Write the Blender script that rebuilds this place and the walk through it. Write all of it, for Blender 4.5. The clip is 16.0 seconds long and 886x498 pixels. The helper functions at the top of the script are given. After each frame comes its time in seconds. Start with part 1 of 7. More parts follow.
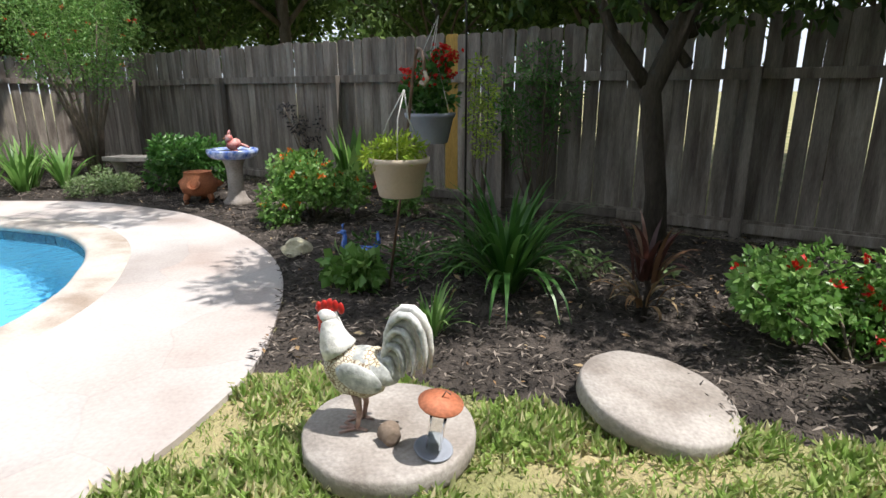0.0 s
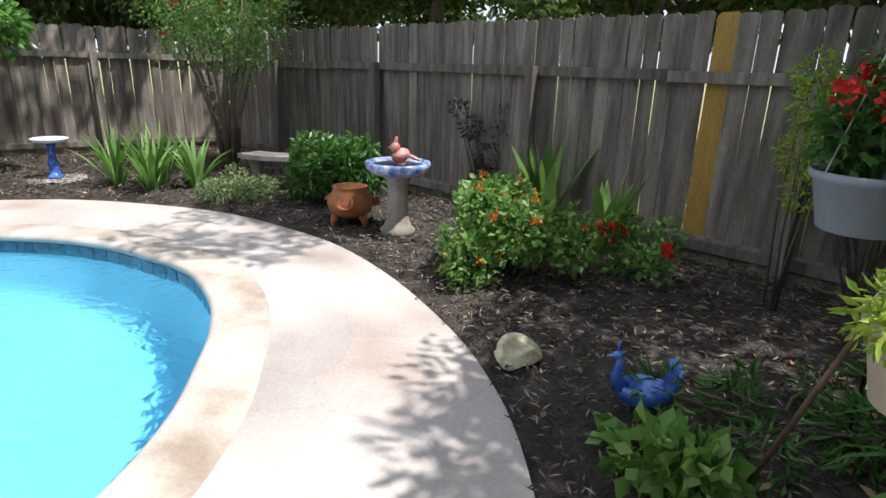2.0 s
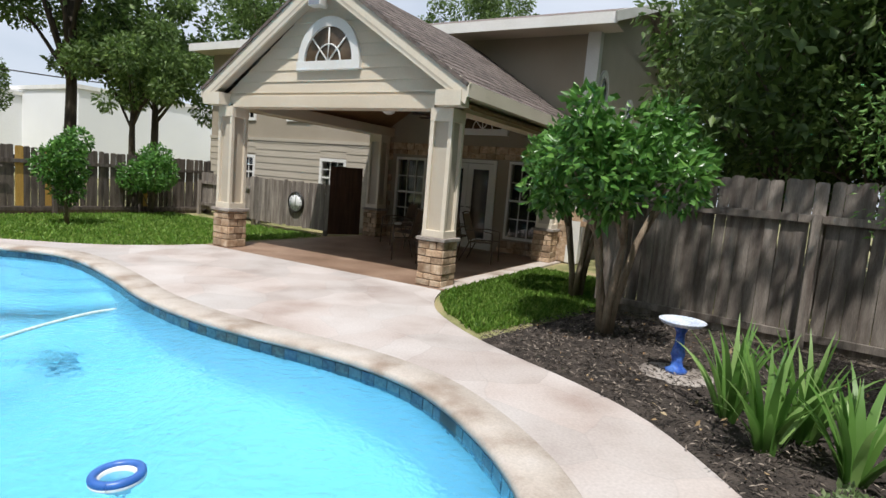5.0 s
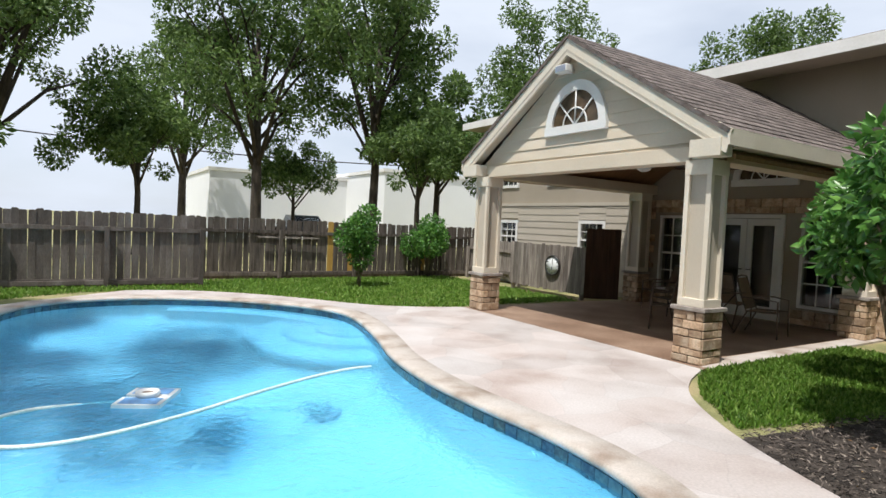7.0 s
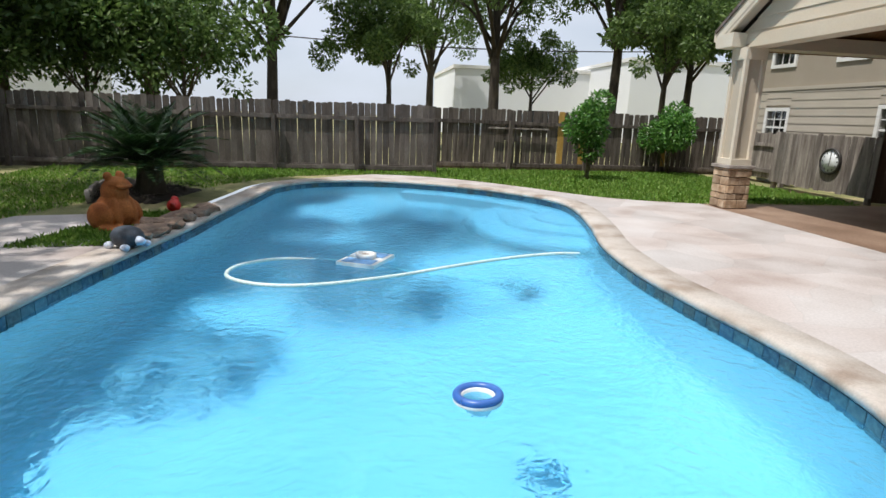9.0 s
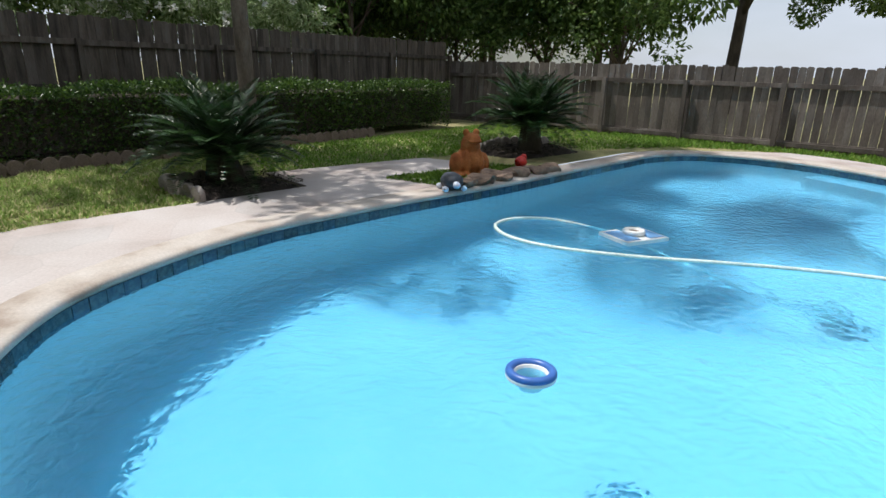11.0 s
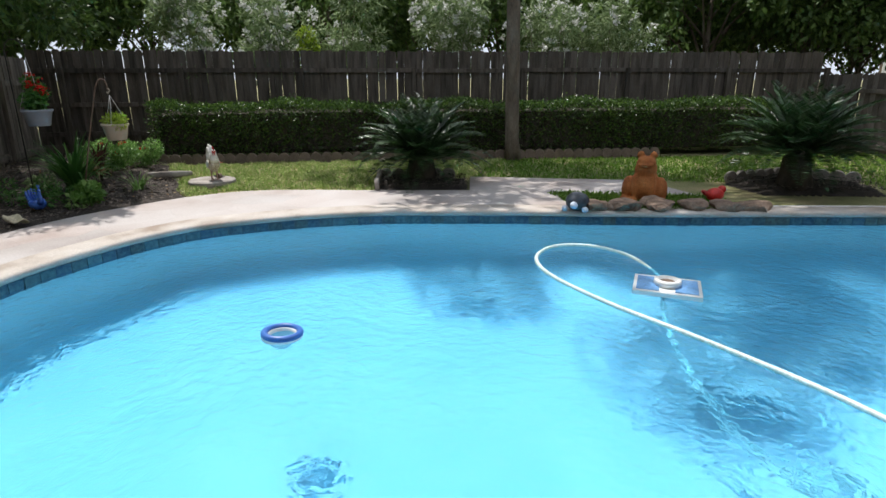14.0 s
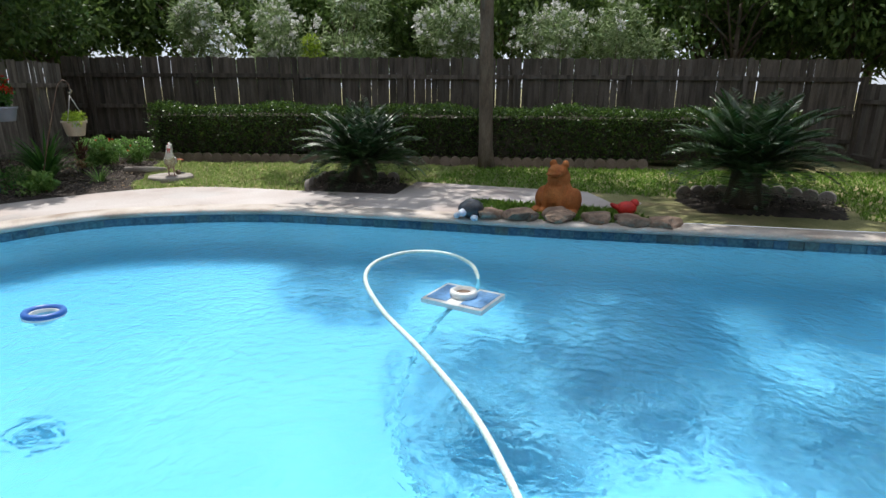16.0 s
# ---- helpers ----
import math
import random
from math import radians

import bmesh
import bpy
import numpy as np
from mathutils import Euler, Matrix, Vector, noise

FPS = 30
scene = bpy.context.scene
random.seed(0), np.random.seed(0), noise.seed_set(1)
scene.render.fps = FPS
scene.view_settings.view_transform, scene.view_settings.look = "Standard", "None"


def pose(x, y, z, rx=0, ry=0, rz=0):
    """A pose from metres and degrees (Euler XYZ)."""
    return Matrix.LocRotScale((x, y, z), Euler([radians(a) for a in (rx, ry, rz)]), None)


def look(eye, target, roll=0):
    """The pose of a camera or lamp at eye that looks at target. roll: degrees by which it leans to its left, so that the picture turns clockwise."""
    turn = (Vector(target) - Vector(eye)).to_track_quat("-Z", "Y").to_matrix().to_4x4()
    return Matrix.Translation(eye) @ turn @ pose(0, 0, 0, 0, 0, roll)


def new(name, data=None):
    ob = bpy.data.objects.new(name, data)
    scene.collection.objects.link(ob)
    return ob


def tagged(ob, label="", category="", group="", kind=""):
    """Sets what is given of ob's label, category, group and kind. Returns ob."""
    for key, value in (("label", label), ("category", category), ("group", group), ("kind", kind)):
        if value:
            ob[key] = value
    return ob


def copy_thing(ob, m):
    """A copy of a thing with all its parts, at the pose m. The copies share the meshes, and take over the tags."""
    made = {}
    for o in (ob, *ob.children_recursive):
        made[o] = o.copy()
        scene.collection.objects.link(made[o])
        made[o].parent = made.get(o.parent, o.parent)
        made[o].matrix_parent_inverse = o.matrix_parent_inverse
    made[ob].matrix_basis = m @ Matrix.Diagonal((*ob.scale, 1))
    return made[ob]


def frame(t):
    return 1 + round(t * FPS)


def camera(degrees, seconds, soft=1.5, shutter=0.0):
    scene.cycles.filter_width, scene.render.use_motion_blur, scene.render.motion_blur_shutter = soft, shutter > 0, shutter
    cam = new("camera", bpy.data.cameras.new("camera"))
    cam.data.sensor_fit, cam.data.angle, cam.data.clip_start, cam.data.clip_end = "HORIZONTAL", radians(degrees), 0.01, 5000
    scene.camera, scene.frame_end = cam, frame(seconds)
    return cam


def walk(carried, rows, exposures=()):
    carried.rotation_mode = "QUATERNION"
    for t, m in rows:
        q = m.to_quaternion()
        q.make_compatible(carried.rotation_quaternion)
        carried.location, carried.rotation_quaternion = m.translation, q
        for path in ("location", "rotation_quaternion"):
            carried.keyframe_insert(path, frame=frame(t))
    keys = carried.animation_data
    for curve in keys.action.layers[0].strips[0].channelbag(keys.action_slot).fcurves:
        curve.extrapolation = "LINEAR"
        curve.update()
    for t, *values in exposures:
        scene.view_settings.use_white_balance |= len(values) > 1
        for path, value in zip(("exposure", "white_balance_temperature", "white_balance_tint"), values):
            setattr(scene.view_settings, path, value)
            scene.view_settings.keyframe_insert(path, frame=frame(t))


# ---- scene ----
cam = camera(76.0, 16.0)
PATH = [
    (0, (-0.164, 0.07, 1.319), (-0.15, 1.996, 0.778), -0.2),
    (0.5, (-0.456, 0.408, 1.342), (-0.185, 2.288, 0.716), -0.3),
    (1, (-0.742, 0.821, 1.364), (-0.454, 2.7, 0.741), 0.3),
    (1.5, (-0.981, 1.435, 1.416), (-0.895, 3.331, 0.788), 0.6),
    (2, (-1.266, 1.918, 1.457), (-1.602, 3.793, 0.849), 1.7),
    (2.5, (-1.546, 2.497, 1.46), (-2.3, 4.266, 0.912), 2.9),
    (3, (-1.694, 3.098, 1.483), (-2.935, 4.579, 0.966), 3.5),
    (3.5, (-1.89, 3.692, 1.427), (-3.472, 4.822, 0.955), 4.4),
    (4, (-2.106, 4.229, 1.479), (-3.882, 5.049, 1.062), 4.4),
    (4.2, (-2.198, 4.409, 1.488), (-4.034, 5.101, 1.102), 4.6),
    (6.3, (-2.905, 5.347, 1.713), (-4.885, 5.07, 1.634), 3.2),
    (6.5, (-2.914, 5.362, 1.71), (-4.874, 4.972, 1.627), 2.9),
    (7, (-2.918, 5.367, 1.641), (-4.803, 4.703, 1.557), 2.6),
    (7.5, (-2.936, 5.368, 1.491), (-4.726, 4.481, 1.403), 2.6),
    (8, (-2.978, 5.364, 1.423), (-4.694, 4.353, 1.244), 2.5),
    (8.5, (-3.211, 5.504, 1.401), (-4.835, 4.385, 1.069), 2.2),
    (9, (-3.36, 5.537, 1.375), (-4.783, 4.208, 0.917), 2.1),
    (9.5, (-3.592, 5.757, 1.372), (-4.689, 4.176, 0.825), 2.1),
    (10, (-3.878, 6.054, 1.356), (-4.634, 4.301, 0.757), 1.7),
    (10.2, (-4.067, 6.149, 1.369), (-4.685, 4.347, 0.761), 1.8),
    (12.3, (-6.942, 6.767, 1.629), (-6.095, 5.059, 1.023), -0.1),
    (12.5, (-7.176, 6.694, 1.642), (-6.248, 5.027, 1.042), -0.2),
    (13, (-7.739, 6.351, 1.62), (-6.645, 4.786, 1.023), -0.2),
    (13.5, (-8.32, 5.941, 1.591), (-7.08, 4.487, 1.0), -0.1),
    (14, (-8.889, 5.415, 1.549), (-7.515, 4.083, 0.967), -0.1),
    (14.5, (-9.379, 4.877, 1.56), (-7.927, 3.628, 0.983), -0.1),
    (15, (-9.859, 4.337, 1.543), (-8.341, 3.166, 0.973), 0.0),
    (15.5, (-10.184, 3.867, 1.461), (-8.615, 2.759, 0.904), 0.2),
    (16, (-10.384, 3.522, 1.483), (-8.798, 2.436, 0.931), 0.4),
]
walk(cam, [(t, look(eye, target, roll)) for t, eye, target, roll in PATH], [(0.0, 0.5), (1.0, 0.57), (2.0, 0.5), (3.0, 0.22), (4.2, 0.0), (7.0, 0.12), (8.5, 0.02), (10.0, -0.12), (12.5, -0.02), (16.0, 0.05)])

# ---- light ----
# the yard's own axes: x along the porch front, y into the house, from the porch's near column
YARD = pose(-11.05, 6.1, 0, 0, 0, 51.8)
SUN_EL = radians(66)
sun_from = (YARD.to_3x3() @ Vector((0.42, -0.905, 0))).normalized()
sun_dir = Vector((sun_from.x * math.cos(SUN_EL), sun_from.y * math.cos(SUN_EL), math.sin(SUN_EL)))
sun = new("sun", bpy.data.lights.new("sun", "SUN"))
sun.data.energy, sun.data.angle, sun.data.color = 4.6, radians(0.6), (1.0, 0.965, 0.915)
sun.matrix_world = Matrix.Translation((0, 0, 30)) @ sun_dir.to_track_quat("Z", "Y").to_matrix().to_4x4()
world = bpy.data.worlds.new("world")
scene.world = world
world.use_nodes = True
wn = world.node_tree.nodes
sky = wn.new("ShaderNodeTexSky")
sky.sky_type, sky.sun_disc = "NISHITA", False
sky.sun_elevation = SUN_EL
sky.sun_rotation = math.atan2(sun_dir.x, sun_dir.y)
sky.air_density, sky.dust_density, sky.ozone_density = 1.0, 1.0, 1.5
# thin white cloud over the blue
wl = world.node_tree.links
tc = wn.new("ShaderNodeTexCoord")
cmap = wn.new("ShaderNodeMapping")
cmap.inputs["Scale"].default_value = (1.0, 1.0, 3.0)
cn = wn.new("ShaderNodeTexNoise")
cn.inputs["Scale"].default_value, cn.inputs["Detail"].default_value = 2.2, 5.0
cr = wn.new("ShaderNodeValToRGB")
cr.color_ramp.elements[0].position, cr.color_ramp.elements[1].position = 0.30, 0.62
cr.color_ramp.elements[0].color = (0.62, 0.62, 0.62, 1)
cmix = wn.new("ShaderNodeMix")
cmix.data_type = "RGBA"
cmix.inputs["B"].default_value = (7.4, 8.1, 9.3, 1)
wl.new(tc.outputs["Generated"], cmap.inputs["Vector"])
wl.new(cmap.outputs["Vector"], cn.inputs["Vector"])
wl.new(cn.outputs["Fac"], cr.inputs["Fac"])
wl.new(cr.outputs["Color"], cmix.inputs["Factor"])
wl.new(sky.outputs["Color"], cmix.inputs["A"])
wl.new(cmix.outputs["Result"], wn["Background"].inputs["Color"])
wn["Background"].inputs["Strength"].default_value = 0.10

# ---- materials ----
def mat(name, c1, c2, rough=0.8, big=1.2, fine=30.0, bump=0.2, stretch=(1, 1, 1), metal=0.0, spread=0.0, c3=None, gloss=0.5, detail=6.0, coat=0.0, bumpdist=0.01, grain=0.25):
    """Two-scale material: stains (big) between c1 and c2, grain (fine) in value and relief, random shift from piece to piece."""
    m = bpy.data.materials.new(name)
    m.use_nodes = True
    n, l = m.node_tree.nodes, m.node_tree.links
    b = n["Principled BSDF"]
    t = n.new("ShaderNodeTexCoord")
    mp = n.new("ShaderNodeMapping")
    mp.inputs["Scale"].default_value = stretch
    oi = n.new("ShaderNodeObjectInfo")
    w = n.new("ShaderNodeMath")
    w.operation = "MULTIPLY"
    w.inputs[1].default_value = 40.0
    l.new(oi.outputs["Random"], w.inputs[0])
    l.new(t.outputs["Object"], mp.inputs["Vector"])
    a = n.new("ShaderNodeTexNoise")
    f = n.new("ShaderNodeTexNoise")
    for node, scale, det in ((a, big, 4.0), (f, fine, detail)):
        node.noise_dimensions = "4D"
        node.inputs["Scale"].default_value, node.inputs["Detail"].default_value = scale, det
        l.new(mp.outputs["Vector"], node.inputs["Vector"])
        l.new(w.outputs[0], node.inputs["W"])
    r = n.new("ShaderNodeValToRGB")
    e = r.color_ramp.elements
    e[0].position, e[0].color = 0.33, (*c1, 1)
    e[1].position, e[1].color = 0.67, (*c2, 1)
    if c3:
        e.new(0.5).color = (*c3, 1)
    l.new(a.outputs["Fac"], r.inputs["Fac"])
    fr = n.new("ShaderNodeMapRange")
    fr.inputs["From Min"].default_value, fr.inputs["From Max"].default_value = 0.3, 0.7
    fr.inputs["To Min"].default_value, fr.inputs["To Max"].default_value = 1 - grain, 1 + 0.9 * grain
    l.new(f.outputs["Fac"], fr.inputs["Value"])
    hs = n.new("ShaderNodeHueSaturation")
    l.new(r.outputs["Color"], hs.inputs["Color"])
    if spread:
        sp = n.new("ShaderNodeMapRange")
        sp.inputs["To Min"].default_value, sp.inputs["To Max"].default_value = 1 - spread, 1 + spread
        l.new(oi.outputs["Random"], sp.inputs["Value"])
        mu = n.new("ShaderNodeMath")
        mu.operation = "MULTIPLY"
        l.new(sp.outputs["Result"], mu.inputs[0])
        l.new(fr.outputs["Result"], mu.inputs[1])
        l.new(mu.outputs[0], hs.inputs["Value"])
    else:
        l.new(fr.outputs["Result"], hs.inputs["Value"])
    l.new(hs.outputs["Color"], b.inputs["Base Color"])
    b.inputs["Roughness"].default_value, b.inputs["Metallic"].default_value = rough, metal
    b.inputs["Specular IOR Level"].default_value, b.inputs["Coat Weight"].default_value = gloss, coat
    if bump:
        bp = n.new("ShaderNodeBump")
        bp.inputs["Strength"].default_value, bp.inputs["Distance"].default_value = bump, bumpdist
        l.new(f.outputs["Fac"], bp.inputs["Height"])
        l.new(bp.outputs["Normal"], b.inputs["Normal"])
    return m


def leafy(name, c1, c2, c3, rough=0.45, thin=0.35):
    """Leaves: colour from leaf to leaf, some light through."""
    m = bpy.data.materials.new(name)
    m.use_nodes = True
    n, l = m.node_tree.nodes, m.node_tree.links
    b = n["Principled BSDF"]
    g = n.new("ShaderNodeNewGeometry")
    r = n.new("ShaderNodeValToRGB")
    e = r.color_ramp.elements
    e[0].position, e[0].color = 0.0, (*c1, 1)
    e[1].position, e[1].color = 1.0, (*c3, 1)
    e.new(0.6).color = (*c2, 1)
    l.new(g.outputs["Random Per Island"], r.inputs["Fac"])
    l.new(r.outputs["Color"], b.inputs["Base Color"])
    b.inputs["Roughness"].default_value = rough
    tr = n.new("ShaderNodeBsdfTranslucent")
    l.new(r.outputs["Color"], tr.inputs["Color"])
    mx = n.new("ShaderNodeMixShader")
    mx.inputs["Fac"].default_value = thin
    l.new(b.outputs["BSDF"], mx.inputs[1])
    l.new(tr.outputs["BSDF"], mx.inputs[2])
    l.new(mx.outputs["Shader"], n["Material Output"].inputs["Surface"])
    return m


M_fence = mat("weathered_fence_wood", (0.125, 0.10, 0.085), (0.31, 0.27, 0.235), 0.9, 2.0, 26, 0.35, (6, 6, 0.7), spread=0.28, c3=(0.21, 0.18, 0.155))
# darker set of fence wood colours, for the hedge and lawn fences
M_fence_dark = mat("dark_fence_wood", (0.048, 0.039, 0.033), (0.135, 0.115, 0.10), 0.92, 2.0, 26, 0.35, (6, 6, 0.7), spread=0.3, c3=(0.105, 0.085, 0.07))
M_fence_mid = mat("mottled_grey_fence_wood", (0.07, 0.057, 0.05), (0.21, 0.185, 0.17), 0.92, 0.8, 26, 0.35, (3, 3, 0.7), spread=0.3, c3=(0.125, 0.105, 0.092))
M_newwood = mat("fresh_yellow_pine", (0.42, 0.24, 0.05), (0.52, 0.32, 0.08), 0.75, 2.0, 24, 0.15, (6, 6, 0.7))
M_conc = mat("grey_concrete", (0.24, 0.205, 0.18), (0.43, 0.39, 0.36), 0.9, 4.0, 60, 0.35, grain=0.2)
M_mulch = mat("dark_bark_mulch", (0.022, 0.017, 0.014), (0.085, 0.068, 0.057), 0.95, 6.0, 48, 1.0, bumpdist=0.03)
M_soil = mat("lawn_soil", (0.13, 0.14, 0.05), (0.38, 0.30, 0.17), 0.95, 1.4, 60, 0.8, c3=(0.26, 0.25, 0.11), bumpdist=0.02)
M_bark = mat("grey_brown_bark", (0.10, 0.075, 0.055), (0.21, 0.17, 0.13), 0.95, 2.5, 22, 0.9, (3, 3, 0.8), bumpdist=0.02)
M_smoothbark = mat("smooth_tan_bark", (0.17, 0.125, 0.085), (0.33, 0.26, 0.19), 0.85, 3.0, 18, 0.4, (3, 3, 1))
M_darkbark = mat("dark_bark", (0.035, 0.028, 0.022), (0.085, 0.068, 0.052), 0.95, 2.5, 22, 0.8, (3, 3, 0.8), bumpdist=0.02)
M_terra = mat("terracotta", (0.34, 0.115, 0.05), (0.46, 0.18, 0.085), 0.85, 5, 60, 0.15)
M_frog = mat("rust_orange_terracotta", (0.30, 0.085, 0.018), (0.45, 0.155, 0.04), 0.85, 5, 50, 0.25)
M_blueglaze = mat("cobalt_blue_glaze", (0.025, 0.08, 0.42), (0.10, 0.24, 0.70), 0.2, 9, 40, 0.05, coat=0.4)
M_bluewhite = mat("blue_and_white_glaze", (0.06, 0.14, 0.55), (0.62, 0.70, 0.85), 0.25, 14, 50, 0.05, coat=0.4)
M_ltblue = mat("worn_pale_blue_bowl", (0.50, 0.57, 0.72), (0.75, 0.79, 0.88), 0.5, 8, 50, 0.1)
M_red = mat("red_paint", (0.42, 0.015, 0.012), (0.62, 0.03, 0.02), 0.45, 12, 60, 0.1)
M_fadedred = mat("faded_red_paint", (0.50, 0.06, 0.05), (0.66, 0.42, 0.38), 0.6, 22, 60, 0.15)
M_pinkleg = mat("rusty_pink_paint", (0.34, 0.20, 0.16), (0.50, 0.36, 0.31), 0.6, 20, 60, 0.2)
M_rust = mat("rusted_steel", (0.16, 0.055, 0.025), (0.30, 0.11, 0.05), 0.8, 14, 80, 0.3)
M_rustlid = mat("orange_rust_lid", (0.40, 0.12, 0.055), (0.52, 0.19, 0.10), 0.75, 10, 80, 0.15)
M_featherwhite = mat("chalky_white_paint", (0.60, 0.58, 0.54), (0.82, 0.81, 0.79), 0.7, 16, 70, 0.3)
M_featherbrown = mat("cream_and_brown_scaled_paint", (0.15, 0.085, 0.035), (0.72, 0.66, 0.52), 0.7, 26, 90, 0.4)
M_featherback = mat("grey_streaked_paint", (0.24, 0.25, 0.24), (0.70, 0.70, 0.68), 0.6, 20, 70, 0.3)
M_beigepot = mat("beige_plastic_pot", (0.44, 0.36, 0.27), (0.54, 0.45, 0.35), 0.6, 4, 60, 0.08, grain=0.05)
M_greypot = mat("blue_grey_plastic_pot", (0.22, 0.24, 0.29), (0.31, 0.33, 0.38), 0.55, 4, 60, 0.08, grain=0.05)
M_hook = mat("brown_iron", (0.10, 0.06, 0.04), (0.20, 0.12, 0.085), 0.6, 12, 60, 0.2)
M_hookpale = mat("weathered_pale_iron", (0.28, 0.22, 0.16), (0.42, 0.34, 0.26), 0.6, 12, 60, 0.2)
M_wire = mat("pale_wire", (0.45, 0.43, 0.40), (0.6, 0.58, 0.55), 0.5, 12, 60, 0.0)
M_white = mat("white_trim_paint", (0.70, 0.69, 0.66), (0.80, 0.79, 0.77), 0.55, 1.5, 40, 0.05, grain=0.05)
M_cream = mat("cream_trim_paint", (0.66, 0.59, 0.48), (0.74, 0.67, 0.56), 0.6, 1.5, 40, 0.05, grain=0.05)
# same siding without the gable's painted sunlight, so darker on the wings
M_wing = mat("darker_wing_siding", (0.40, 0.355, 0.29), (0.46, 0.41, 0.34), 0.75, 0.8, 60, 0.1, spread=0.03, grain=0.05)
# siding colour lightened and warmed to paint in sun on the porch gable
M_sidinglit = mat("tan_siding_lit", (0.60, 0.515, 0.40), (0.68, 0.59, 0.465), 0.75, 0.8, 60, 0.1, spread=0.03, grain=0.05)
M_stucco = mat("taupe_stucco", (0.31, 0.265, 0.205), (0.36, 0.31, 0.245), 0.9, 0.8, 80, 0.2, grain=0.05)
M_panel = mat("grey_beige_panel", (0.47, 0.415, 0.33), (0.53, 0.47, 0.385), 0.8, 1.2, 60, 0.1, grain=0.05)
M_stone = mat("buff_ledge_stone", (0.30, 0.19, 0.115), (0.58, 0.46, 0.34), 0.9, 7, 40, 0.6, spread=0.3, c3=(0.45, 0.32, 0.215), bumpdist=0.02)
M_mortar = mat("brown_mortar", (0.16, 0.12, 0.09), (0.24, 0.18, 0.14), 0.95, 5, 60, 0.3)
M_woodceil = mat("brown_stained_ceiling", (0.20, 0.105, 0.045), (0.29, 0.16, 0.075), 0.6, 2, 22, 0.1, (1, 8, 1))
M_shingle = mat("grey_brown_shingle", (0.085, 0.068, 0.06), (0.19, 0.155, 0.14), 0.95, 9, 70, 0.4, spread=0.25)
M_dark = mat("dark_metal", (0.02, 0.018, 0.016), (0.04, 0.036, 0.032), 0.5, 6, 60, 0.05)
M_brownmetal = mat("bronze_chair_frame", (0.09, 0.06, 0.045), (0.14, 0.10, 0.075), 0.45, 6, 60, 0.05)
M_sling = mat("tan_sling_fabric", (0.26, 0.19, 0.135), (0.34, 0.26, 0.19), 0.85, 4, 120, 0.2)
M_plastic = mat("white_plastic", (0.72, 0.74, 0.74), (0.82, 0.83, 0.82), 0.4, 5, 60, 0.03, grain=0.05)
M_hose = mat("pale_green_hose", (0.55, 0.66, 0.62), (0.70, 0.78, 0.74), 0.5, 6, 60, 0.05)
M_rock = mat("pale_limestone", (0.42, 0.38, 0.26), (0.62, 0.57, 0.42), 0.9, 9, 50, 0.5)
M_boulder = mat("brown_flagstone", (0.13, 0.085, 0.06), (0.30, 0.21, 0.155), 0.85, 6, 40, 0.5, spread=0.2, bumpdist=0.02)
M_turtle = mat("dark_slate_glaze", (0.025, 0.03, 0.04), (0.08, 0.095, 0.12), 0.5, 12, 50, 0.3)
M_whitewall = mat("white_warehouse_wall", (0.74, 0.75, 0.77), (0.82, 0.83, 0.84), 0.8, 0.2, 30, 0.02, grain=0.05)
M_truck = mat("dark_blue_car_paint", (0.01, 0.013, 0.02), (0.018, 0.022, 0.032), 0.25, 2, 30, 0.0, coat=0.8, grain=0.05)
M_brownwood = mat("red_brown_stained_gate", (0.055, 0.028, 0.018), (0.095, 0.05, 0.033), 0.85, 2, 26, 0.3, (6, 6, 0.7), spread=0.15)
M_patio = mat("stained_brown_patio", (0.20, 0.125, 0.085), (0.34, 0.235, 0.17), 0.5, 1.6, 40, 0.15, c3=(0.26, 0.17, 0.12))
M_coping = mat("sand_coloured_coping", (0.30, 0.235, 0.19), (0.54, 0.495, 0.46), 0.8, 2.2, 60, 0.2, c3=(0.475, 0.42, 0.375), grain=0.12)
M_poolwall = mat("pale_blue_pool_plaster", (0.54, 0.63, 0.64), (0.66, 0.71, 0.71), 0.85, 1.0, 30, 0.05, grain=0.05)
M_grout = mat("dark_grout", (0.03, 0.045, 0.06), (0.06, 0.08, 0.10), 0.9, 6, 60, 0.2)

L_lawn = leafy("lawn_blades", (0.10, 0.22, 0.025), (0.19, 0.36, 0.05), (0.34, 0.48, 0.11), 0.5, 0.4)
L_drylawn = leafy("straw_lawn_blades", (0.30, 0.46, 0.11), (0.52, 0.64, 0.24), (0.82, 0.73, 0.48), 0.55, 0.5)
L_tree = leafy("tree_leaves", (0.03, 0.065, 0.014), (0.065, 0.125, 0.025), (0.13, 0.21, 0.05), 0.45, 0.4)
L_oak = leafy("oak_leaves", (0.055, 0.10, 0.024), (0.11, 0.19, 0.045), (0.22, 0.32, 0.09), 0.5, 0.45)
L_hedge = leafy("hedge_leaves", (0.025, 0.055, 0.010), (0.055, 0.115, 0.02), (0.15, 0.25, 0.045), 0.35, 0.3)
L_citrus = leafy("glossy_leaves", (0.045, 0.13, 0.022), (0.09, 0.23, 0.042), (0.20, 0.40, 0.085), 0.3, 0.3)
L_shrub = leafy("fresh_shrub_leaves", (0.085, 0.19, 0.035), (0.16, 0.32, 0.07), (0.31, 0.47, 0.15), 0.45, 0.4)
L_lime = leafy("lime_leaves", (0.22, 0.36, 0.03), (0.36, 0.48, 0.05), (0.45, 0.55, 0.10), 0.5, 0.4)
L_strap = leafy("strap_leaves", (0.045, 0.13, 0.025), (0.08, 0.21, 0.045), (0.15, 0.31, 0.07), 0.4, 0.4)
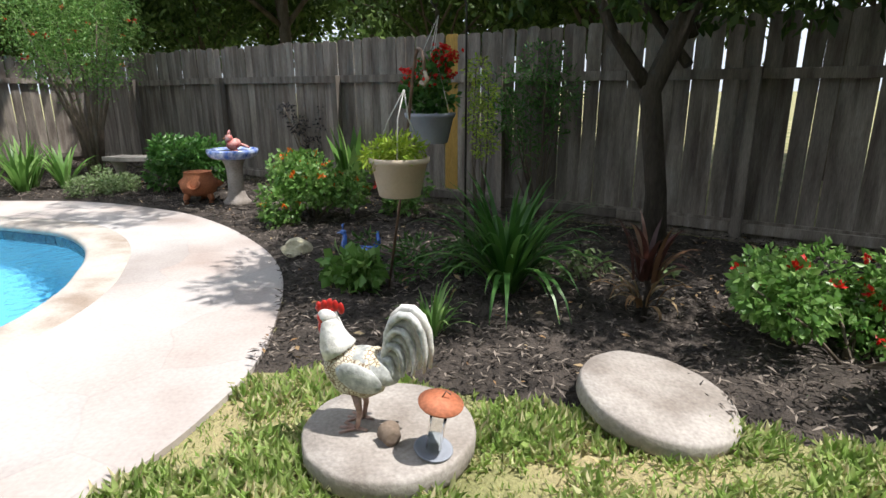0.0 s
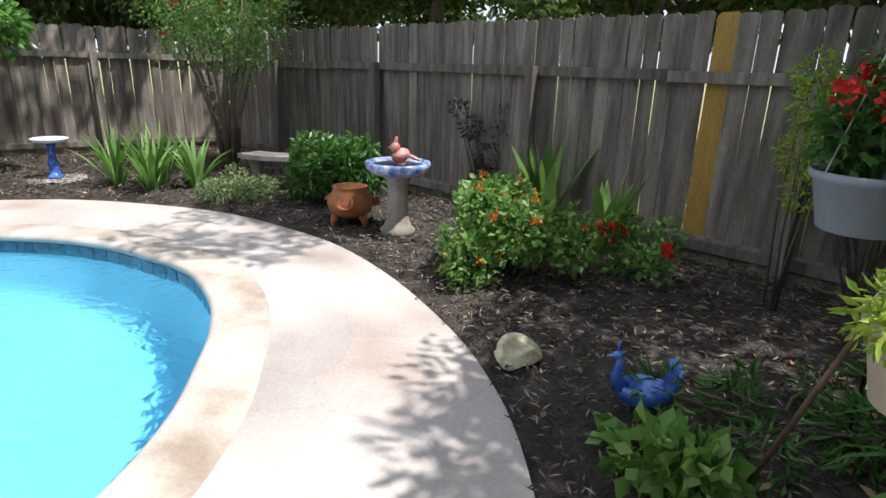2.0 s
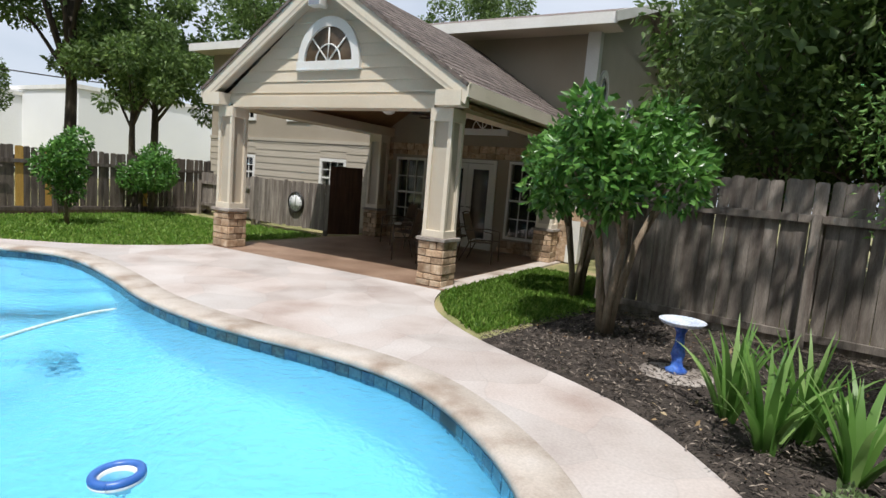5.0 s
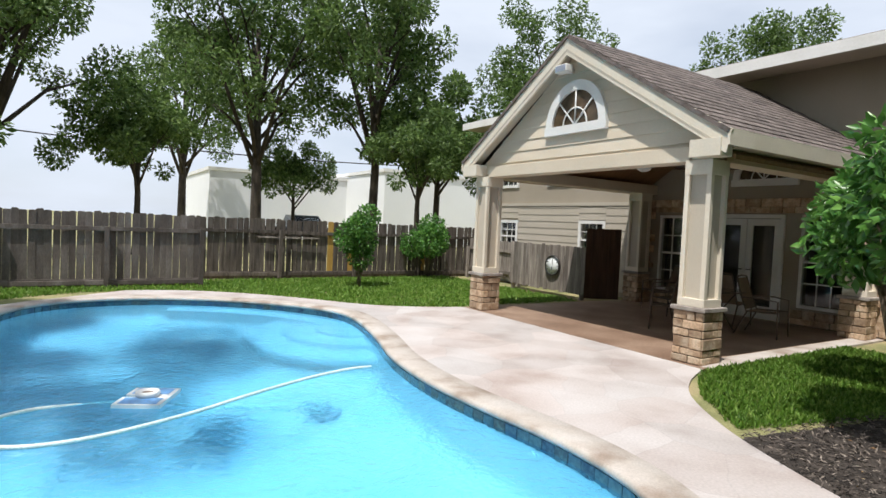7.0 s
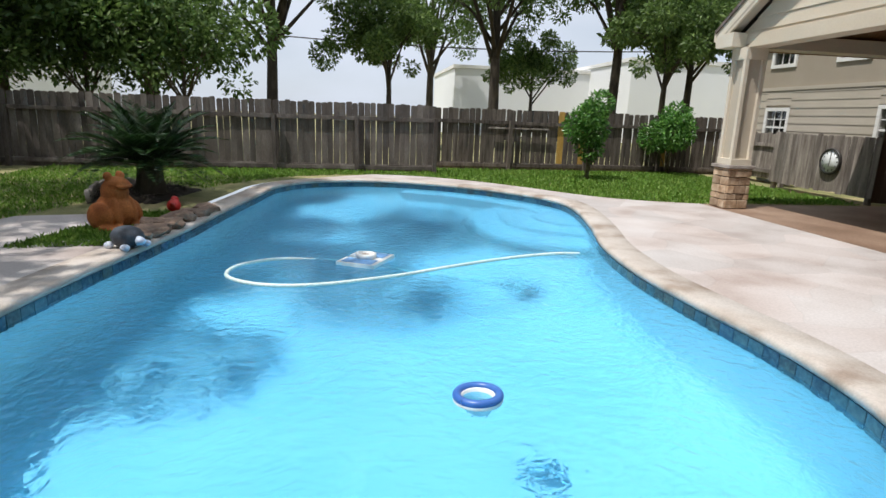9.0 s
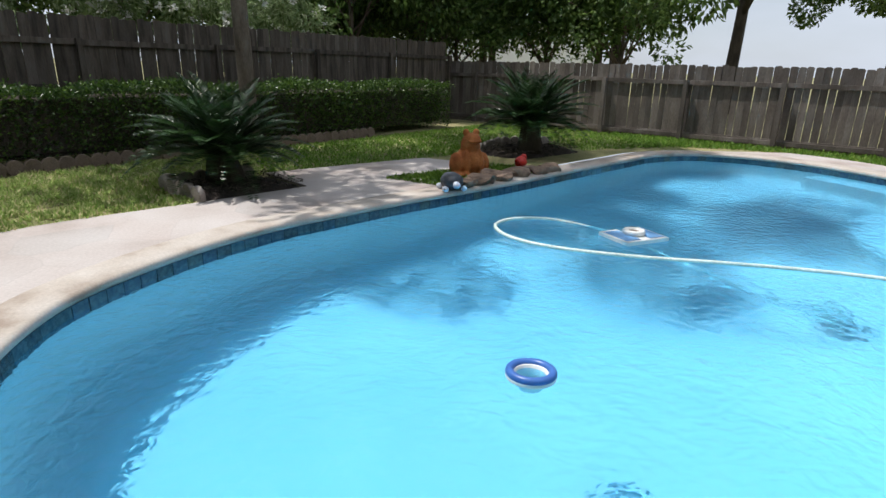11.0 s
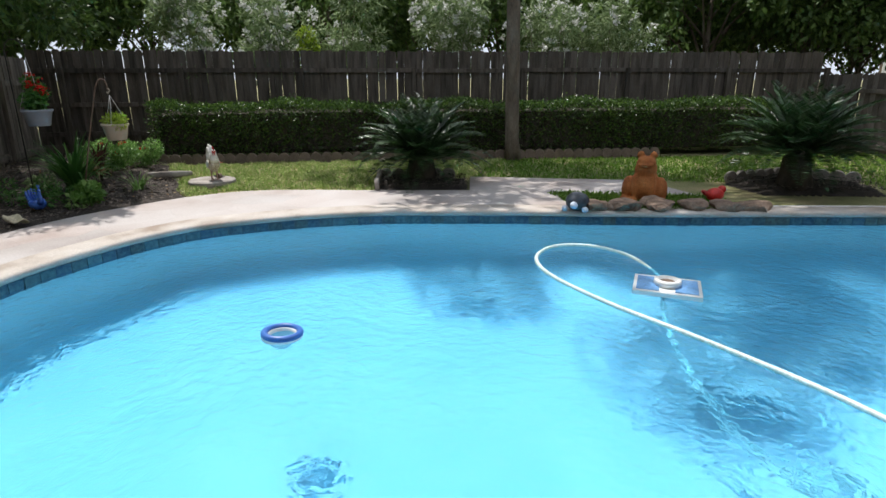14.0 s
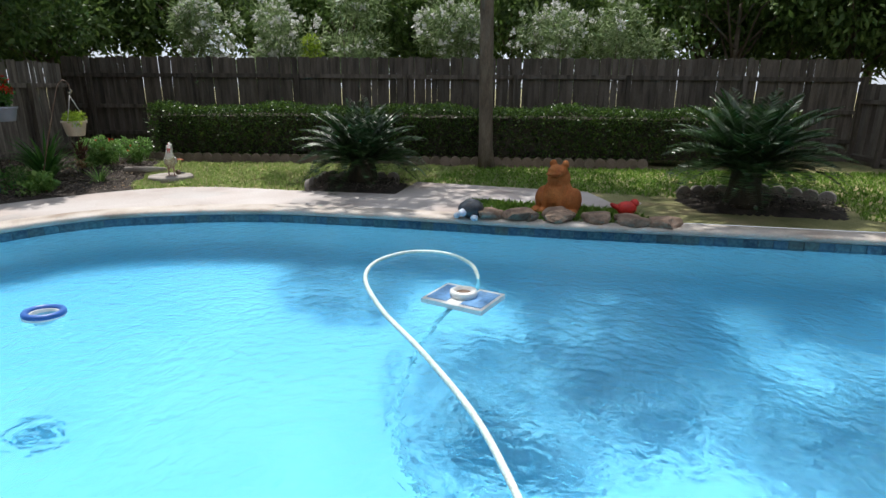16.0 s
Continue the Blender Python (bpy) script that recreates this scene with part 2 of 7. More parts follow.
L_iris = leafy("pale_strap_leaves", (0.10, 0.23, 0.045), (0.18, 0.34, 0.08), (0.33, 0.50, 0.17), 0.4, 0.4)
L_cycad = leafy("dark_cycad_leaflets", (0.014, 0.038, 0.011), (0.028, 0.068, 0.02), (0.055, 0.12, 0.032), 0.35, 0.2)
L_purple = leafy("burgundy_leaves", (0.05, 0.018, 0.018), (0.10, 0.04, 0.03), (0.20, 0.11, 0.06), 0.45, 0.3)
L_dusk = leafy("dark_purple_leaves", (0.02, 0.016, 0.02), (0.035, 0.03, 0.035), (0.06, 0.06, 0.05), 0.5, 0.2)
L_oleander = leafy("grey_green_leaves", (0.13, 0.20, 0.08), (0.22, 0.31, 0.13), (0.40, 0.48, 0.27), 0.5, 0.45)
L_redfl = leafy("red_petals", (0.55, 0.01, 0.01), (0.70, 0.015, 0.012), (0.80, 0.05, 0.02), 0.5, 0.3)
L_orangefl = leafy("orange_petals", (0.70, 0.10, 0.01), (0.75, 0.18, 0.02), (0.80, 0.35, 0.03), 0.5, 0.3)
L_whitefl = leafy("white_petals", (0.65, 0.66, 0.62), (0.75, 0.75, 0.72), (0.82, 0.80, 0.80), 0.5, 0.3)
L_chip = leafy("mulch_chips", (0.018, 0.014, 0.012), (0.07, 0.056, 0.047), (0.30, 0.25, 0.21), 0.95, 0.0)
L_litter = leafy("dry_leaf_litter", (0.20, 0.11, 0.05), (0.32, 0.21, 0.11), (0.46, 0.36, 0.22), 0.9, 0.1)


def glass(name, tint, rough=0.0, ior=1.45, wave=0.0, wscale=6.0):
    m = bpy.data.materials.new(name)
    m.use_nodes = True
    n, l = m.node_tree.nodes, m.node_tree.links
    b = n["Principled BSDF"]
    b.inputs["Base Color"].default_value = (*tint, 1)
    b.inputs["Roughness"].default_value, b.inputs["IOR"].default_value, b.inputs["Transmission Weight"].default_value = rough, ior, 1.0
    if wave:
        t = n.new("ShaderNodeTexCoord")
        bp = n.new("ShaderNodeBump")
        bp.inputs["Strength"].default_value, bp.inputs["Distance"].default_value = wave, 0.05
        add = n.new("ShaderNodeMath")
        add.operation = "ADD"
        for i, (sc, dist) in enumerate(((wscale, 0.6), (wscale * 0.33, 1.2))):
            no = n.new("ShaderNodeTexNoise")
            no.inputs["Scale"].default_value, no.inputs["Detail"].default_value, no.inputs["Distortion"].default_value = sc, 2.5, dist
            l.new(t.outputs["Object"], no.inputs["Vector"])
            l.new(no.outputs["Fac"], add.inputs[i])
        l.new(add.outputs[0], bp.inputs["Height"])
        l.new(bp.outputs["Normal"], b.inputs["Normal"])
    return m


M_water = glass("pool_water", (0.055, 0.45, 0.93), 0.0, 1.33, 0.30, 13.0)
M_glass = glass("window_glass", (0.9, 0.95, 0.95), 0.0, 1.45)
M_clear = glass("clear_tube", (0.95, 0.95, 0.91), 0.08, 1.05)
M_midblue = mat("blue_float_plastic", (0.03, 0.11, 0.40), (0.06, 0.17, 0.50), 0.35, 8, 40, 0.03, grain=0.05)
# near-black that paints the shade of unlit rooms behind glass
M_roomdark = mat("unlit_room_dark", (0.02, 0.02, 0.022), (0.045, 0.043, 0.042), 0.6, 1.0, 8, 0.0, grain=0.05)


def deck_material():
    """Stamped concrete: slabs of pale pink and buff with thin dark joints."""
    m = mat("stamped_concrete", (0.36, 0.30, 0.275), (0.53, 0.49, 0.475), 0.75, 1.1, 45, 0.12, c3=(0.475, 0.425, 0.405), grain=0.10)
    n, l = m.node_tree.nodes, m.node_tree.links
    b = n["Principled BSDF"]
    t = n.new("ShaderNodeTexCoord")
    wob = n.new("ShaderNodeTexNoise")
    wob.inputs["Scale"].default_value = 1.3
    ad = n.new("ShaderNodeVectorMath")
    ad.operation = "MULTIPLY_ADD"
    ad.inputs[1].default_value = (0.35, 0.35, 0.0)
    l.new(t.outputs["Object"], wob.inputs["Vector"])
    l.new(wob.outputs["Color"], ad.inputs[0])
    l.new(t.outputs["Object"], ad.inputs[2])
    vo = n.new("ShaderNodeTexVoronoi")
    vo.feature, vo.voronoi_dimensions = "DISTANCE_TO_EDGE", "2D"
    vc = n.new("ShaderNodeTexVoronoi")
    vc.voronoi_dimensions = "2D"
    for v in (vo, vc):
        v.inputs["Scale"].default_value = 1.5
        l.new(ad.outputs["Vector"], v.inputs["Vector"])
    ed = n.new("ShaderNodeMapRange")
    ed.inputs["From Min"].default_value, ed.inputs["From Max"].default_value = 0.0, 0.016
    ed.inputs["To Min"].default_value = 0.92
    l.new(vo.outputs["Distance"], ed.inputs["Value"])
    old = b.inputs["Base Color"].links[0].from_socket
    hs = n.new("ShaderNodeHueSaturation")
    l.new(old, hs.inputs["Color"])
    sep = n.new("ShaderNodeSeparateColor")
    l.new(vc.outputs["Color"], sep.inputs["Color"])
    mr = n.new("ShaderNodeMapRange")
    mr.inputs["To Min"].default_value, mr.inputs["To Max"].default_value = 0.90, 1.06
    l.new(sep.outputs["Red"], mr.inputs["Value"])
    mu = n.new("ShaderNodeMath")
    mu.operation = "MULTIPLY"
    l.new(mr.outputs["Result"], mu.inputs[0])
    l.new(ed.outputs["Result"], mu.inputs[1])
    l.new(mu.outputs[0], hs.inputs["Value"])
    ms = n.new("ShaderNodeMapRange")
    ms.inputs["To Min"].default_value, ms.inputs["To Max"].default_value = 0.75, 1.25
    l.new(sep.outputs["Green"], ms.inputs["Value"])
    l.new(ms.outputs["Result"], hs.inputs["Saturation"])
    l.new(hs.outputs["Color"], b.inputs["Base Color"])
    b2 = n.new("ShaderNodeBump")
    b2.inputs["Strength"].default_value, b2.inputs["Distance"].default_value = 0.6, 0.006
    l.new(ed.outputs["Result"], b2.inputs["Height"])
    l.new(b.inputs["Normal"].links[0].from_socket, b2.inputs["Normal"])
    l.new(b2.outputs["Normal"], b.inputs["Normal"])
    return m


M_deck = deck_material()


def tile_material():
    m = mat("blue_slate_glass_tile", (0.008, 0.018, 0.04), (0.09, 0.16, 0.17), 0.2, 26, 60, 0.1, coat=0.3)
    n, l = m.node_tree.nodes, m.node_tree.links
    b = n["Principled BSDF"]
    oi = n.new("ShaderNodeObjectInfo")
    r = n.new("ShaderNodeValToRGB")
    e = r.color_ramp.elements
    e[0].color, e[1].color = (0.006, 0.025, 0.075, 1), (0.08, 0.085, 0.06, 1)
    for p, c in ((0.3, (0.015, 0.06, 0.14, 1)), (0.5, (0.025, 0.08, 0.11, 1)), (0.7, (0.05, 0.13, 0.18, 1)), (0.85, (0.012, 0.02, 0.04, 1))):
        e.new(p).color = c
    l.new(oi.outputs["Random"], r.inputs["Fac"])
    mx = n.new("ShaderNodeMix")
    mx.data_type, mx.inputs["Factor"].default_value = "RGBA", 0.5
    l.new(b.inputs["Base Color"].links[0].from_socket, mx.inputs["A"])
    l.new(r.outputs["Color"], mx.inputs["B"])
    l.new(mx.outputs["Result"], b.inputs["Base Color"])
    return m


M_tile = tile_material()

# ---- building blocks ----
rng = np.random.default_rng(7)
rnd = random.Random(5)


def W(x, y, z=0.0):
    """Yard axes to world."""
    return YARD @ Vector((x, y, z))


def box(bm, x0, x1, y0, y1, z0, z1, bevel=0.0):
    vs = [bm.verts.new((x, y, z)) for x in (x0, x1) for y in (y0, y1) for z in (z0, z1)]
    fs = [bm.faces.new([vs[i] for i in q]) for q in ((0, 1, 3, 2), (4, 6, 7, 5), (0, 4, 5, 1), (2, 3, 7, 6), (0, 2, 6, 4), (1, 5, 7, 3))]
    if bevel:
        bmesh.ops.bevel(bm, geom=list({e for f in fs for e in f.edges}), offset=bevel, segments=2, affect="EDGES", profile=0.6)
    return bm


def tube(bm, pts, radii, n=8, cap=True):
    pts = [Vector(p) for p in pts]
    if not hasattr(radii, "__len__"):
        radii = [radii] * len(pts)
    rings, side = [], None
    for i, p in enumerate(pts):
        d = (pts[min(i + 1, len(pts) - 1)] - pts[max(i - 1, 0)]).normalized()
        if side is None:
            side = d.orthogonal().normalized()
        side = (side - d * side.dot(d))
        side = side.normalized() if side.length > 1e-6 else d.orthogonal().normalized()
        up = d.cross(side)
        rings.append([bm.verts.new(p + radii[i] * (math.cos(2 * math.pi * k / n) * side + math.sin(2 * math.pi * k / n) * up)) for k in range(n)])
    for a, b in zip(rings, rings[1:]):
        for k in range(n):
            bm.faces.new((a[k], a[(k + 1) % n], b[(k + 1) % n], b[k])).smooth = True
    if cap:
        bm.faces.new(rings[0][::-1])
        bm.faces.new(rings[-1])
    return bm


def lathe(bm, prof, n=28, centre=(0, 0, 0), wob=0.0, lobes=0, closed=False):
    """Turn a profile of (radius, height) round the upright axis."""
    rings = []
    for r, z in prof:
        ring = []
        for k in range(n):
            a = 2 * math.pi * k / n
            rr = max(r, 0.0005) * (1 + wob * math.sin(lobes * a)) if lobes else max(r, 0.0005)
            ring.append(bm.verts.new((centre[0] + rr * math.cos(a), centre[1] + rr * math.sin(a), centre[2] + z)))
        rings.append(ring)
    for a, b in zip(rings, rings[1:]):
        for k in range(n):
            bm.faces.new((a[k], a[(k + 1) % n], b[(k + 1) % n], b[k])).smooth = True
    bm.faces.new(rings[0][::-1])
    bm.faces.new(rings[-1])
    return bm


def ball(bm, c, r, n=12, turn=None, mi=0):
    """An ellipsoid of half axes r at c."""
    got = bmesh.ops.create_uvsphere(bm, u_segments=n, v_segments=max(6, n // 2 + 2), radius=1.0)
    m = Matrix.Translation(c) @ (turn.to_4x4() if turn else Matrix.Identity(4)) @ Matrix.Diagonal((r[0], r[1], r[2], 1))
    bmesh.ops.transform(bm, matrix=m, verts=got["verts"])
    for f in {f for v in got["verts"] for f in v.link_faces}:
        f.smooth, f.material_index = True, mi
    return bm


def jitter(bm, amount, scale=3.0, seed=0):
    for v in bm.verts:
        v.co += amount * Vector(noise.noise_vector(v.co * scale + Vector((seed, seed, seed))))
    return bm


def to_mesh(name, bm, *mats):
    me = bpy.data.meshes.new(name)
    bmesh.ops.recalc_face_normals(bm, faces=bm.faces)
    bm.to_mesh(me)
    bm.free()
    for m in mats:
        me.materials.append(m)
    return me


def thing(name, label, category, m=None, group="", kind=""):
    ob = new(name)
    ob.empty_display_size = 0.1
    ob.matrix_basis = m if m is not None else Matrix.Identity(4)
    return tagged(ob, label, category, group, kind)


def solid(name, bm, material, label, category, m=None, group="", kind=""):
    """A thing of one mesh."""
    mats = material if isinstance(material, (list, tuple)) else [material]
    ob = new(name, to_mesh(name, bm, *mats))
    ob.matrix_basis = m if m is not None else Matrix.Identity(4)
    return tagged(ob, label, category, group, kind)


def part(name, bm, material, parent, label="", m=None):
    mats = material if isinstance(material, (list, tuple)) else [material]
    ob = new(name, to_mesh(name, bm, *mats))
    ob.parent = parent
    if m is not None:
        ob.matrix_basis = m
    return tagged(ob, label)


def piece(name, mesh, parent, m):
    ob = new(name, mesh)
    ob.parent = parent
    ob.matrix_basis = m
    return ob


def unit(v):
    return v / np.maximum(np.linalg.norm(v, axis=-1, keepdims=True), 1e-9)


def blades(name, base, along, length, width, material, bend=0.25, up=None):
    """Many leaves in one mesh: each a folded rhomb from its base along its direction."""
    n = len(base)
    along = unit(along)
    ref = rng.normal(size=(n, 3)) if up is None else np.broadcast_to(up, (n, 3)) + 0.3 * rng.normal(size=(n, 3))
    side = unit(np.cross(along, ref))
    nor = np.cross(side, along)
    length = np.broadcast_to(length, n)[:, None]
    width = np.broadcast_to(width, n)[:, None]
    mid = base + along * length * 0.5 + nor * length * bend * 0.35
    v = np.stack([base, mid - side * width * 0.5, base + along * length - nor * length * bend * 0.3, mid + side * width * 0.5], 1).reshape(-1, 3)
    i = np.arange(n)[:, None] * 4
    f = np.concatenate([i + np.array([[0, 1, 2]]), i + np.array([[0, 2, 3]])], 1).reshape(-1, 3)
    return raw_mesh(name, v, f, material)


def raw_mesh(name, v, f, material, smooth=False):
    k = f.shape[1]
    me = bpy.data.meshes.new(name)
    me.vertices.add(len(v))
    me.vertices.foreach_set("co", np.asarray(v, dtype=np.float32).ravel())
    me.loops.add(f.size)
    me.loops.foreach_set("vertex_index", f.astype(np.int32).ravel())
    me.polygons.add(len(f))
    me.polygons.foreach_set("loop_start", np.arange(0, f.size, k, dtype=np.int32))
    me.polygons.foreach_set("loop_total", np.full(len(f), k, dtype=np.int32))
    me.update(calc_edges=True)
    me.validate()
    me.materials.append(material)
    return me


def cloud(blobs, n, inner=0.45, flat=1.0):
    """n points and outward ways in a set of (x, y, z, r) clumps."""
    b = np.array(blobs, dtype=float)
    pick = rng.choice(len(b), n, p=b[:, 3] ** 2 / (b[:, 3] ** 2).sum())
    d = unit(rng.normal(size=(n, 3)))
    r = b[pick, 3] * (inner + (1 - inner) * rng.random(n) ** 0.6)
    off = d * r[:, None]
    off[:, 2] *= flat
    return b[pick, :3] + off, d


def foliage(name, blobs, n, length, width, material, inner=0.45, droop=0.2, flat=1.0):
    p, d = cloud(blobs, n, inner, flat)
    way = unit(d + 0.8 * rng.normal(size=d.shape)) - np.array([0, 0, droop])
    s = 0.7 + 0.6 * rng.random(n)
    return blades(name, p, way, length * s, width * s, material)


def leaf_part(name, mesh, parent, label=""):
    ob = new(name, mesh)
    ob.parent = parent
    return tagged(ob, label)


def inside(poly, p):
    """Which of the points p (n, 2) lie within the polygon."""
    q = np.array(poly)
    x, y = p[:, 0], p[:, 1]
    hit = np.zeros(len(p), bool)
    for (x0, y0), (x1, y1) in zip(q, np.roll(q, -1, 0)):
        c = (y0 > y) != (y1 > y)
        hit ^= c & (x < (x1 - x0) * (y - y0) / np.where(y1 == y0, 1e-9, y1 - y0) + x0)
    return hit


def scatter(poly, n, holes=()):
    q = np.array(poly)
    p = q.min(0) + rng.random((n, 2)) * (q.max(0) - q.min(0))
    keep = inside(poly, p)
    for h in holes:
        keep &= ~inside(h, p)
    return p[keep]


def smooth_loop(pts, k=6, closed=True):
    out, n = [], len(pts)
    for i in range(n if closed else n - 1):
        p0, p1, p2, p3 = (Vector(pts[j % n] if closed else pts[min(max(j, 0), n - 1)]) for j in (i - 1, i, i + 1, i + 2))
        for s in range(k):
            t = s / k
            out.append(tuple(0.5 * ((2 * p1) + (p2 - p0) * t + (2 * p0 - 5 * p1 + 4 * p2 - p3) * t * t + (3 * p1 - p0 - 3 * p2 + p3) * t ** 3)))
    return out if closed else out + [tuple(pts[-1])]


def offset_loop(loop, d):
    """Shift a counter-clockwise or clockwise closed loop outward by d."""
    q = np.array(loop)
    t = unit(np.roll(q, -1, 0) - np.roll(q, 1, 0))
    nrm = np.stack([t[:, 1], -t[:, 0]], 1)
    area = 0.5 * np.sum(q[:, 0] * np.roll(q[:, 1], -1) - np.roll(q[:, 0], -1) * q[:, 1])
    return [tuple(p) for p in q + nrm * d * (1 if area > 0 else -1)]


def sheet(bm, outer, holes, z):
    """A flat face between an outline and holes."""
    edges = []
    for loop in (outer, *holes):
        vs = [bm.verts.new((x, y, z)) for x, y in loop]
        edges += [bm.edges.new((a, b)) for a, b in zip(vs, vs[1:] + vs[:1])]
    bmesh.ops.triangle_fill(bm, use_beauty=True, use_dissolve=False, edges=edges)
    for f in bm.faces:
        f.normal_update()
        if f.normal.z < 0:
            f.normal_flip()
    return bm


def scale_material():
    """Cream scales outlined in brown, for the statue's breast."""
    m = mat("cream_scales_with_brown_edges", (0.58, 0.52, 0.36), (0.78, 0.74, 0.62), 0.7, 16, 70, 0.2)
    n, l = m.node_tree.nodes, m.node_tree.links
    b = n["Principled BSDF"]
    t = n.new("ShaderNodeTexCoord")
    vo = n.new("ShaderNodeTexVoronoi")
    vo.feature = "DISTANCE_TO_EDGE"
    vo.inputs["Scale"].default_value = 62.0
    l.new(t.outputs["Object"], vo.inputs["Vector"])
    mr = n.new("ShaderNodeMapRange")
    mr.inputs["From Min"].default_value, mr.inputs["From Max"].default_value = 0.02, 0.13
    l.new(vo.outputs["Distance"], mr.inputs["Value"])
    mx = n.new("ShaderNodeMix")
    mx.data_type = "RGBA"
    mx.inputs["A"].default_value = (0.17, 0.09, 0.04, 1)
    old = b.inputs["Base Color"].links[0].from_socket
    l.new(mr.outputs["Result"], mx.inputs["Factor"])
    l.new(old, mx.inputs["B"])
    l.new(mx.outputs["Result"], b.inputs["Base Color"])
    return m


M_scales = scale_material()

# ---- ground, pool and deck ----
POOL = smooth_loop([(-2.72, 3.30), (-2.78, 3.78), (-2.93, 4.22), (-3.09, 4.60), (-3.37, 5.03), (-3.82, 5.45), (-4.31, 5.66), (-4.85, 5.82), (-5.5, 5.84), (-6.2, 5.68), (-6.78, 5.42),
    (-7.23, 5.02), (-7.58, 4.58), (-7.95, 4.03), (-8.5, 3.3), (-9.3, 2.52), (-10.3, 1.80), (-11.35, 0.95), (-11.92, 0.27), (-12.15, -0.6), (-12.1, -1.6),
    (-11.85, -2.6), (-11.35, -3.5), (-10.7, -4.05), (-9.85, -4.30), (-8.95, -3.98), (-8.16, -3.22), (-7.1, -2.17), (-6.12, -1.16), (-5.2, -0.30), (-4.6, 0.25), (-4.02, 0.84), (-3.56, 1.33), (-3.17, 1.93), (-2.92, 2.47), (-2.77, 2.92)])
BED_EDGE = smooth_loop([(-3.42, -0.42), (-2.45, 0.58), (-1.80, 1.2), (-1.32, 1.75), (-1.14, 2.27), (-1.09, 2.75), (-1.16, 3.35), (-1.28, 3.92), (-1.45, 4.38), (-1.73, 4.89), (-2.28, 5.62),
    (-2.95, 6.27), (-3.63, 6.67), (-4.35, 6.97), (-5.1, 7.09), (-6.15, 7.06), (-6.95, 6.78), (-7.6, 6.44), (-8.35, 6.12), (-9.25, 5.92), (-9.95, 5.97), (-10.6, 6.15)], 4, False)
FAR_EDGE = smooth_loop([(-13.9, 1.985), (-13.3, 1.1), (-13.0, 0.2), (-13.0, -1.2), (-12.9, -2.5), (-12.45, -3.85), (-11.5, -4.85), (-10.2, -5.2), (-9.0, -4.95), (-7.75, -4.3)], 4, False)
DECK = BED_EDGE + FAR_EDGE + [(-6.48, -3.1), (-5.66, -3.6), (-4.75, -2.9), (-2.65, -1.25)]
WATER_Z = -0.14

bm = bmesh.new()
sheet(bm, [(-300, -300), (300, -300), (300, 300), (-300, 300)], [offset_loop(POOL, 0.5)], -0.03)
solid("ground", bm, M_soil, "green lawn and soil ground around the pool", "ground", kind="structure")

bm = bmesh.new()
GRASSGAP = [(-4.28, -1.08), (-5.3, -0.5), (-6.05, -1.35), (-6.75, -2.0), (-5.9, -2.35)]
sheet(bm, DECK, [offset_loop(POOL, 0.33), GRASSGAP], 0.0)
top = list(bm.faces)
got = bmesh.ops.extrude_face_region(bm, geom=top)
bmesh.ops.translate(bm, vec=(0, 0, -0.1), verts=[g for g in got["geom"] if isinstance(g, bmesh.types.BMVert)])
solid("pool_deck", bm, M_deck, "pale stamped concrete pool deck with worn stone pattern", "deck", kind="structure")

# rounded coping round the water
bm = bmesh.new()
rings = []
for d, z in ((0.335, -0.1), (0.335, -0.006), (0.325, 0.004), (0.03, 0.006), (0.008, 0.0), (-0.012, -0.018), (-0.012, -0.05), (0.0, -0.062), (0.04, -0.062)):
    rings.append([bm.verts.new((x, y, z)) for x, y in offset_loop(POOL, d)])
n = len(POOL)
for a, b in zip(rings, rings[1:]):
    for k in range(n):
        bm.faces.new((a[k], a[(k + 1) % n], b[(k + 1) % n], b[k])).smooth = True
solid("coping", bm, M_coping, "sand coloured rounded pool coping", "coping", kind="structure")


def floor_z(x, y):
    """The pool's floor: shallower at the near end, deepest in the middle."""
    return -(1.38 + 0.45 * math.exp(-((x + 8.6) ** 2 + (y - 0.2) ** 2) / 9.0))


bm = bmesh.new()
walls = []
for d, z in ((0.012, -0.06), (0.012, -1.1), (-0.03, -1.22), (-0.12, -1.30), (-0.25, -1.35)):
    walls.append([bm.verts.new((x, y, z)) for x, y in offset_loop(POOL, d)])
for a, b in zip(walls, walls[1:]):
    for k in range(n):
        bm.faces.new((a[k], a[(k + 1) % n], b[(k + 1) % n], b[k])).smooth = True
prev = walls[-1]
spine = [(-4.6, 3.6), (-6.3, 3.2), (-8.0, 0.6), (-10.4, -1.6)]
for s in (0.25, 0.5, 0.75, 1.0):
    ring = []
    for (x, y) in offset_loop(POOL, -0.25):
        sx, sy = min(spine, key=lambda q: (q[0] - x) ** 2 + (q[1] - y) ** 2)
        px, py = x + (sx - x) * s, y + (sy - y) * s
        ring.append(bm.verts.new((px, py, -1.35 + (floor_z(px, py) + 1.35) * min(1, s * 1.6))))
    for k in range(n):
        bm.faces.new((prev[k], prev[(k + 1) % n], ring[(k + 1) % n], ring[k])).smooth = True
    prev = ring
bmesh.ops.remove_doubles(bm, verts=bm.verts, dist=0.002)
bmesh.ops.triangle_fill(bm, use_beauty=True, edges=[e for e in bm.edges if e.is_boundary and all(v.co.z < -0.5 for v in e.verts)])
solid("pool_shell", bm, M_poolwall, "pale blue plastered pool walls and floor", "pool", kind="structure")

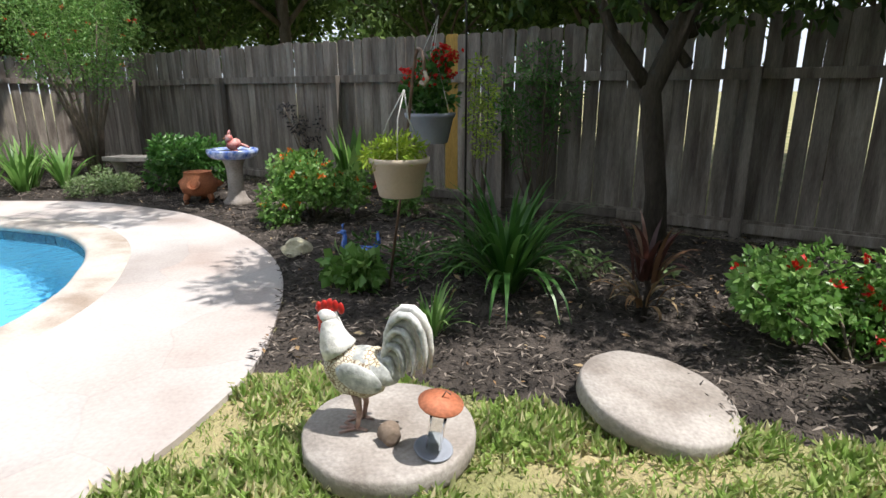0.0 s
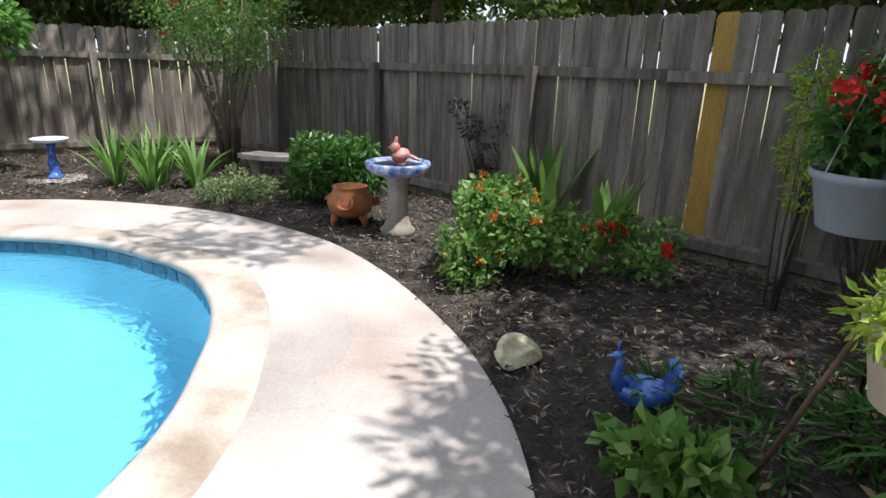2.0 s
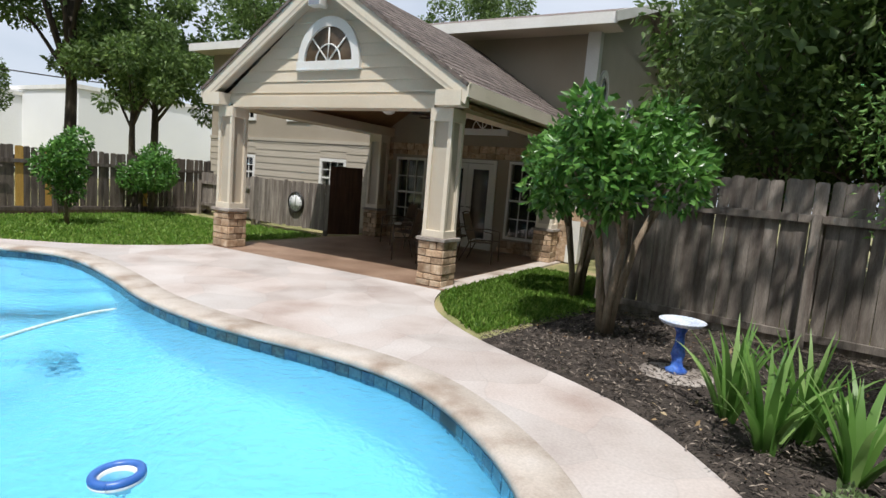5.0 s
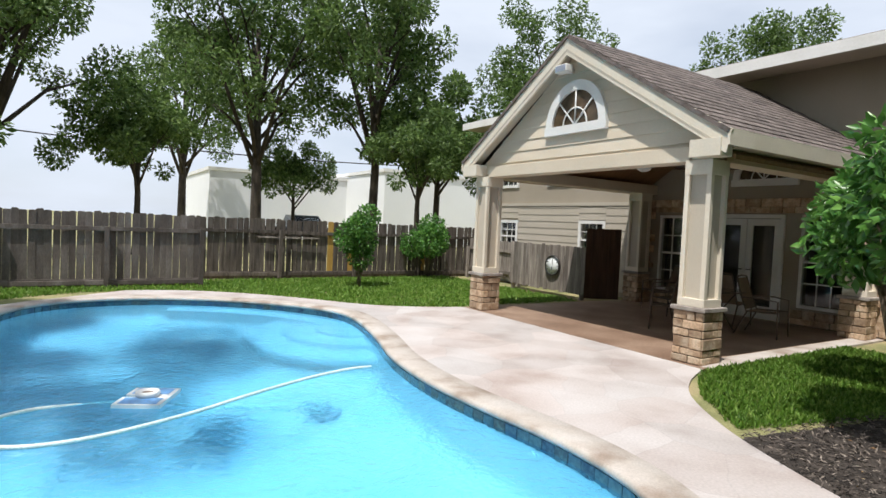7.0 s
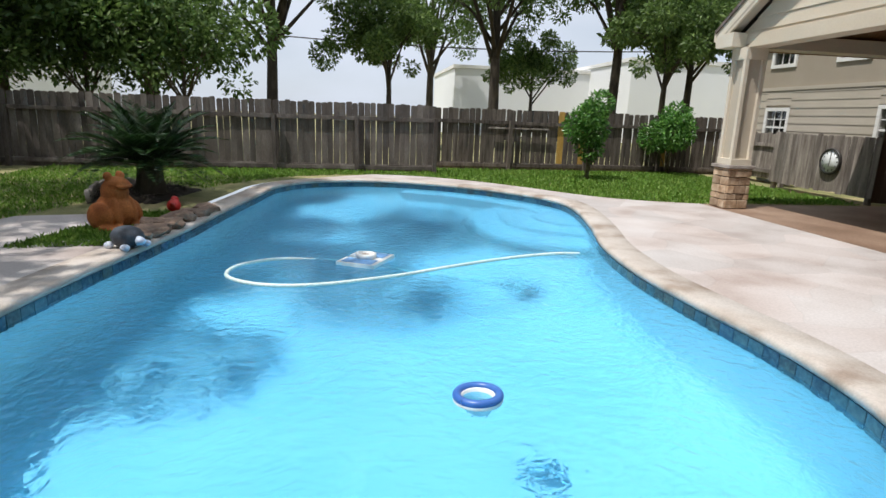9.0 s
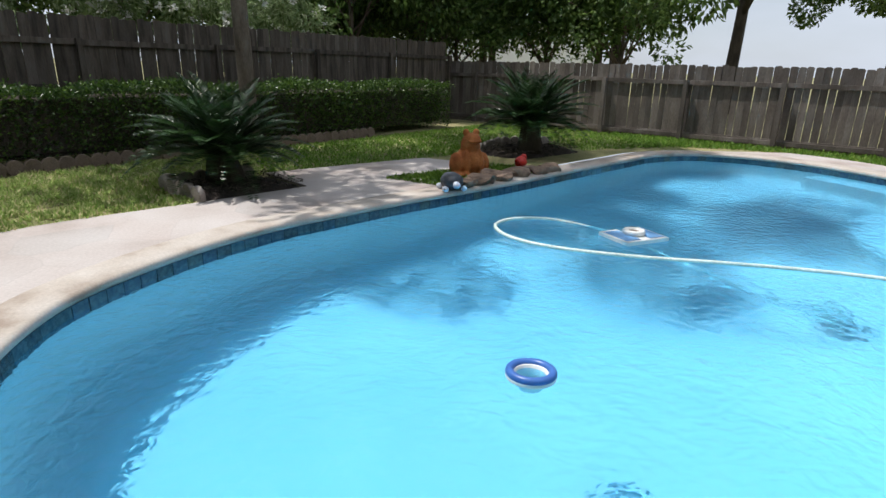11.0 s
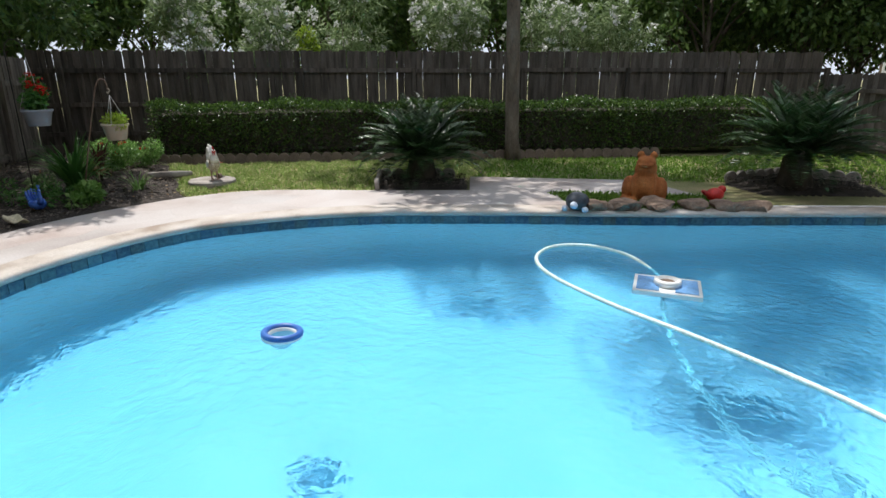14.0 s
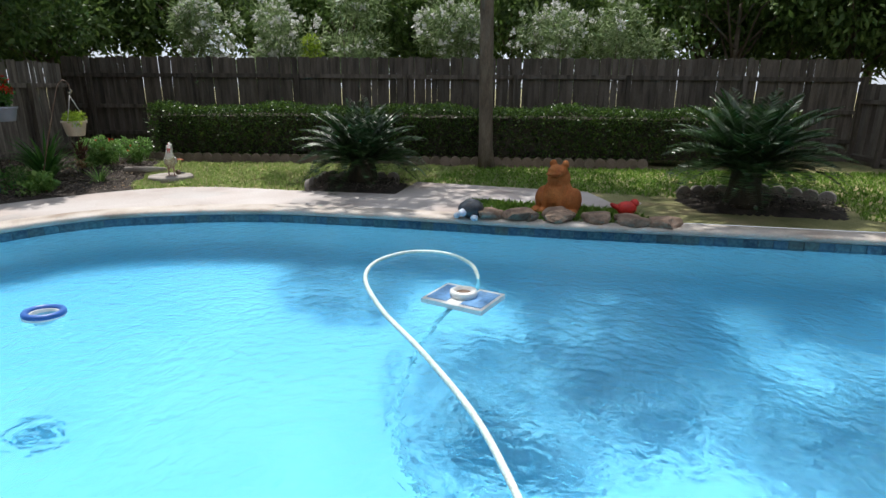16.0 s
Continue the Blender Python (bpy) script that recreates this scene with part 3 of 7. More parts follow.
# floor under everything in the pool, a hand below the shell
bm = bmesh.new()
steps_n = 46
xs = np.linspace(-12.6, -2.5, steps_n)
ys = np.linspace(-5.0, 6.0, steps_n)
grid = {(i, j): bm.verts.new((x, y, floor_z(x, y) - 0.012)) for i, x in enumerate(xs) for j, y in enumerate(ys)}
for i in range(steps_n - 1):
    for j in range(steps_n - 1):
        bm.faces.new([grid[k] for k in ((i, j), (i + 1, j), (i + 1, j + 1), (i, j + 1))]).smooth = True
solid("pool_floor", bm, M_poolwall, "pale blue plastered pool floor", "pool", kind="structure")

# entry steps and ledge in the far corner
for r, z in ((1.75, -0.78), (1.15, -0.52), (0.62, -0.34)):
    bm = bmesh.new()
    lathe(bm, [(r - 0.03, -1.2 - z), (r, -1.1 - z), (r, -0.03), (r - 0.03, 0.0), (0.001, 0.0)], 40, (0, 0, z))
    solid("pool_step", bm, M_poolwall, "rounded pale blue underwater pool step", "pool step", pose(-11.5, 0.78, 0), "pool entry steps", "structure")
bm = bmesh.new()
ledge = [p for p in POOL if p[0] < -11.5 and p[1] < 0.4]
shelf = [q for p, q in zip(POOL, offset_loop(POOL, -0.42)) if p in ledge]
sheet(bm, ledge + shelf[::-1], [], -1.3)
got = bmesh.ops.extrude_face_region(bm, geom=bm.faces[:])
bmesh.ops.translate(bm, vec=(0, 0, 0.86), verts=[g for g in got["geom"] if isinstance(g, bmesh.types.BMVert)])
solid("pool_ledge", bm, M_poolwall, "pale blue underwater bench ledge along the wall", "pool ledge", kind="structure")

bm = bmesh.new()
sheet(bm, offset_loop(POOL, 0.008), [], WATER_Z)
bm.normal_update()
water_mesh = bpy.data.meshes.new("water")
bm.to_mesh(water_mesh)
bm.free()
water_mesh.materials.append(M_water)
water = tagged(new("water", water_mesh), "clear turquoise swimming pool water with small ripples", "water", kind="structure")
water.visible_shadow = False

# ---- beds ----
BED = [p for p in BED_EDGE if p[0] > -8.3 and p[1] > 2.55]
BED = BED + [tuple(W(2.4, 0.5))[:2], tuple(W(6.7, 0.0))[:2], tuple(W(7.85, -14.7))[:2], (4.4, 1.75), (2.7, 1.62), (2.0, 1.8), (1.35, 2.0), (0.7, 2.2), (0.15, 2.3), (-0.45, 2.55), (-0.85, 2.62)]


def mound(name, poly, height, step, material, label, kind="structure", seed=0, fall=0.5):
    """A slightly raised, uneven sheet over a polygon."""
    q = np.array(poly)
    x0, y0 = q.min(0)
    x1, y1 = q.max(0)
    gx, gy = np.meshgrid(np.arange(x0, x1 + step, step), np.arange(y0, y1 + step, step), indexing="ij")
    pts = np.stack([gx.ravel(), gy.ravel()], 1)
    edge = np.full(len(pts), 9.0)
    for a, b in zip(q, np.roll(q, -1, 0)):
        ab = b - a
        t = np.clip(((pts - a) @ ab) / max(ab @ ab, 1e-9), 0, 1)
        edge = np.minimum(edge, np.linalg.norm(pts - (a + t[:, None] * ab), axis=1))
    keep = inside(poly, pts) | (edge < step)
    rise = np.clip(edge / fall, 0, 1)
    wob = np.array([noise.noise((p[0] * 3.1 + seed, p[1] * 3.1, seed)) + 0.6 * noise.noise((p[0] * 11, p[1] * 11, seed)) for p in pts])
    z = -0.02 + (height + 0.022 * wob) * rise
    z[~inside(poly, pts)] = -0.035
    idx = np.arange(len(pts)).reshape(gx.shape)
    f = np.stack([idx[:-1, :-1], idx[1:, :-1], idx[1:, 1:], idx[:-1, 1:]], -1).reshape(-1, 4)
    f = f[keep[f].all(1)]
    me = raw_mesh(name, np.column_stack([pts, z]), f, material)
    me.polygons.foreach_set("use_smooth", [True] * len(me.polygons))
    return tagged(new(name, me), label, "ground", kind=kind)


mound("mulch_bed", BED, 0.04, 0.07, M_mulch, "dark bark mulch garden bed along the fence", seed=3)
PALM_BED = [(-3.4, -0.42), (-2.52, 0.56), (-1.75, -0.1), (-2.65, -1.1)]
mound("mulch_bed_palm", PALM_BED, 0.08, 0.06, M_mulch, "dark mulch bed under the sago palm", seed=5, fall=0.3)
PALM_BED_FAR = [(-5.72, -3.6), (-6.46, -3.14), (-7.65, -4.2), (-7.3, -5.0), (-6.2, -4.8)]
mound("mulch_bed_far", PALM_BED_FAR, 0.08, 0.07, M_mulch, "dark mulch bed under the far sago palm", seed=6, fall=0.3)

# bark chips and fallen leaves lying on the mulch
for nm, poly, cnt, ln, wd, material, lab in (("bark_chips", BED, 140000, 0.05, 0.010, L_chip, "loose dark bark mulch chips"), ("leaf_litter", BED, 2600, 0.05, 0.022, L_litter, "scattered dry brown fallen leaves"),
        ("bark_chips_palm", PALM_BED, 3000, 0.045, 0.016, L_chip, "loose dark bark mulch chips"), ("bark_chips_far", PALM_BED_FAR, 3000, 0.045, 0.016, L_chip, "loose dark bark mulch chips")):
    p = scatter(poly, cnt)
    base = np.column_stack([p, 0.03 + 0.022 * rng.random(len(p)) + (0.03 if "palm" in nm or "far" in nm else 0.0)])
    way = np.column_stack([rng.normal(size=(len(p), 2)), 0.25 * rng.normal(size=len(p))])
    s = 0.5 + 1.0 * rng.random(len(p))
    tagged(new(nm, blades(nm, base, way, ln * s, wd * s, material, 0.15, np.array([0, 0, 1.0]))), lab, "mulch", kind="stuff")

# lawns: blades of grass over the soil
LAWN_NEAR = [p for p in BED_EDGE if p[1] < 2.6 and p[0] > -2.5] + [(-0.85, 2.62), (-0.45, 2.55), (0.15, 2.3), (0.7, 2.2), (1.35, 2.0), (2.0, 1.8), (2.7, 1.62), (4.4, 1.75), tuple(W(5.6, -13.1))[:2], tuple(W(-1.5, -13.1))[:2], (-2.65, -1.2), (-1.75, -0.1)]
LAWN_WALK = [(-2.65, -1.27), tuple(W(-1.5, -13.1))[:2], tuple(W(-10.4, -13.1))[:2], tuple(W(-10.4, -10.5))[:2], (-9.0, -5.0), (-7.75, -4.33), (-7.4, -5.0), (-6.2, -4.85), (-5.66, -3.64), (-4.75, -2.94)]
LAWN_PORCH = [(-10.55, 6.18), (-10.0, 6.05), (-9.3, 6.04), (-8.4, 6.24), tuple(W(2.4, 0.2))[:2], tuple(W(2.2, 3.2))[:2], tuple(W(0.35, 3.4))[:2], tuple(W(0.35, -0.1))[:2]]
LAWN_FAR = FAR_EDGE + [(-9.0, -5.0), tuple(W(-10.4, -10.5))[:2], tuple(W(-10.9, 3.0))[:2], tuple(W(-5.2, 3.1))[:2], tuple(W(-5.2, 0))[:2]]
rng_turf = np.random.default_rng(31)
for nm, poly, cnt, ln, wd, lab in (("grass", LAWN_NEAR, 230000, 0.055, 0.0055, "patchy sunlit green and straw lawn grass"), ("grass_walk", LAWN_WALK, 45000, 0.06, 0.014, "mown green lawn grass beside the hedge"),
        ("grass_porch", LAWN_PORCH, 60000, 0.07, 0.010, "thick bright green lawn grass beside the porch"), ("grass_far", LAWN_FAR, 120000, 0.08, 0.022, "bright green mown back lawn grass"),
        ("grass_gap", GRASSGAP, 14000, 0.07, 0.008, "low green ground cover in the deck gap")):
    p = scatter(poly, cnt)
    base = np.column_stack([p, np.full(len(p), -0.03)])
    way = np.column_stack([0.6 * rng.normal(size=(len(p), 2)), 0.5 + rng.random(len(p))])
    s = 0.5 + 0.9 * rng.random(len(p))
    if nm == "grass":  # worn, strawy patches where the turf is short and thin
        worn = np.array([noise.noise((3.1 * x, 3.1 * y, 0.0)) + 0.6 * noise.noise((9.0 * x, 9.0 * y, 4.0)) for x, y in p])
        keep = rng_turf.random(len(p)) > np.clip(0.20 + 1.6 * worn, 0.0, 0.74)
        base, way, s = base[keep], way[keep], (s * np.clip(1.0 - 0.9 * worn, 0.5, 1.3))[keep]
    tagged(new(nm, blades(nm, base, way, ln * s, wd * s, L_drylawn if nm == "grass" else L_lawn, 0.5)), lab, "grass", kind="stuff")

# ---- fences ----
def picket_mesh(h, w, seed):
    r = random.Random(seed)
    bm = bmesh.new()
    c, t = 0.028, 0.016
    lean = r.uniform(-0.006, 0.006)
    prof = [(-w / 2, 0.0), (w / 2, 0.0), (w / 2 + lean, h - c), (w / 2 - c + lean, h - r.uniform(0, 0.012)), (-w / 2 + c + lean, h - r.uniform(0, 0.012)), (-w / 2 + lean, h - c)]
    f = [bm.verts.new((x, -t / 2, z)) for x, z in prof]
    b = [bm.verts.new((x, t / 2, z)) for x, z in prof]
    bm.faces.new(f)
    bm.faces.new(b[::-1])
    for k in range(6):
        bm.faces.new((f[k], b[k], b[(k + 1) % 6], f[(k + 1) % 6]))
    return bm


def fence(name, x0, y0, x1, y1, height, material, label, inner, gap=0.006, rails=(0.30, 1.58), posts=2.4, first=0.0, kick=True, special=()):
    """A board fence in yard axes, boards on the far side; inner: the side of the rails (+1 or -1 of its own y)."""
    a = math.degrees(math.atan2(y1 - y0, x1 - x0))
    length = math.hypot(x1 - x0, y1 - y0)
    root = thing(name, label, "fence", YARD @ pose(x0, y0, 0, 0, 0, a), kind="structure")
    r = random.Random(len(name) * 7 + int(length * 10))
    sizes = {}
    yellow = to_mesh("picket", picket_mesh(height - 0.12, 0.17, 77), M_newwood)
    for w in (0.125, 0.135, 0.142):
        for k in range(4):
            sizes[w, k] = to_mesh("picket", picket_mesh(height - 0.12, w, k + int(w * 1000)), material)
    x = 0.07
    while x < length:
        w = r.choice((0.125, 0.135, 0.142, 0.142))
        me = sizes[w, r.randrange(4)]
        wide = w
        if any(abs(x - s) < 0.09 for s in special):
            me, wide = yellow, 0.17
        piece("picket", me, root, pose(x + wide / 2, -inner * (0.02 + r.uniform(0, 0.006)), 0.12 + r.uniform(-0.02, 0.02), r.uniform(-0.4, 0.4), r.uniform(-0.5, 0.5), 0))
        x += wide + gap * r.uniform(-0.3, 2.4)
    for z in rails:
        xx = 0.0
        while xx < length:
            bm = bmesh.new()
            e = min(posts, length - xx)
            box(bm, xx + 0.004, xx + e - 0.004, -0.019, 0.019, z - 0.045, z + 0.045, 0.004)
            part("rail", bm, material, root, m=pose(0, inner * 0.02, r.uniform(-0.012, 0.012)))
            xx += posts
    if kick:
        bm = bmesh.new()
        box(bm, 0, length, -0.012, 0.012, -0.03, 0.17, 0.003)
        part("kick_board", bm, material, root, m=pose(0, -inner * 0.014, 0))
    xx = first
    while xx <= length:
        bm = bmesh.new()
        box(bm, -0.045, 0.045, -0.045, 0.045, -0.05, rails[-1] + 0.05, 0.005)
        part("post", bm, material, root, m=pose(xx, inner * 0.085, 0, r.uniform(-0.8, 0.8), r.uniform(-0.8, 0.8), 0))
        xx += posts
    return root


# along the flower bed, the back of the bed, behind the hedge, and the far side
fence("fence_bed", 7.93, -15.0, 6.76, 0.0, 1.94, M_fence, "weathered grey wooden board fence with one yellow board", 1, 0.006, special=(6.78,), first=1.3, posts=2.4, rails=(0.10, 1.45))
fence("fence_corner", 6.76, 0.0, 2.4, 0.55, 1.93, M_fence, "weathered grey board fence behind the garden bed", 1, first=2.0, posts=2.2, rails=(0.14, 1.5))
fence("fence_side", 2.4, 0.55, 2.4, 10.5, 1.9, M_fence, "greyed board fence along the side yard", 1, first=0.6, rails=(0.28, 1.5))
fence("fence_hedge", -9.5, -15.0, 7.93, -15.0, 2.08, M_fence_dark, "dark wooden board fence behind the hedge", 1, 0.002, rails=(0.4, 1.0, 1.68))
fence("fence_far", -9.6, -4.5, -9.5, -15.0, 1.60, M_fence_mid, "weathered grey board fence at the back of the lawn", 1, rails=(0.10, 1.24), first=0.05, posts=1.88)
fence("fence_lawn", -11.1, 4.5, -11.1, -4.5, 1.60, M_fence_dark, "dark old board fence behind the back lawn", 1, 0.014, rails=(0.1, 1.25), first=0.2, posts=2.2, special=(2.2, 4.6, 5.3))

# ---- house ----
def siding(root, outline, y, material, exposure=0.19, tilt=0.012, name="siding_board"):
    """Lap boards that fill a convex outline of (x, z) in the plane y, facing -y."""
    zs = [p[1] for p in outline]
    z = min(zs)
    while z < max(zs) - 0.01:
        z1 = min(z + exposure, max(zs))
        span = []
        for zz in (z + 1e-4, z1 - 1e-4):
            cut = []
            for (xa, za), (xb, zb) in zip(outline, outline[1:] + outline[:1]):
                if (za - zz) * (zb - zz) <= 0 and za != zb:
                    cut.append(xa + (xb - xa) * (zz - za) / (zb - za))
            span.append((min(cut), max(cut)) if len(cut) >= 2 else None)
        if all(span):
            (a0, a1), (b0, b1) = span
            bm = bmesh.new()
            q = [(a0, y - tilt - 0.004, z), (a1, y - tilt - 0.004, z), (b1, y - 0.003, z1), (b0, y - 0.003, z1), (a0, y + 0.02, z), (a1, y + 0.02, z), (b1, y + 0.02, z1), (b0, y + 0.02, z1)]
            v = [bm.verts.new(p) for p in q]
            for f in ((0, 1, 2, 3), (7, 6, 5, 4), (0, 4, 5, 1), (3, 2, 6, 7), (0, 3, 7, 4), (1, 5, 6, 2)):
                bm.faces.new([v[i] for i in f])
            part(name, bm, material, root)
        z = z1


def wall_with_holes(bm, x0, x1, z0, z1, y0, y1, holes):
    """A wall of blocks with rectangular openings (x0, x1, z0, z1)."""
    xs = sorted({x0, x1, *(h[0] for h in holes), *(h[1] for h in holes)})
    zs = sorted({z0, z1, *(h[2] for h in holes), *(h[3] for h in holes)})
    for xa, xb in zip(xs, xs[1:]):
        for za, zb in zip(zs, zs[1:]):
            mx, mz = (xa + xb) / 2, (za + zb) / 2
            if not any(h[0] < mx < h[1] and h[2] < mz < h[3] for h in holes):
                box(bm, xa, xb, y0, y1, za, zb)
    bmesh.ops.remove_doubles(bm, verts=bm.verts, dist=1e-4)
    return bm


def window(name, x0, x1, z0, z1, y, cols, rows, label, casing=0.09, split=True):
    root = thing(name, label, "window", YARD @ pose(x0, y, z0), kind="structure")
    w, h = x1 - x0, z1 - z0
    bm = bmesh.new()
    for a in ((-casing, 0.0, -casing, h + casing), (w, w + casing, -casing, h + casing), (0.0, w, h, h + casing), (0.0, w, -casing, 0.0)):
        box(bm, a[0], a[1], -0.045, 0.05, a[2], a[3])
    part("window_frame", bm, M_white, root)
    bm = bmesh.new()
    if split:
        box(bm, 0.0, w, 0.005, 0.045, h / 2 - 0.025, h / 2 + 0.025)
    for k in range(1, cols):
        box(bm, w * k / cols - 0.011, w * k / cols + 0.011, 0.012, 0.032, 0.0, h)
    for k in range(1, rows):
        box(bm, 0.0, w, 0.010, 0.030, h * k / rows - 0.011, h * k / rows + 0.011)
    part("muntin", bm, M_white, root)
    bm = bmesh.new()
    box(bm, 0.0, w, 0.035, 0.041, 0.0, h)
    part("pane", bm, M_glass, root)
    # dark sheet behind the pane, painted for the room's shade
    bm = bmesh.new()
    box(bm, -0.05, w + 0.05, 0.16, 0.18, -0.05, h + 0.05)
    part("dark_room", bm, M_roomdark, root, "dark sheet standing for the unlit room")
    return root


house = thing("house", "two storey tan house with stone porch wall", "house", YARD.copy(), kind="structure")
WY = 5.0
WINS = [(-4.32, -3.52, 0.4, 2.06), (-2.98, -1.56, 0.0, 2.08), (-1.1, -0.34, 0.4, 2.1)]
LEFT = [(-7.0, -6.2, 0.95, 1.86), (-10.6, -9.85, 0.95, 1.82), (-10.65, -9.9, 3.05, 3.5), (-8.4, -7.6, 3.05, 3.5)]
bm = bmesh.new()
wall_with_holes(bm, -5.0, 0.45, -0.05, 3.2, WY, WY + 0.2, WINS)
part("porch_wall", bm, M_stucco, house, "brown painted porch wall")
bm = bmesh.new()
wall_with_holes(bm, -11.9, -5.0, -0.05, 5.2, WY + 0.02, WY + 0.2, LEFT)
part("wing_wall", bm, M_stucco, house)
bm = bmesh.new()
box(bm, -5.0, 0.45, WY + 0.2, WY + 0.4, 3.2, 5.3)
part("upper_wall", bm, M_stucco, house)
for xa, xb in ((-11.9, -10.69), (-9.76, -7.09), (-6.11, -5.1)):
    siding(house, [(xa, 0.1), (xb, 0.1), (xb, 2.35), (xa, 2.35)], WY, M_wing, 0.2)
for xa, xb in ((-10.69, -9.76), (-7.09, -6.11)):
    siding(house, [(xa, 0.1), (xb, 0.1), (xb, 0.85), (xa, 0.85)], WY, M_wing, 0.2)
    siding(house, [(xa, 1.97), (xb, 1.97), (xb, 2.35), (xa, 2.35)], WY, M_wing, 0.19)
bm = bmesh.new()
box(bm, -11.9, -5.1, WY - 0.03, WY + 0.03, 2.36, 2.45)
part("band_board", bm, M_wing, house)
for k, (a, b, c, d) in enumerate(LEFT):
    window("window_%d" % (k + 1), a, b, c, d, WY + 0.02, 3, 4 if d - c > 0.6 else 1, "white framed window with a grid of small panes", split=d - c > 0.6)
window("window_5", *WINS[0], WY, 3, 4, "tall white framed porch window with small panes", 0.06)
window("window_6", *WINS[2], WY, 3, 4, "tall white framed porch window with small panes", 0.06)
# side wall and high eaves
bm = bmesh.new()
box(bm, 0.45, 0.6, WY - 0.03, 14.0, -0.05, 5.3)
part("side_wall", bm, M_wing, house)
bm = bmesh.new()
box(bm, 0.4, 0.68, WY - 0.06, WY + 0.16, 0.0, 5.3)
part("corner_board", bm, M_white, house)
bm = bmesh.new()
v = [bm.verts.new(p) for p in ((-12.2, 4.35, 5.05), (1.1, 4.35, 5.05), (1.1, 9.5, 6.75), (-7.1, 9.5, 6.75), (1.1, 14.6, 5.05), (-12.2, 14.6, 5.05))]
v2 = [bm.verts.new(q.co + Vector((0, 0, 0.12))) for q in v]
for a in ((0, 1, 2, 3), (3, 2, 4, 5), (0, 3, 5)):
    bm.faces.new([v[i] for i in a][::-1])
    bm.faces.new([v2[i] for i in a])
for a, b in ((0, 1), (1, 2), (2, 4), (4, 5), (5, 0)):
    bm.faces.new((v[a], v[b], v2[b], v2[a]))
part("roof", bm, M_shingle, house, "brown shingle main roof")
bm = bmesh.new()
box(bm, -12.2, 1.15, 4.31, 4.35, 4.98, 5.2)
part("fascia", bm, M_white, house)
for s in (1, -1):
    bm = bmesh.new()
    a, b = Vector((1.12, 9.5 - s * 5.2, 5.0)), Vector((1.12, 9.5, 6.75))
    d = (b - a).normalized()
    up = Vector((1, 0, 0)).cross(d) * (0.2 if s < 0 else -0.2)
    q = [a, b, b - up, a - up]
    f = [bm.verts.new(p) for p in q] + [bm.verts.new(p + Vector((0.04, 0, 0))) for p in q]
    for i in ((0, 1, 2, 3), (7, 6, 5, 4), (0, 4, 5, 1), (1, 5, 6, 2), (2, 6, 7, 3), (3, 7, 4, 0)):
        bm.faces.new([f[k] for k in i])
    part("rake_board", bm, M_white, house)
bm = bmesh.new()
box(bm, -12.2, 1.1, 4.36, 5.1, 5.0, 5.04)
part("soffit", bm, M_panel, house)
bm = bmesh.new()
v = [bm.verts.new(p) for p in ((0.45, 5.0, 5.2), (0.45, 14, 5.2), (0.45, 9.5, 6.65), (0.6, 5.0, 5.2), (0.6, 14, 5.2), (0.6, 9.5, 6.65))]
for i in ((0, 2, 1), (3, 4, 5), (0, 3, 5, 2), (2, 5, 4, 1), (1, 4, 3, 0)):
    bm.faces.new([v[k] for k in i])
part("side_gable", bm, M_wing, house)
bm = bmesh.new()
box(bm, -11.9, 0.5, 10.0, 10.2, -0.05, 5.2)
box(bm, -11.9, -11.75, WY + 0.2, 10.0, -0.05, 5.2)
part("back_wall", bm, M_stucco, house)
# small low roof on the side wall
bm = bmesh.new()
v = [bm.verts.new(p) for p in ((0.6, 5.2, 3.25), (0.6, 12, 3.25), (1.25, 12, 2.95), (1.25, 5.2, 2.95))]
v += [bm.verts.new(q.co - Vector((0, 0, 0.14))) for q in v]
for i in ((0, 1, 2, 3), (7, 6, 5, 4), (0, 4, 5, 1), (1, 5, 6, 2), (2, 6, 7, 3), (3, 7, 4, 0)):
    bm.faces.new([v[k] for k in i])
part("side_roof", bm, M_white, house)
for yy, hh in ((5.75, 0.95), (8.4, 0.75)):
    w6 = thing("window_oval", "tall oval window with white surround", "window", YARD @ pose(0.6, yy, 3.88 if hh > 0.8 else 3.76), group="oval side windows", kind="structure")
    bm = bmesh.new()
    prof = [(math.cos(2 * math.pi * k / 24), math.sin(2 * math.pi * k / 24)) for k in range(24)]
    o = [[bm.verts.new((x, 0.36 * c * q, hh / 2 * s * q)) for c, s in prof] for x, q in ((0.0, 1.0), (0.05, 1.0), (0.05, 0.74), (0.01, 0.74))]
    for a, b in zip(o, o[1:]):
        for k in range(24):
            bm.faces.new((a[k], a[(k + 1) % 24], b[(k + 1) % 24], b[k]))
    part("window_frame", bm, M_white, w6)
    bm = bmesh.new()
    bm.faces.new([bm.verts.new((0.012, 0.36 * c * 0.75, hh / 2 * s * 0.75)) for c, s in prof])
    part("pane", bm, mat("dark_green_glass", (0.03, 0.055, 0.05), (0.05, 0.08, 0.075), 0.1, 2, 8, 0.0), w6)

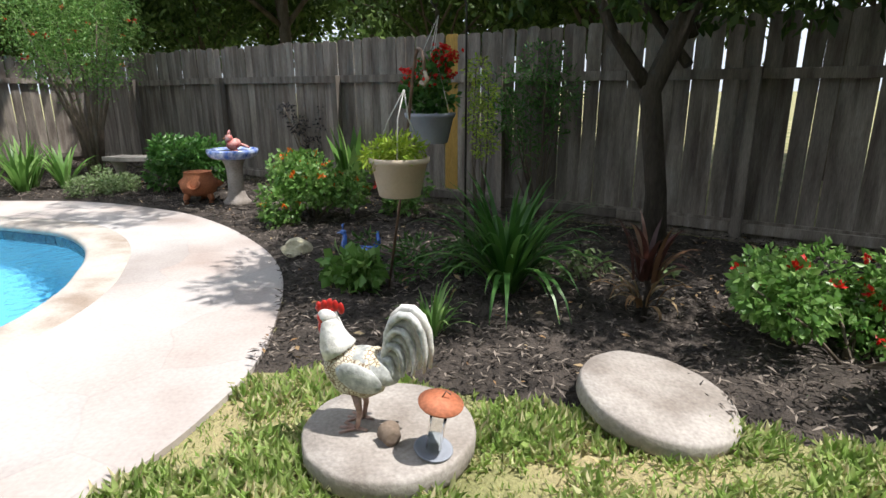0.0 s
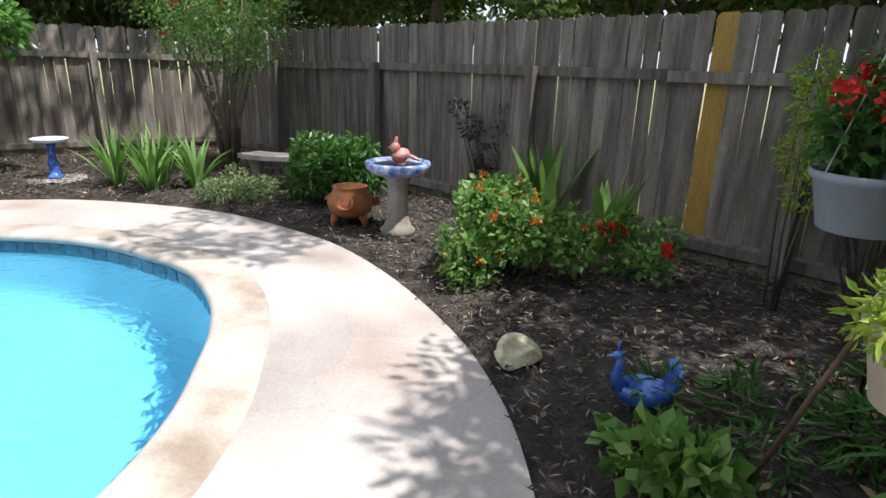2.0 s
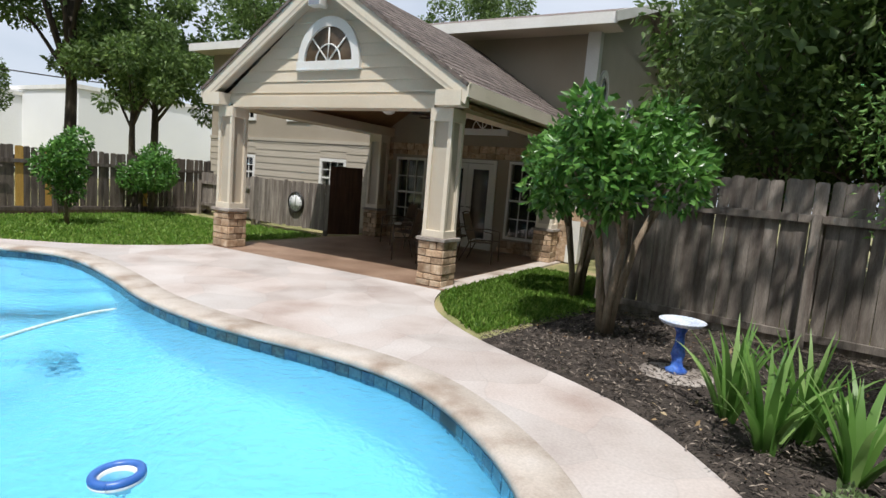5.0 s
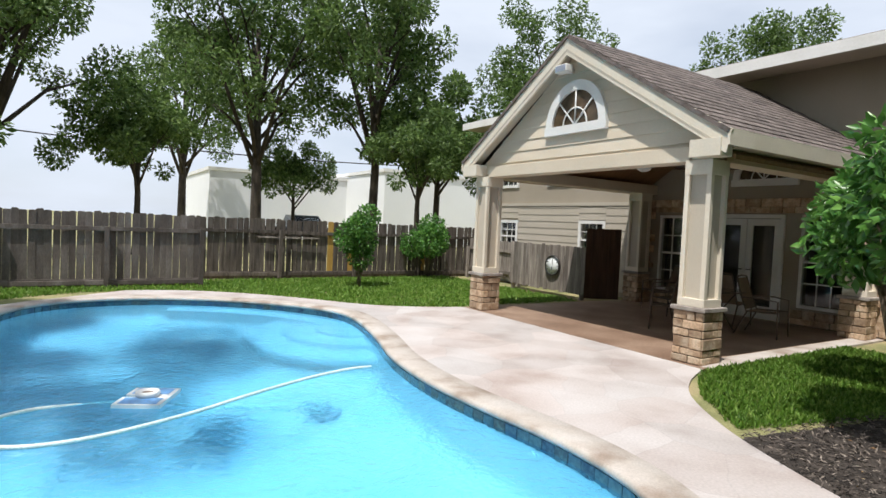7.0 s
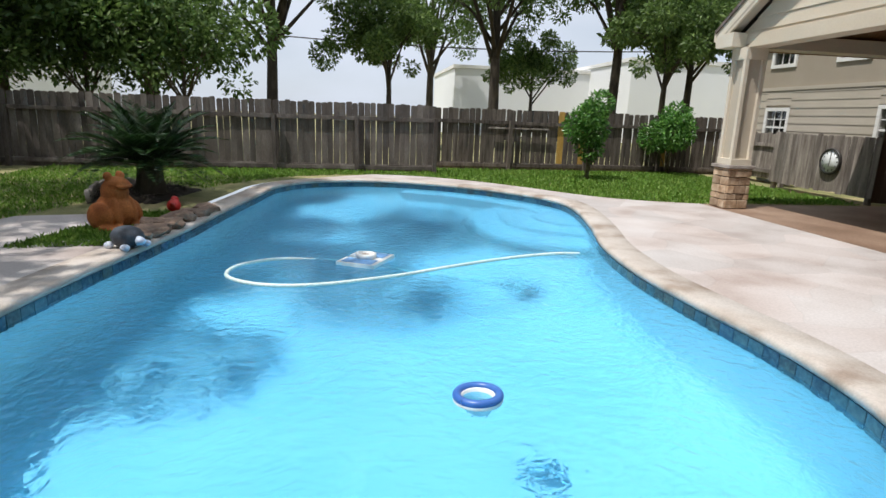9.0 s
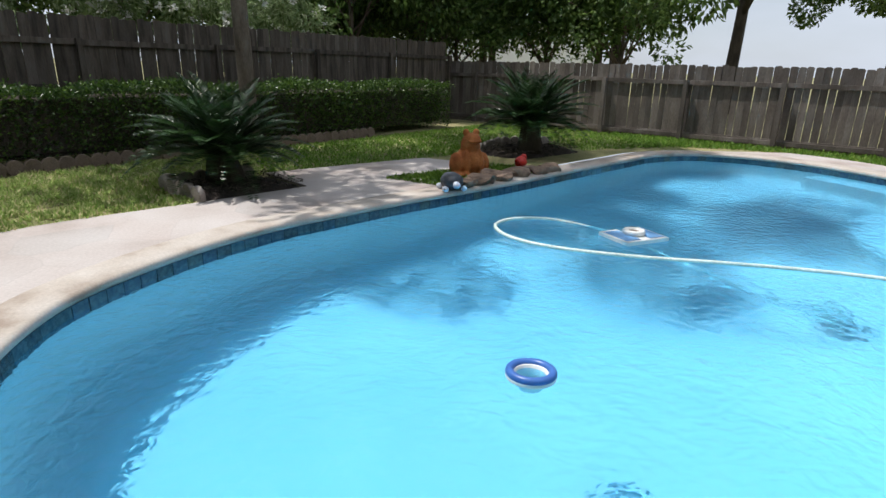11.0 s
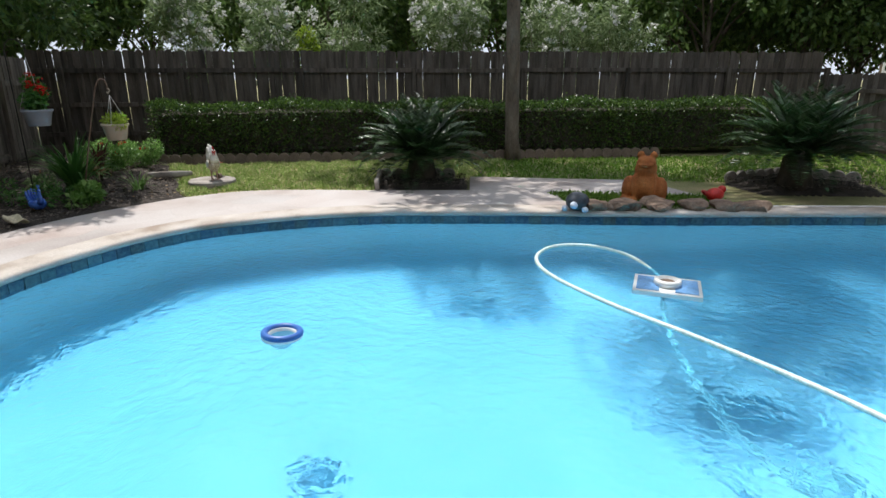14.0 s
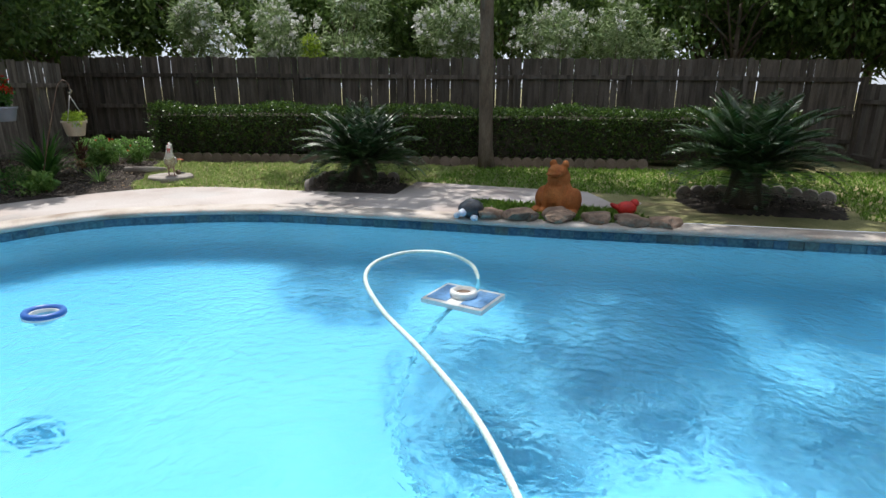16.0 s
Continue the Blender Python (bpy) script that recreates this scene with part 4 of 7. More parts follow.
# french doors
door = thing("door_1", "white french double doors with dark glass", "door", YARD @ pose(-2.98, WY, 0.0), kind="structure")
bm = bmesh.new()
for a in ((-0.08, 0.0, 0.0, 2.16), (1.42, 1.50, 0.0, 2.16), (0.0, 1.42, 2.08, 2.16)):
    box(bm, a[0], a[1], -0.04, 0.06, a[2], a[3], 0.004)
part("door_frame", bm, M_white, door)
for k in (0, 1):
    bm = bmesh.new()
    x = 0.01 + 0.705 * k
    for a in ((x, x + 0.13, 0.0, 2.07), (x + 0.565, x + 0.695, 0.0, 2.07), (x + 0.13, x + 0.565, 1.93, 2.07), (x + 0.13, x + 0.565, 0.0, 0.26)):
        box(bm, a[0], a[1], 0.02, 0.06, a[2], a[3])
    leaf = part("door_leaf", bm, M_white, door)
    bm = bmesh.new()
    box(bm, x + 0.13, x + 0.565, 0.036, 0.044, 0.26, 1.93)
    part("pane", bm, M_glass, leaf)
    bm = bmesh.new()
    hx = x + (0.64 if k == 0 else 0.06)
    tube(bm, [(hx, 0.02, 1.0), (hx, -0.03, 1.0), (hx + (0.09 if k else -0.09), -0.035, 1.0)], 0.012, 8)
    part("door_handle", bm, M_dark, leaf, "dark lever handle")
# one dark sheet paints the unlit room behind both door leaves
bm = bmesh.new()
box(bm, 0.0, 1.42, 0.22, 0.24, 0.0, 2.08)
part("dark_room", bm, M_roomdark, door, "dark sheet standing for the unlit room")

# ---- porch ----
bm = bmesh.new()
box(bm, -5.0, 0.3, -0.28, 5.0, -0.12, -0.004, 0.006)
solid("patio_floor", bm, M_patio, "brown stained concrete porch floor", "floor", YARD.copy(), kind="structure")
bm = bmesh.new()
box(bm, 0.02, 0.34, -0.2, 4.9, -0.1, 0.004, 0.006)
solid("patio_kerb", bm, M_coping, "pale concrete edge along the porch lawn", "kerb", YARD.copy(), kind="structure")

RIDGE, EAVE, MID = 4.72, 2.96, -2.35
HALF = 2.72
porch = thing("porch_roof", "gabled porch roof with tan siding and shingles", "roof", YARD.copy(), kind="structure")
slope = (RIDGE - EAVE) / HALF
for s in (-1, 1):
    # shingled slope, rows of tabs proud of each other
    d = Vector((s * HALF, 0, EAVE - RIDGE))
    ln = d.length + 0.12
    d.normalize()
    nrm = Vector((s * abs(d.z), 0, abs(d.x)))
    bm = bmesh.new()
    a = [Vector((MID, y, RIDGE)) + d * t + nrm * h for h in (0.0, 0.05) for (y, t) in ((-0.37, 0), (5.1, 0), (5.1, ln), (-0.37, ln))]
    f = [bm.verts.new(p) for p in a]
    for i in ((0, 1, 2, 3), (7, 6, 5, 4), (0, 4, 5, 1), (1, 5, 6, 2), (2, 6, 7, 3), (3, 7, 4, 0)):
        bm.faces.new([f[k] for k in i])
    slab = part("roof_slope", bm, M_shingle, porch, "dark brown shingled slope")
    tab = {}
    for wdt in (0.24, 0.32, 0.4):
        bm = bmesh.new()
        box(bm, -wdt / 2, wdt / 2, 0.0, 0.15, 0.0, 0.008)
        tab[wdt] = to_mesh("shingle", bm, M_shingle)
    if s > 0:
        rows = 17
        for k in range(rows):
            y = -0.37
            t = ln - 0.005 - k * (ln - 0.15) / (rows - 1)
            while y < 4.9:
                wdt = rnd.choice((0.24, 0.32, 0.4))
                m = Matrix.Translation(Vector((MID, y + wdt / 2, RIDGE)) + d * t + nrm * (0.052 + rnd.uniform(0, 0.004))) @ Matrix((Vector((0, 1, 0)), -d, nrm)).transposed().to_4x4()
                piece("shingle", tab[wdt], slab, m)
                y += wdt + 0.004
    # white rake board and sloping soffit
    bm = bmesh.new()
    q = [Vector((MID, -0.345, RIDGE + 0.02)), Vector((MID, -0.345, RIDGE - 0.26)), Vector((MID + s * (HALF + 0.08), -0.345, EAVE - 0.30)), Vector((MID + s * (HALF + 0.14), -0.345, EAVE - 0.02))]
    f = [bm.verts.new(p) for p in q] + [bm.verts.new(p + Vector((0, 0.04, 0))) for p in q]
    for i in ((0, 1, 2, 3), (7, 6, 5, 4), (0, 4, 5, 1), (1, 5, 6, 2), (2, 6, 7, 3), (3, 7, 4, 0)):
        bm.faces.new([f[k] for k in i])
    part("rake_board", bm, M_cream, porch)
    bm = bmesh.new()
    q = [Vector((MID, -0.35, RIDGE - 0.2)), Vector((MID, -0.12, RIDGE - 0.2)), Vector((MID + s * HALF, -0.12, EAVE - 0.2)), Vector((MID + s * HALF, -0.35, EAVE - 0.2))]
    f = [bm.verts.new(p) for p in q] + [bm.verts.new(p + Vector((0, 0, 0.03))) for p in q]
    for i in ((0, 1, 2, 3), (7, 6, 5, 4), (0, 4, 5, 1), (1, 5, 6, 2), (2, 6, 7, 3), (3, 7, 4, 0)):
        bm.faces.new([f[k] for k in i])
    part("rake_soffit", bm, M_panel, porch)
    # boxed eave end and fascia along the side
    bm = bmesh.new()
    x = MID + s * (HALF + 0.02)
    box(bm, min(x, x - s * 0.42), max(x, x - s * 0.42), -0.37, -0.11, EAVE - 0.32, EAVE - 0.1, 0.004)
    part("eave_return", bm, M_cream, porch)
    bm = bmesh.new()
    xo = MID + s * (HALF + 0.10)
    box(bm, min(xo, xo + s * 0.03), max(xo, xo + s * 0.03), -0.36, 5.0, EAVE - 0.20, EAVE + 0.0)
    part("fascia", bm, M_cream, porch)
    bm = bmesh.new()
    xi = (0.0 if s > 0 else -4.7) + s * 0.163
    box(bm, min(xi, xo), max(xi, xo), -0.10, 4.95, EAVE - 0.20, EAVE - 0.17)
    part("eave_soffit", bm, M_panel, porch)
    # side beam
    bm = bmesh.new()
    xb = 0.0 if s > 0 else -4.7
    box(bm, xb - 0.16, xb + 0.16, 0.16, 5.0, 2.62, 2.84, 0.005)
    part("beam", bm, M_sidinglit, porch)
    # ceiling follows the slope
    bm = bmesh.new()
    q = [Vector((MID, 0.0, RIDGE - 0.35)), Vector((MID, 5.0, RIDGE - 0.35)), Vector((MID + s * HALF, 5.0, EAVE - 0.33)), Vector((MID + s * HALF, 0.0, EAVE - 0.33))]
    f = [bm.verts.new(p) for p in q] + [bm.verts.new(p + Vector((0, 0, 0.06))) for p in q]
    for i in ((0, 1, 2, 3), (7, 6, 5, 4), (0, 4, 5, 1), (1, 5, 6, 2), (2, 6, 7, 3), (3, 7, 4, 0)):
        bm.faces.new([f[k] for k in i])
    part("ceiling_board", bm, M_woodceil, porch, "brown stained wooden ceiling")
bm = bmesh.new()
box(bm, -4.54, -0.16, -0.16, 0.16, 2.62, 2.82, 0.005)
part("beam", bm, M_sidinglit, porch)
bm = bmesh.new()
v = [bm.verts.new(p) for y in (-0.1, 0.05) for p in ((-4.86, y, 2.8), (0.16, y, 2.8), (MID, y, RIDGE - 0.18))]
for i in ((0, 1, 2), (5, 4, 3), (0, 3, 4, 1), (1, 4, 5, 2), (2, 5, 3, 0)):
    bm.faces.new([v[k] for k in i])
part("gable_sheathing", bm, M_stucco, porch)
siding(porch, [(-4.95, 2.68), (0.25, 2.68), (0.25, 2.72), (MID, RIDGE - 0.16), (-4.95, 2.72)], -0.105, M_sidinglit, 0.19, 0.016)
for x in (-2.35,):
    bm = bmesh.new()
    box(bm, x - 0.06, x + 0.06, 0.2, 5.0, RIDGE - 0.50, RIDGE - 0.36)
    part("ridge_beam", bm, M_woodceil, porch)
# half round window in the gable
lun = thing("window_lunette", "half round window with white fan muntins", "window", YARD @ pose(-2.28, -0.13, 3.36), kind="structure")
arc = [(math.cos(math.pi * k / 20), math.sin(math.pi * k / 20)) for k in range(21)]
bm = bmesh.new()
o = [[bm.verts.new((0.66 * q * c, y, 0.72 * q * s2)) for c, s2 in arc] for y, q in ((0.03, 1.0), (-0.05, 1.0), (-0.05, 0.78), (0.0, 0.78))]
for a, b in zip(o, o[1:]):
    for k in range(20):
        bm.faces.new((a[k], a[k + 1], b[k + 1], b[k]))
box(bm, -0.68, 0.68, -0.056, 0.03, -0.13, 0.012)
part("window_frame", bm, M_white, lun)
bm = bmesh.new()
for ang in (45, 90, 135):
    c, s2 = math.cos(radians(ang)), math.sin(radians(ang))
    tube(bm, [(0, -0.03, 0.0), (0.53 * c, -0.03, 0.57 * s2)], 0.014, 6)
tube(bm, [(0.26 * c, -0.03, 0.28 * s2) for c, s2 in arc], 0.014, 6)
part("muntin", bm, M_white, lun)
bm = bmesh.new()
bm.faces.new([bm.verts.new((0.53 * c, -0.012, 0.57 * s2)) for c, s2 in arc])
part("pane", bm, mat("amber_dark_glass", (0.05, 0.035, 0.02), (0.12, 0.08, 0.05), 0.12, 3, 8, 0.0), lun)
flood = thing("flood_light", "small white floodlight under the gable peak", "lamp", YARD @ pose(-2.42, -0.24, 4.24))
bm = bmesh.new()
tube(bm, [(0, 0.11, 0.02), (0, -0.02, 0.0)], 0.05, 10)
part("base", bm, M_white, flood)
bm = bmesh.new()
box(bm, -0.13, 0.13, -0.16, 0.0, -0.05, 0.07, 0.015)
part("housing", bm, M_white, flood)
bm = bmesh.new()
box(bm, -0.11, 0.11, -0.165, -0.161, -0.035, 0.055)
part("lens", bm, M_greypot, flood, "grey glass lens")


def ledge_stones(root, w, h, seed, deep=0.05):
    """Courses of rough ledge stones round a square pier."""
    r = random.Random(seed)
    z = 0.0
    bm = bmesh.new()
    box(bm, -w / 2 + 0.03, w / 2 - 0.03, -w / 2 + 0.03, w / 2 - 0.03, -0.02, h)
    part("core", bm, M_mortar, root)
    while z < h - 0.03:
        hh = min(r.uniform(0.09, 0.15), h - z)
        for side in range(4):
            x = -w / 2
            while x < w / 2 - 0.02:
                ww = min(r.uniform(0.11, 0.26), w / 2 - x)
                if w / 2 - x - ww < 0.06:
                    ww = w / 2 - x
                bm = bmesh.new()
                out = r.uniform(0.0, 0.022)
                box(bm, x + 0.005, x + ww - 0.005, -w / 2 - out, -w / 2 + deep, z + 0.005, z + hh - 0.005, 0.012)
                part("stone", bm, M_stone, root, m=pose(0, 0, 0, 0, 0, 90 * side))
                x += ww
        z += hh


def column(x, y, seed):
    root = thing("porch_column", "tan paneled porch column on a rough stone base", "column", YARD @ pose(x, y, 0), "porch columns", "structure")
    ledge_stones(root, 0.42, 0.68, seed)
    bm = bmesh.new()
    box(bm, -0.25, 0.25, -0.25, 0.25, 0.68, 0.735, 0.01)
    part("cap", bm, M_conc, root, "pale cast stone cap")
    bm = bmesh.new()
    box(bm, -0.135, 0.135, -0.135, 0.135, 0.735, 2.66)
    part("shaft", bm, M_panel, root)
    bm = bmesh.new()
    for sx in (-1, 1):
        for sy in (-1, 1):
            box(bm, sx * 0.155 - 0.032, sx * 0.155 + 0.032, sy * 0.155 - 0.032, sy * 0.155 + 0.032, 0.735, 2.62, 0.003)
    part("corner_trim", bm, M_cream, root)
    bm = bmesh.new()
    box(bm, -0.192, 0.192, -0.192, 0.192, 0.735, 0.84, 0.006)
    part("base_trim", bm, M_cream, root)
    bm = bmesh.new()
    box(bm, -0.192, 0.192, -0.192, 0.192, 2.44, 2.63, 0.006)
    part("top_trim", bm, M_cream, root)
    return root


column(0.0, 0.0, 1)
column(-4.7, 0.0, 2)
column(-4.72, 4.62, 3)
column(0.02, 4.62, 4)
# stone facing low and high on the porch wall
facing = thing("stone_facing", "brown ledge stone facing on the porch wall", "stone wall", YARD @ pose(0, WY, 0), kind="structure")
stone_sizes = []
for w in (0.22, 0.32, 0.42):
    for h in (0.12, 0.17):
        bm = bmesh.new()
        box(bm, -w / 2, w / 2, -0.05, 0.0, -h / 2, h / 2, 0.012)
        stone_sizes.append((w, h, to_mesh("stone", bm, M_stone)))
for h, zs in ((0.12, (0.075, 0.345, 0.62, 0.89, 1.16, 1.43, 1.70, 1.97, 2.25)), (0.17, (0.21, 0.48, 0.755, 1.025, 1.295, 1.565, 1.835, 2.11, 2.4))):
    for z in zs:
        x = -4.95
        while x < 0.4:
            w, hh, me = rnd.choice([q for q in stone_sizes if q[1] == h])
            cx2 = x + w / 2
            if not any(a - 0.12 < cx2 + w / 2 and cx2 - w / 2 < b + 0.12 and c - 0.14 < z < d + 0.14 for a, b, c, d in WINS):
                piece("stone", me, facing, pose(cx2, -0.002 - rnd.uniform(0, 0.012), z))
            x += w + 0.012
# lunette above the doors
lun2 = copy_thing(lun, YARD @ pose(-1.95, WY - 0.02, 2.88))


def ceiling_fan(x, y, z, lit):
    root = thing("ceiling_fan", "dark bronze ceiling fan with five still blades", "ceiling fan", YARD @ pose(x, y, z), "porch ceiling fans")
    top_z = RIDGE - 0.52 - abs(x - MID) * slope - z if abs(x - MID) > 0.1 else RIDGE - 0.5 - z
    bm = bmesh.new()
    tube(bm, [(0, 0, 0.1), (0, 0, top_z + 0.3)], 0.014, 8)
    part("rod", bm, M_dark, root)
    bm = bmesh.new()
    lathe(bm, [(0.02, 0.14), (0.1, 0.1), (0.13, 0.04), (0.11, -0.03), (0.05, -0.05)], 20)
    part("motor", bm, M_dark, root)
    for k in range(5):
        bm = bmesh.new()
        box(bm, 0.12, 0.64, -0.06, 0.06, 0.02, 0.028, 0.004)
        part("blade", bm, M_brownwood, root, m=pose(0, 0, 0, 10, 0, 72 * k + 20))
    if lit:
        bm = bmesh.new()
        lathe(bm, [(0.09, -0.05), (0.13, -0.09), (0.11, -0.15), (0.05, -0.18), (0.0, -0.185)], 20)
        part("globe", bm, M_plastic, root, "white glass globe")
    return root


ceiling_fan(-2.35, 1.7, 2.95, True)
ceiling_fan(-2.35, 3.6, 2.95, False)

table = thing("patio_table", "round glass topped bronze patio table", "table", YARD @ pose(-1.6, 2.7, 0))
bm = bmesh.new()
lathe(bm, [(0.58, 0.70), (0.6, 0.705), (0.6, 0.712), (0.58, 0.716)], 36)
part("tabletop", bm, M_clear, table, "frosted glass top")
bm = bmesh.new()
tube(bm, [(0.6 * math.cos(a), 0.6 * math.sin(a), 0.705) for a in np.linspace(0, 2 * math.pi, 33)], 0.014, 8, False)
part("rim", bm, M_brownmetal, table)
for k in range(4):
    bm = bmesh.new()
    a = radians(45 + 90 * k)
    tube(bm, [(0.5 * math.cos(a), 0.5 * math.sin(a), 0.69), (0.25 * math.cos(a), 0.25 * math.sin(a), 0.35), (0.46 * math.cos(a), 0.46 * math.sin(a), 0.0)], 0.015, 8)
    part("leg", bm, M_brownmetal, table)


def chair():
    root = thing("patio_chair", "tan sling patio armchair with bronze frame", "chair", YARD @ pose(-1.6, 1.75, 0, 0, 0, 180), "chairs round the patio table")
    bm = bmesh.new()
    v = [bm.verts.new(p) for p in ((-0.24, 0.02, 0.40), (0.24, 0.02, 0.40), (0.24, 0.25, 0.43), (-0.24, 0.25, 0.43), (-0.24, -0.24, 0.415), (0.24, -0.24, 0.415))]
    bm.faces.new((v[0], v[1], v[2], v[3]))
    bm.faces.new((v[4], v[5], v[1], v[0]))
    bmesh.ops.solidify(bm, geom=bm.faces[:], thickness=0.012)
    part("seat", bm, M_sling, root)
    bm = bmesh.new()
    v = [bm.verts.new(p) for p in ((-0.23, -0.25, 0.44), (0.23, -0.25, 0.44), (0.23, -0.36, 0.72), (-0.23, -0.36, 0.72), (0.2, -0.42, 0.96), (-0.2, -0.42, 0.96))]
    bm.faces.new((v[0], v[1], v[2], v[3]))
    bm.faces.new((v[3], v[2], v[4], v[5]))
    bmesh.ops.solidify(bm, geom=bm.faces[:], thickness=0.012)
    part("backrest", bm, M_sling, root)
    for s in (-1, 1):
        bm = bmesh.new()
        tube(bm, [(s * 0.25, 0.26, 0.43), (s * 0.25, -0.24, 0.41), (s * 0.24, -0.35, 0.7), (s * 0.21, -0.43, 0.98)], 0.014, 8)
        part("side_frame", bm, M_brownmetal, root)
        bm = bmesh.new()
        tube(bm, [(s * 0.28, 0.27, 0.0), (s * 0.28, 0.25, 0.62), (s * 0.28, 0.0, 0.655), (s * 0.27, -0.33, 0.64)], 0.014, 8)
        part("front_leg", bm, M_brownmetal, root)
        bm = bmesh.new()
        tube(bm, [(s * 0.26, -0.42, 0.0), (s * 0.25, -0.22, 0.41)], 0.014, 8)
        part("rear_leg", bm, M_brownmetal, root)
    bm = bmesh.new()
    tube(bm, [(-0.21, -0.43, 0.98), (0.0, -0.44, 1.0), (0.21, -0.43, 0.98)], 0.014, 8)
    part("top_bar", bm, M_brownmetal, root)
    return root


first_chair = chair()
for x, y, a in ((-2.45, 2.9, 95), (-0.72, 3.05, -80), (-1.7, 3.6, 5), (-3.4, 3.75, 150)):
    copy_thing(first_chair, YARD @ pose(x, y, 0, 0, 0, a))

# ---- screen fence with clock, gate, side yard clutter ----
fence("fence_screen", -8.0, 3.3, -5.2, 3.3, 1.28, M_fence, "short weathered board screen fence with a clock", 1, 0.004, rails=(0.3, 0.95), kick=False, first=0.1, posts=2.6)
fence("fence_return", -10.9, 3.9, -8.1, 3.9, 1.25, M_fence, "short weathered board fence beside the house", -1, 0.004, rails=(0.3, 0.95), kick=False, first=0.1, posts=2.6)
gate = thing("wooden_gate", "dark red-brown stained wooden gate", "gate", YARD @ pose(-5.18, 3.3, 0, 0, 0, 60))
for k in range(6):
    bm = bmesh.new()
    box(bm, 0.02 + 0.14 * k, 0.155 + 0.14 * k, -0.01, 0.01, 0.04, 1.72 + 0.004 * (k % 3), 0.002)
    part("board", bm, M_brownwood, gate)
for z in (0.3, 1.4):
    bm = bmesh.new()
    box(bm, 0.02, 0.86, 0.012, 0.05, z, z + 0.09, 0.003)
    part("rail", bm, M_brownwood, gate)
clock = thing("wall_clock", "round outdoor clock with dark rim and white face", "clock", YARD @ pose(-6.2, 3.243, 0.74, 90, 0, 0))
bm = bmesh.new()
lathe(bm, [(0.20, -0.02), (0.262, -0.015), (0.272, 0.012), (0.262, 0.04), (0.235, 0.045), (0.222, 0.022)], 40)
part("rim", bm, M_dark, clock)
bm = bmesh.new()
lathe(bm, [(0.223, 0.018), (0.223, 0.024), (0.001, 0.025)], 40)
part("face", bm, M_plastic, clock)
for k in range(12):
    bm = bmesh.new()
    box(bm, 0.165, 0.205, -0.009, 0.009, 0.026, 0.029)
    part("hour_mark", bm, M_dark, clock, m=pose(0, 0, 0, 0, 0, 30 * k))
for a, r in ((85, 0.17), (-95, 0.11)):
    bm = bmesh.new()
    box(bm, -0.02, r, -0.008, 0.008, 0.030, 0.033)
    part("pointer", bm, M_dark, clock, m=pose(0, 0, 0, 0, 0, a))
reel = thing("hose_reel", "white metal hose reel beside the house", "hose reel", YARD @ pose(-8.3, 4.3, 0))
for s in (-0.18, 0.18):
    bm = bmesh.new()
    tube(bm, [(0.24 * math.cos(a), s, 0.34 + 0.24 * math.sin(a)) for a in np.linspace(0, 2 * math.pi, 25)], 0.012, 6, False)
    for k in range(3):
        c, s2 = math.cos(k * math.pi / 3), math.sin(k * math.pi / 3)
        tube(bm, [(-0.24 * c, s, 0.34 - 0.24 * s2), (0.24 * c, s, 0.34 + 0.24 * s2)], 0.008, 6)
    part("wheel", bm, M_plastic, reel)
    bm = bmesh.new()
    tube(bm, [(-0.25, s * 1.15, 0.0), (0.0, s * 1.15, 0.34), (0.25, s * 1.15, 0.0)], 0.014, 6)
    part("stand", bm, M_plastic, reel)
bm = bmesh.new()
tube(bm, [(0, -0.2, 0.34), (0, 0.2, 0.34)], 0.09, 12)
part("drum", bm, M_hose, reel)
unit_ac = thing("air_conditioner", "grey outdoor air conditioner unit", "air conditioner", YARD @ pose(-9.1, 4.45, 0))
bm = bmesh.new()
box(bm, -0.36, 0.36, -0.36, 0.36, 0.0, 0.8, 0.03)
part("cabinet", bm, M_greypot, unit_ac)
for k in range(10):
    bm = bmesh.new()
    box(bm, -0.33, 0.33, -0.375, -0.361, 0.08 + 0.068 * k, 0.11 + 0.068 * k)
    part("louvre", bm, M_panel, unit_ac)

# ---- plants ----
def strap_clump(name, label, at, n, length, width, material, spread=0.9, stiff=0.5, group=""):
    """Long arching leaves from one crown; each leaf a ribbon of five joints."""
    root = thing(name, label, "plant", pose(*at), group)
    vs, fs = [], []
    for k in range(n):
        a = rng.random() * 2 * math.pi
        out = spread * (0.25 + 0.75 * rng.random())
        ln = length * (0.6 + 0.5 * rng.random())
        p = np.array([0.08 * math.cos(a) * rng.random(), 0.08 * math.sin(a) * rng.random(), -0.01])
        el = math.radians(88 - 35 * out * rng.random())
        side = np.array([-math.sin(a), math.cos(a), 0.0])
        steps = 7
        base = len(vs)
        for i in range(steps + 1):
            t = i / steps
            w = width * (0.55 + 0.9 * t if t < 0.4 else max(0.02, 1.35 * (1 - t) ** 0.8)) * 0.62
            vs += [p - side * w, p + side * w]
            d = np.array([math.cos(a) * math.cos(el), math.sin(a) * math.cos(el), math.sin(el)])
            p = p + d * ln / steps
            el -= (1 - stiff) * out * 0.42 * (0.5 + t)
        for i in range(steps):
            q = base + 2 * i
            fs.append([q, q + 1, q + 3, q + 2])
    me = raw_mesh("leaves", np.array(vs), np.array(fs), material)
    me.polygons.foreach_set("use_smooth", [True] * len(me.polygons))
    leaf_part("leaves", me, root)
    return root


